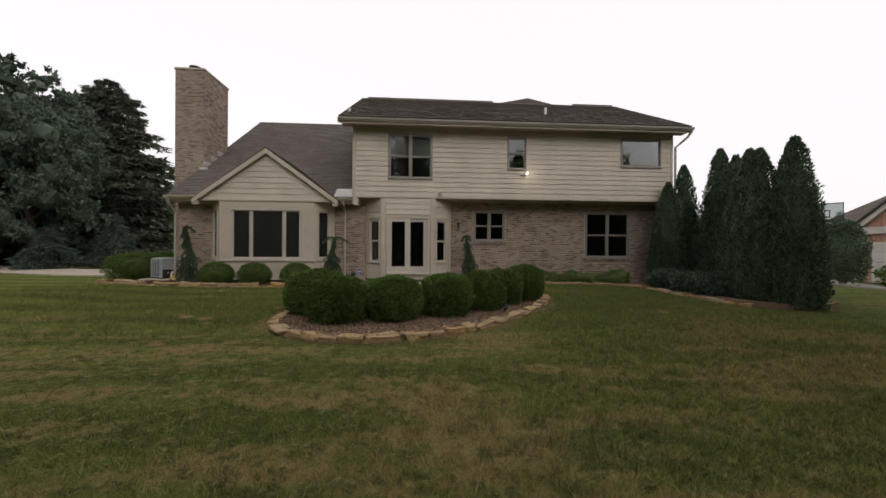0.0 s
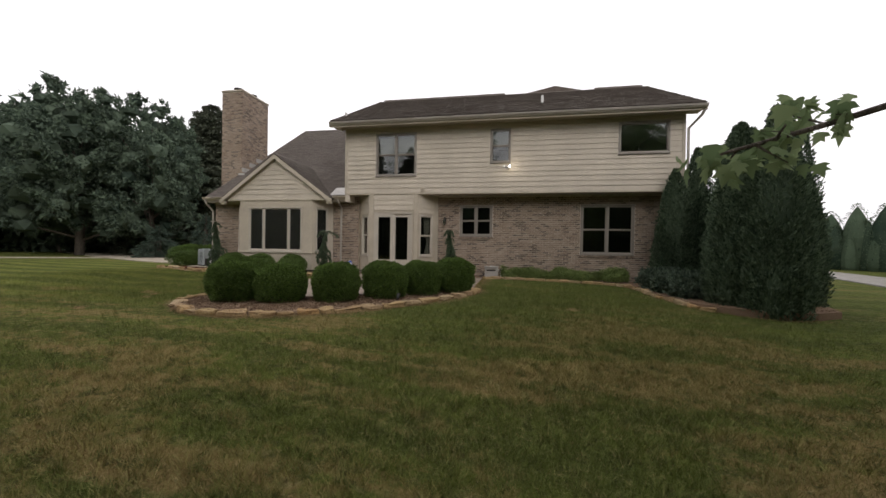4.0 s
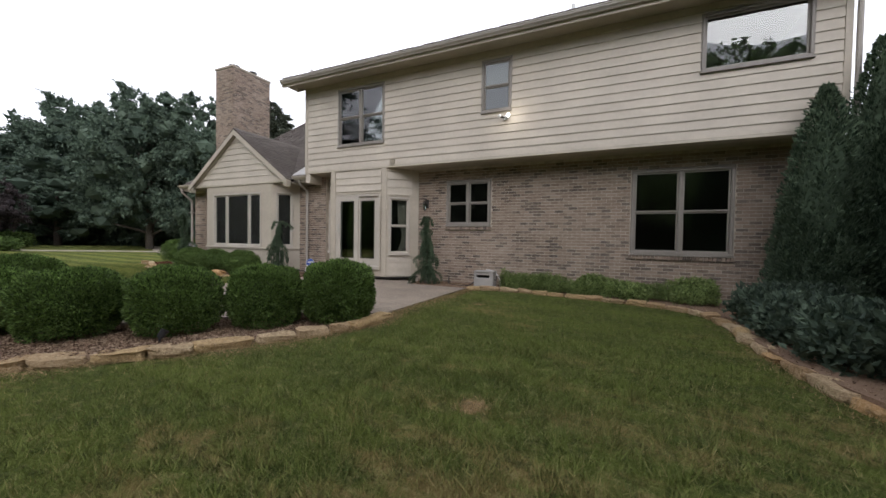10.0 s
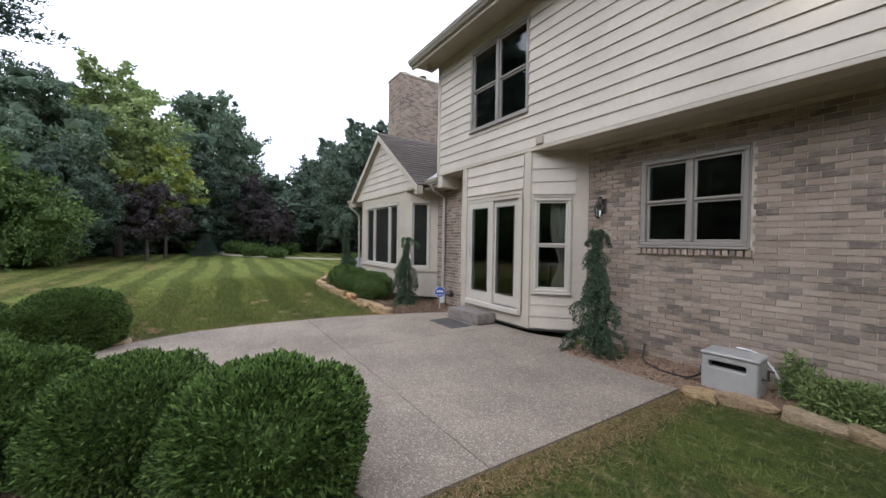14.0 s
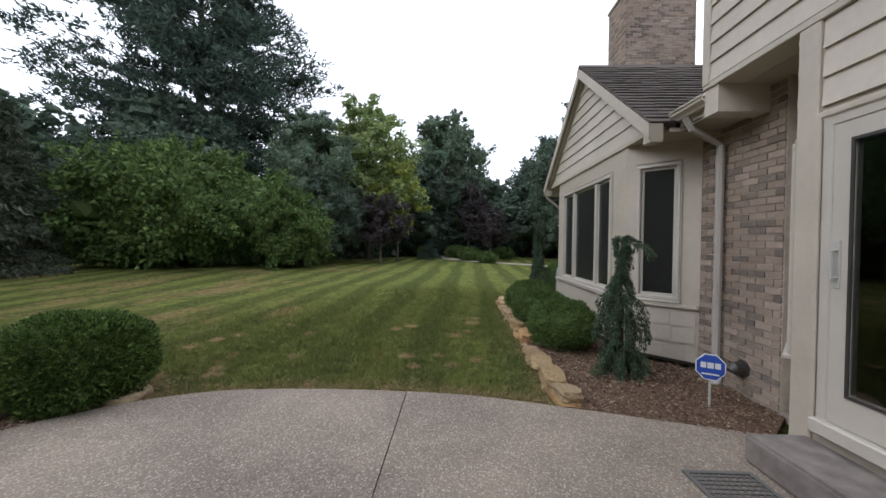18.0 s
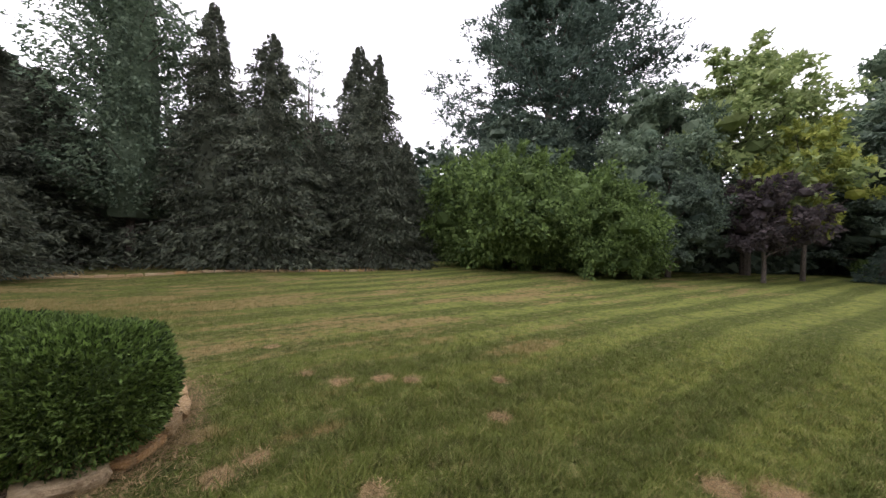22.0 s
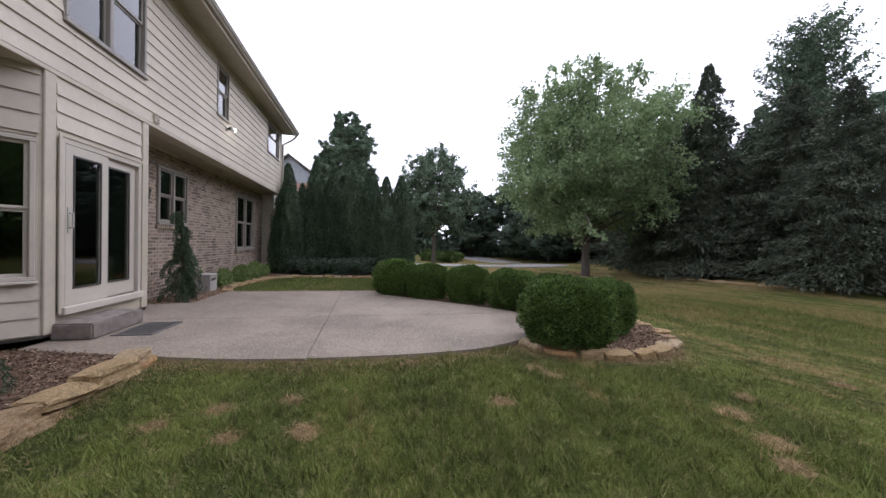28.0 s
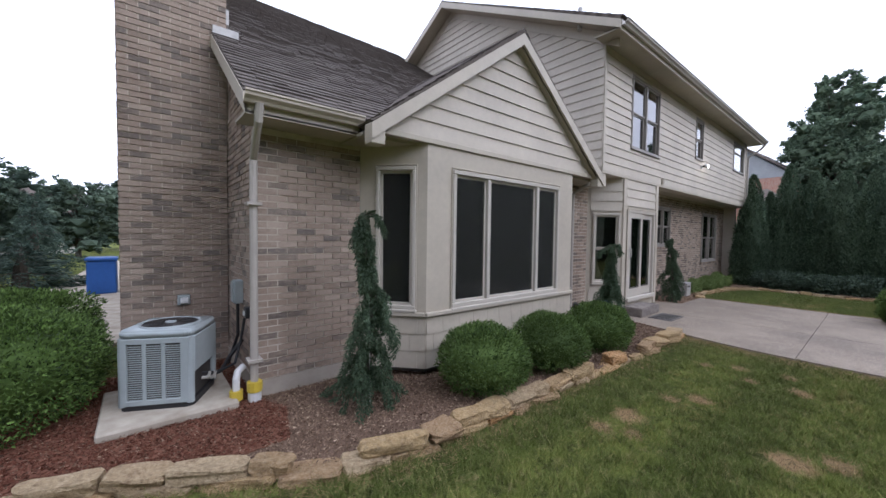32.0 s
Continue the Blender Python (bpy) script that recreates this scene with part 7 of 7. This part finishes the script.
def hip(x0, x1, y0, y1, z, rise, run):
    """A hipped roof over a rectangle, with an eave edge of its own thickness."""
    bm = bmesh.new()
    low = [bm.verts.new(p) for p in ((x0, y0, z - 0.18), (x1, y0, z - 0.18), (x1, y1, z - 0.18), (x0, y1, z - 0.18))]
    eave = [bm.verts.new((v.co.x, v.co.y, z)) for v in low]
    top = [bm.verts.new((x0 + run, (y0 + y1) / 2, z + rise)), bm.verts.new((x1 - run, (y0 + y1) / 2, z + rise))]
    bm.faces.new(low[::-1])
    for k in range(4):
        bm.faces.new((low[k], low[(k + 1) % 4], eave[(k + 1) % 4], eave[k]))
    bm.faces.new((eave[0], eave[1], top[1], top[0]))
    bm.faces.new((eave[1], eave[2], top[1]))
    bm.faces.new((eave[2], eave[3], top[0], top[1]))
    bm.faces.new((eave[3], eave[0], top[0]))
    return bm


pink = thing("neighbour_house", "pinkish brick neighbour house with a brown hipped roof and cream cornice", "house", pose(26.8, 22.4, gz1(26.8, 22.4) - 0.1, 0, 0, -95))
part("wall", slab(0, 9, 0, 8, 0, 3.0), FARBRICK, pink)
part("cornice", soft(slab(-0.3, 9.3, -0.3, 8.3, 2.72, 3.12), 0.05), FARWHITE, pink, "cream painted cornice")
part("roof", hip(-0.5, 9.5, -0.5, 8.5, 3.3, 3.2, 3.6), ROOFFIELD, pink)
part("gable", prism(bmesh.new(), [(3.4, 0.0), (8.6, 0.0), (8.6, 3.1), (6.0, 5.3), (3.4, 3.1)], -1.15, 2.5), FARBRICK, pink)
for s, x0, x1 in ((1, 3.2, 6.0), (-1, 8.8, 6.0)):
    part("rake_board", prism(bmesh.new(), [(x0, 3.0), (x1, 5.25), (x1, 5.5), (x0 - 0.3 * s, 3.1)], -1.3, -1.1), FARWHITE, pink, "cream painted rake board")
    part("gable_roof", prism(bmesh.new(), [(x0 - 0.3 * s, 3.12), (x1, 5.5), (x1, 5.62), (x0 - 0.4 * s, 3.16)], -1.4, 3.0), ROOFFIELD, pink)
part("wing_cornice", soft(slab(3.1, 8.9, -1.3, -1.12, 2.7, 3.08), 0.03), FARWHITE, pink, "cream painted cornice")
wide_door = part("garage_door", soft(slab(3.8, 8.2, -1.22, -1.1, 0.02, 2.25), 0.01), FARWHITE, pink, "cream panelled garage door")
for k in range(4):
    part("panel", soft(slab(3.9, 8.1, -1.245, -1.22, 0.08 + 0.54 * k, 0.56 + 0.54 * k), 0.02), FARWHITE, wide_door)
garage = part("garage_door", soft(slab(0.9, 3.1, -0.06, 0.05, 0.02, 2.25), 0.01), FARWHITE, pink, "cream panelled garage door")
for k in range(4):
    part("panel", soft(slab(1.0, 3.0, -0.085, -0.06, 0.08 + 0.54 * k, 0.56 + 0.54 * k), 0.02), FARWHITE, garage)
far_house(43.0, 19.2, -6, 7.0, 8, 8.6, 3.4, FARBRICK, "tall red brick neighbour house with a pale gable")
far_house(-55, 52, 20, 15, 10, 5.0, 3.2, FARWHITE, "pale neighbour house beyond the trees")
far_house(-27, 47, -10, 14, 10, 5.0, 3.0, FARWHITE, "white-sided neighbour house far beyond the drive")
far_house(-42.0, 41.5, -40, 12, 9, 3.6, 2.6, FARBRICK, "red brick neighbour house behind the far trees")
far_house(-18.5, 56, 5, 9, 8, 3.4, 2.4, FARWHITE, "pale neighbour house far across the street")
hoop = thing("basketball_hoop", "tall basketball hoop with a clear framed backboard by the drive", "basketball hoop", pose(22.7, 19.0, gz1(22.7, 19.0), 0, 0, -52) @ Matrix.Diagonal((0.85, 0.85, 0.95, 1)))
part("pole", tube(bmesh.new(), [(0, 1.0, -0.2), (0, 0.9, 2.9), (0, 0.15, 4.0)], 0.06, 8), BLACK, hoop)
part("backboard_frame", wall(bmesh.new(), 1.8, -0.04, 0.04, 3.5, 4.6, [(0.05, 1.75, 3.55, 4.55)]), BLACK, hoop).location.x = -0.9
glass = part("backboard", slab(-0.85, 0.85, -0.01, 0.01, 3.55, 4.55), GLASS, hoop)
glass.visible_shadow = False
part("target_frame", wall(bmesh.new(), 0.6, -0.03, -0.012, 3.75, 4.2, [(0.05, 0.55, 3.8, 4.15)]), BLACK, hoop).location.x = -0.3
part("rim", tube(bmesh.new(), [(0.23 * math.cos(q), -0.3 + 0.23 * math.sin(q), 3.65) for q in np.linspace(0, 2 * math.pi, 17)], 0.02, 6), DARKMETAL, hoop)
part("bracket", slab(-0.08, 0.08, -0.1, 0.0, 3.55, 3.7), DARKMETAL, hoop)
bin_ob = thing("waste_bin", "blue plastic wheeled waste bin on the drive", "bin", pose(-10.6, 24.6, gz1(-10.6, 24.6) + 0.03))
part("body", soft(raised(bmesh.new(), [(-0.32, -0.35), (0.32, -0.35), (0.32, 0.35), (-0.32, 0.35)], 0.0, 0.95), 0.03), BINBLUE, bin_ob)
part("lid", soft(slab(-0.35, 0.35, -0.4, 0.38, 0.95, 1.05), 0.03), BINBLUE, bin_ob)

# ---- bricks, shingles, grass ----


def unit_brick():
    bm = slab(0, 1, 0, 1, 0, 1)
    bmesh.ops.recalc_face_normals(bm, faces=bm.faces)
    return done("brick", bm, BRICK)


BRICK_MESH = unit_brick()
COURSE, BL = 0.0724, 0.21
CUBE = np.array([(x, y, z) for x in (0, 1) for y in (0, 1) for z in (0, 1)], float)
CUBE_F = np.array([(0, 1, 3, 2), (4, 6, 7, 5), (0, 4, 5, 1), (2, 3, 7, 6), (0, 2, 6, 4), (1, 5, 7, 3)])


def lay_bricks(parent, m, length, z0, z1, holes, singles, seed, ends=None, z_lo=0.0):
    """Running-bond bricks on a wall along x that faces -y. singles(x, z): whether a whole brick is a piece of its own."""
    rg = np.random.default_rng(seed)
    rows, count = [], 0
    k, z = 0, z0
    while z + COURSE <= z1 + 1e-6:
        lo, hi = (0.0, length) if ends is None else ends(z + COURSE)
        x = lo - (BL / 2 if k % 2 else 0.0)
        while x < hi:
            spans = [(max(x, lo), min(x + BL, hi))]
            for a, b, c, d in holes:
                if c < z + COURSE * 0.6 and d > z + COURSE * 0.4:
                    nxt = []
                    for p, q in spans:
                        if b <= p or a >= q:
                            nxt.append((p, q))
                        else:
                            nxt += [(p, a), (b, q)]
                    spans = nxt
            for p, q in spans:
                if q - p < 0.03:
                    continue
                dy = rg.uniform(-0.007, -0.001)
                if q - p > BL - 1e-4 and count < 300 and singles(p, z):
                    piece("brick", BRICK_MESH, parent, m @ pose(p + 0.006, dy, z + 0.0065) @ Matrix.Diagonal((BL - 0.012, 0.05, COURSE - 0.013, 1)))
                    count += 1
                else:
                    rows.append((p + 0.006, dy, z + 0.0065, q - p - 0.012, 0.05, COURSE - 0.013))
            x += BL
        z += COURSE
        k += 1
    R = np.array(rows)
    v = (R[:, None, :3] + CUBE[None] * R[:, None, 3:]).reshape(-1, 3)
    f = (np.arange(len(R))[:, None, None] * 8 + CUBE_F[None]).reshape(-1, 4)
    ob = new("brickwork", mesh_np("brickwork", v, f, BRICK))
    ob.parent = parent
    ob.matrix_basis = m
    return tagged(ob, kind="stuff")


lay_bricks(brick_main, pose(0, -0.0, 0), EX - 1.42, 0.1, 3.27, shift([(a - 0.03, b + 0.03, c - 0.11, d + 0.03) for a, b, c, d in LOWER], 1.42), lambda x, z: 0.3 < x < 2.9 and z < 2.2, 1)
lay_bricks(brick_west, pose(WX, WY, 0), BX0 - 0.59 - WX, 0.3, 3.05, [], lambda x, z: z < 2.9, 2)
lay_bricks(brick_mid, pose(BX1 + 0.59, WY, 0), DX0 - 0.67 - BX1 - 0.59, 0.14, 3.27, [], lambda x, z: z < 2.9, 3)
brick_side = part("brick_wall", slab(0, 1.6, 0.008, 0.02, 0.3, 3.0), MORTAR, house)
brick_side.matrix_basis = pose(WX, WY + 1.6, 0, 0, 0, -90)
lay_bricks(brick_side, pose(-13.3, 0, 0), 14.9, 0.3, 8.2, [(0, 11.35, 0, 9)], lambda x, z: x > 13.4 and z < 2.2, 4, lambda z: (0, 14.9) if z < 3.05 else (7.45 * (z - 3.05) / 5.25, 14.9 - 7.45 * (z - 3.05) / 5.25))
lay_bricks(chimney, pose(CX0, CY0, 0), CX1 - CX0, 0.0, CZ, [], lambda x, z: z < 3.0, 5)
lay_bricks(chimney, pose(CX1, CY0, 0, 0, 0, 90), CY1 - CY0, 3.0, CZ, [], lambda x, z: False, 6)
lay_bricks(chimney, pose(CX0, CY1, 0, 0, 0, -90), CY1 - CY0, 0.0, CZ, [], lambda x, z: False, 7)
lay_bricks(chimney, pose(CX1, CY1, 0, 0, 0, 180), CX1 - CX0, 4.0, CZ, [], lambda x, z: False, 8)
WEDGE = CUBE.copy()
WEDGE[(WEDGE[:, 2] > 0.5) & (WEDGE[:, 1] > 0.5), 2] = 0.15
bm = bmesh.new()
tv = [bm.verts.new(p) for p in WEDGE]
for q in CUBE_F:
    bm.faces.new([tv[k] for k in q])
TAB = done("shingle", bm, SHINGLE)


def lay_shingles(parent, w, d, ok, singles, seed):
    """Rows of wedge-shaped shingle tabs on the upper face of a sheet whose own x runs along the eave and y up the slope."""
    rg = np.random.default_rng(seed)
    rows, count, k = [], 0, 0
    y = -0.02
    while y < d - 0.05:
        x = -0.16 * (k % 2)
        while x < w:
            l = rg.uniform(0.16, 0.34)
            a, b = max(x, 0), min(x + l, w)
            if b - a > 0.04 and ok((a + b) / 2, y + 0.07):
                t = rg.uniform(0.014, 0.026)
                if count < 300 and singles((a + b) / 2, y):
                    piece("shingle", TAB, parent, pose(a + 0.003, y, 0.001) @ Matrix.Diagonal((b - a - 0.006, 0.15, t, 1)))
                    count += 1
                else:
                    rows.append((a + 0.003, y, 0.001, b - a - 0.006, 0.15, t))
            x += l
        y += 0.14
        k += 1
    R = np.array(rows)
    if not len(R):
        return
    v = R[:, None, :3] + WEDGE[None] * R[:, None, 3:]
    f = (np.arange(len(R))[:, None, None] * 8 + CUBE_F[None]).reshape(-1, 4)
    ob = new("shingles", mesh_np("shingles", v.reshape(-1, 3), f, SHINGLE))
    ob.parent = parent
    tagged(ob, kind="stuff")


lay_shingles(roof_main, RE - RW, math.hypot(GY - EAVE, GZ - 6.05), lambda x, y: True, lambda x, y: False, 1)
lay_shingles(roof_low, LOWX - LX, math.hypot(7.85, 5.35), lambda x, y: True, lambda x, y: x < 2.2 and y < 2.4, 2)
for k, ob in enumerate(bay_roofs):
    vs = [v.co for v in ob.data.vertices if v.co.z > -0.01]
    poly = [(v.co.x, v.co.y) for v in ob.data.vertices][4:]
    wx = max(v.x for v in vs)
    wy = max(v.y for v in vs)
    lay_shingles(ob, wx, wy, lambda x, y, poly=poly: bool(inside(np.array(x), np.array(y), poly)), lambda x, y: True, 3 + k)

# grass blades on the lawn near the walk; the rest of the lawn is the ground's own surface
rg = np.random.default_rng(123)
SOLID = [PATIO_ALL, CRESCENT, WEST_BED, EAST_BED]
LINE = smooth_line([(-1.5, 1.5), (2, 1.6), (4.5, 3), (5.4, 5), (5.6, 7.4), (5.6, 10.5)], 10)
LINE2 = smooth_line([(-2.6, 10.8), (-4, 8.5), (-5.5, 9.5), (-7.5, 11.2), (-8.8, 11.4)], 10)
blades = []
for line, count, spread in ((LINE, 380000, 1.9), (LINE2, 270000, 1.6)):
    P = np.array([(p.x, p.y) for p in line])
    i = rg.integers(0, len(P) - 1, count)
    t = rg.uniform(0, 1, count)[:, None]
    blades.append(P[i] * (1 - t) + P[i + 1] * t + rg.normal(0, spread, (count, 2)))
B = np.concatenate(blades)
ok = np.ones(len(B), bool)
for poly in SOLID:
    ok &= ~inside(B[:, 0], B[:, 1], poly)
ok &= B[:, 1] < 13.7
for x, y, r in BARE:
    ok &= np.hypot(B[:, 0] - x, B[:, 1] - y) > r * rg.uniform(0.5, 1.2, len(B))
for ex, ey in CRES_OUT:
    ok &= np.hypot(B[:, 0] - ex, B[:, 1] - ey) > rg.uniform(0.12, 0.42, len(B))
B = B[ok]
n = len(B)
bz = ground_z(B[:, 0], B[:, 1])
tuft = np.array([noise.noise(Vector((x * 5.0, y * 5.0, 1.0))) for x, y in B])
h = rg.uniform(0.03, 0.075, n) * (1 + 0.75 * np.clip(tuft * 1.6, -0.6, 0.9))
a = rg.uniform(0, 2 * np.pi, n)
lean = rg.normal(0, 0.6, (n, 2)) * h[:, None]
root = np.column_stack([B, bz - 0.004])
side = np.column_stack([np.cos(a), np.sin(a), 0 * a]) * rg.uniform(0.002, 0.0042, n)[:, None]
tip = root + np.column_stack([lean, h])
v = np.stack([root - side, root + side, tip], 1).reshape(-1, 3)
tagged(new("grass", mesh_np("grass", v, np.arange(3 * n).reshape(n, 3), GRASS)), "short mown grass blades, green and dry straw", "grass", "", "stuff")


# dry straw along stones and paving
rg = np.random.default_rng(124)
straw = []
for line, count, sgn in ((CRES_OUT, 42000, 1), (WEST_EDGE, 16000, 1), (EAST_EDGE, 12000, -1), ([(3.38, 10.0), (3.4, 13.5)], 9000, 0), ([(-1.95, 12.4), (-2.2, 11.5), (-2.28, 10.5), (-2.26, 9.6), (-2.1, 8.8), (-1.9, 8.3)], 12000, 0)):
    P = np.array(line)
    seg = np.hypot(*(P[1:] - P[:-1]).T)
    i = rg.choice(len(P) - 1, count, p=seg / seg.sum())
    t = rg.uniform(0, 1, count)[:, None]
    q = P[i] * (1 - t) + P[i + 1] * t
    wide = np.array([0.2 + 0.28 * noise.noise(Vector((x * 1.3, y * 1.3, 2.0))) for x, y in q])
    straw.append(q + unit(rg.normal(size=(count, 2))) * (0.06 + np.abs(rg.normal(0, 1, count)) * np.maximum(wide, 0.05) * 0.8)[:, None])
for x, y, r in BARE:
    straw.append(np.array([x, y]) + rg.normal(0, r * 0.5, (220, 2)))
B = np.concatenate(straw)
ok = np.ones(len(B), bool)
for poly in SOLID:
    ok &= ~inside(B[:, 0], B[:, 1], poly)
B = B[ok]
n = len(B)
root = np.column_stack([B, ground_z(B[:, 0], B[:, 1]) + rg.uniform(0.0, 0.02, n)])
a = rg.uniform(0, 2 * np.pi, n)
ln = rg.uniform(0.03, 0.08, n)
side = np.column_stack([-np.sin(a), np.cos(a), 0 * a]) * rg.uniform(0.002, 0.004, n)[:, None]
tip = root + np.column_stack([np.cos(a) * ln, np.sin(a) * ln, rg.uniform(0.0, 0.03, n)])
v = np.stack([root - side, root + side, tip], 1).reshape(-1, 3)
tagged(new("dry_grass", mesh_np("dry_grass", v, np.arange(3 * n).reshape(n, 3), STRAW)), "dead straw-coloured grass along stones and paving", "grass", "", "stuff")
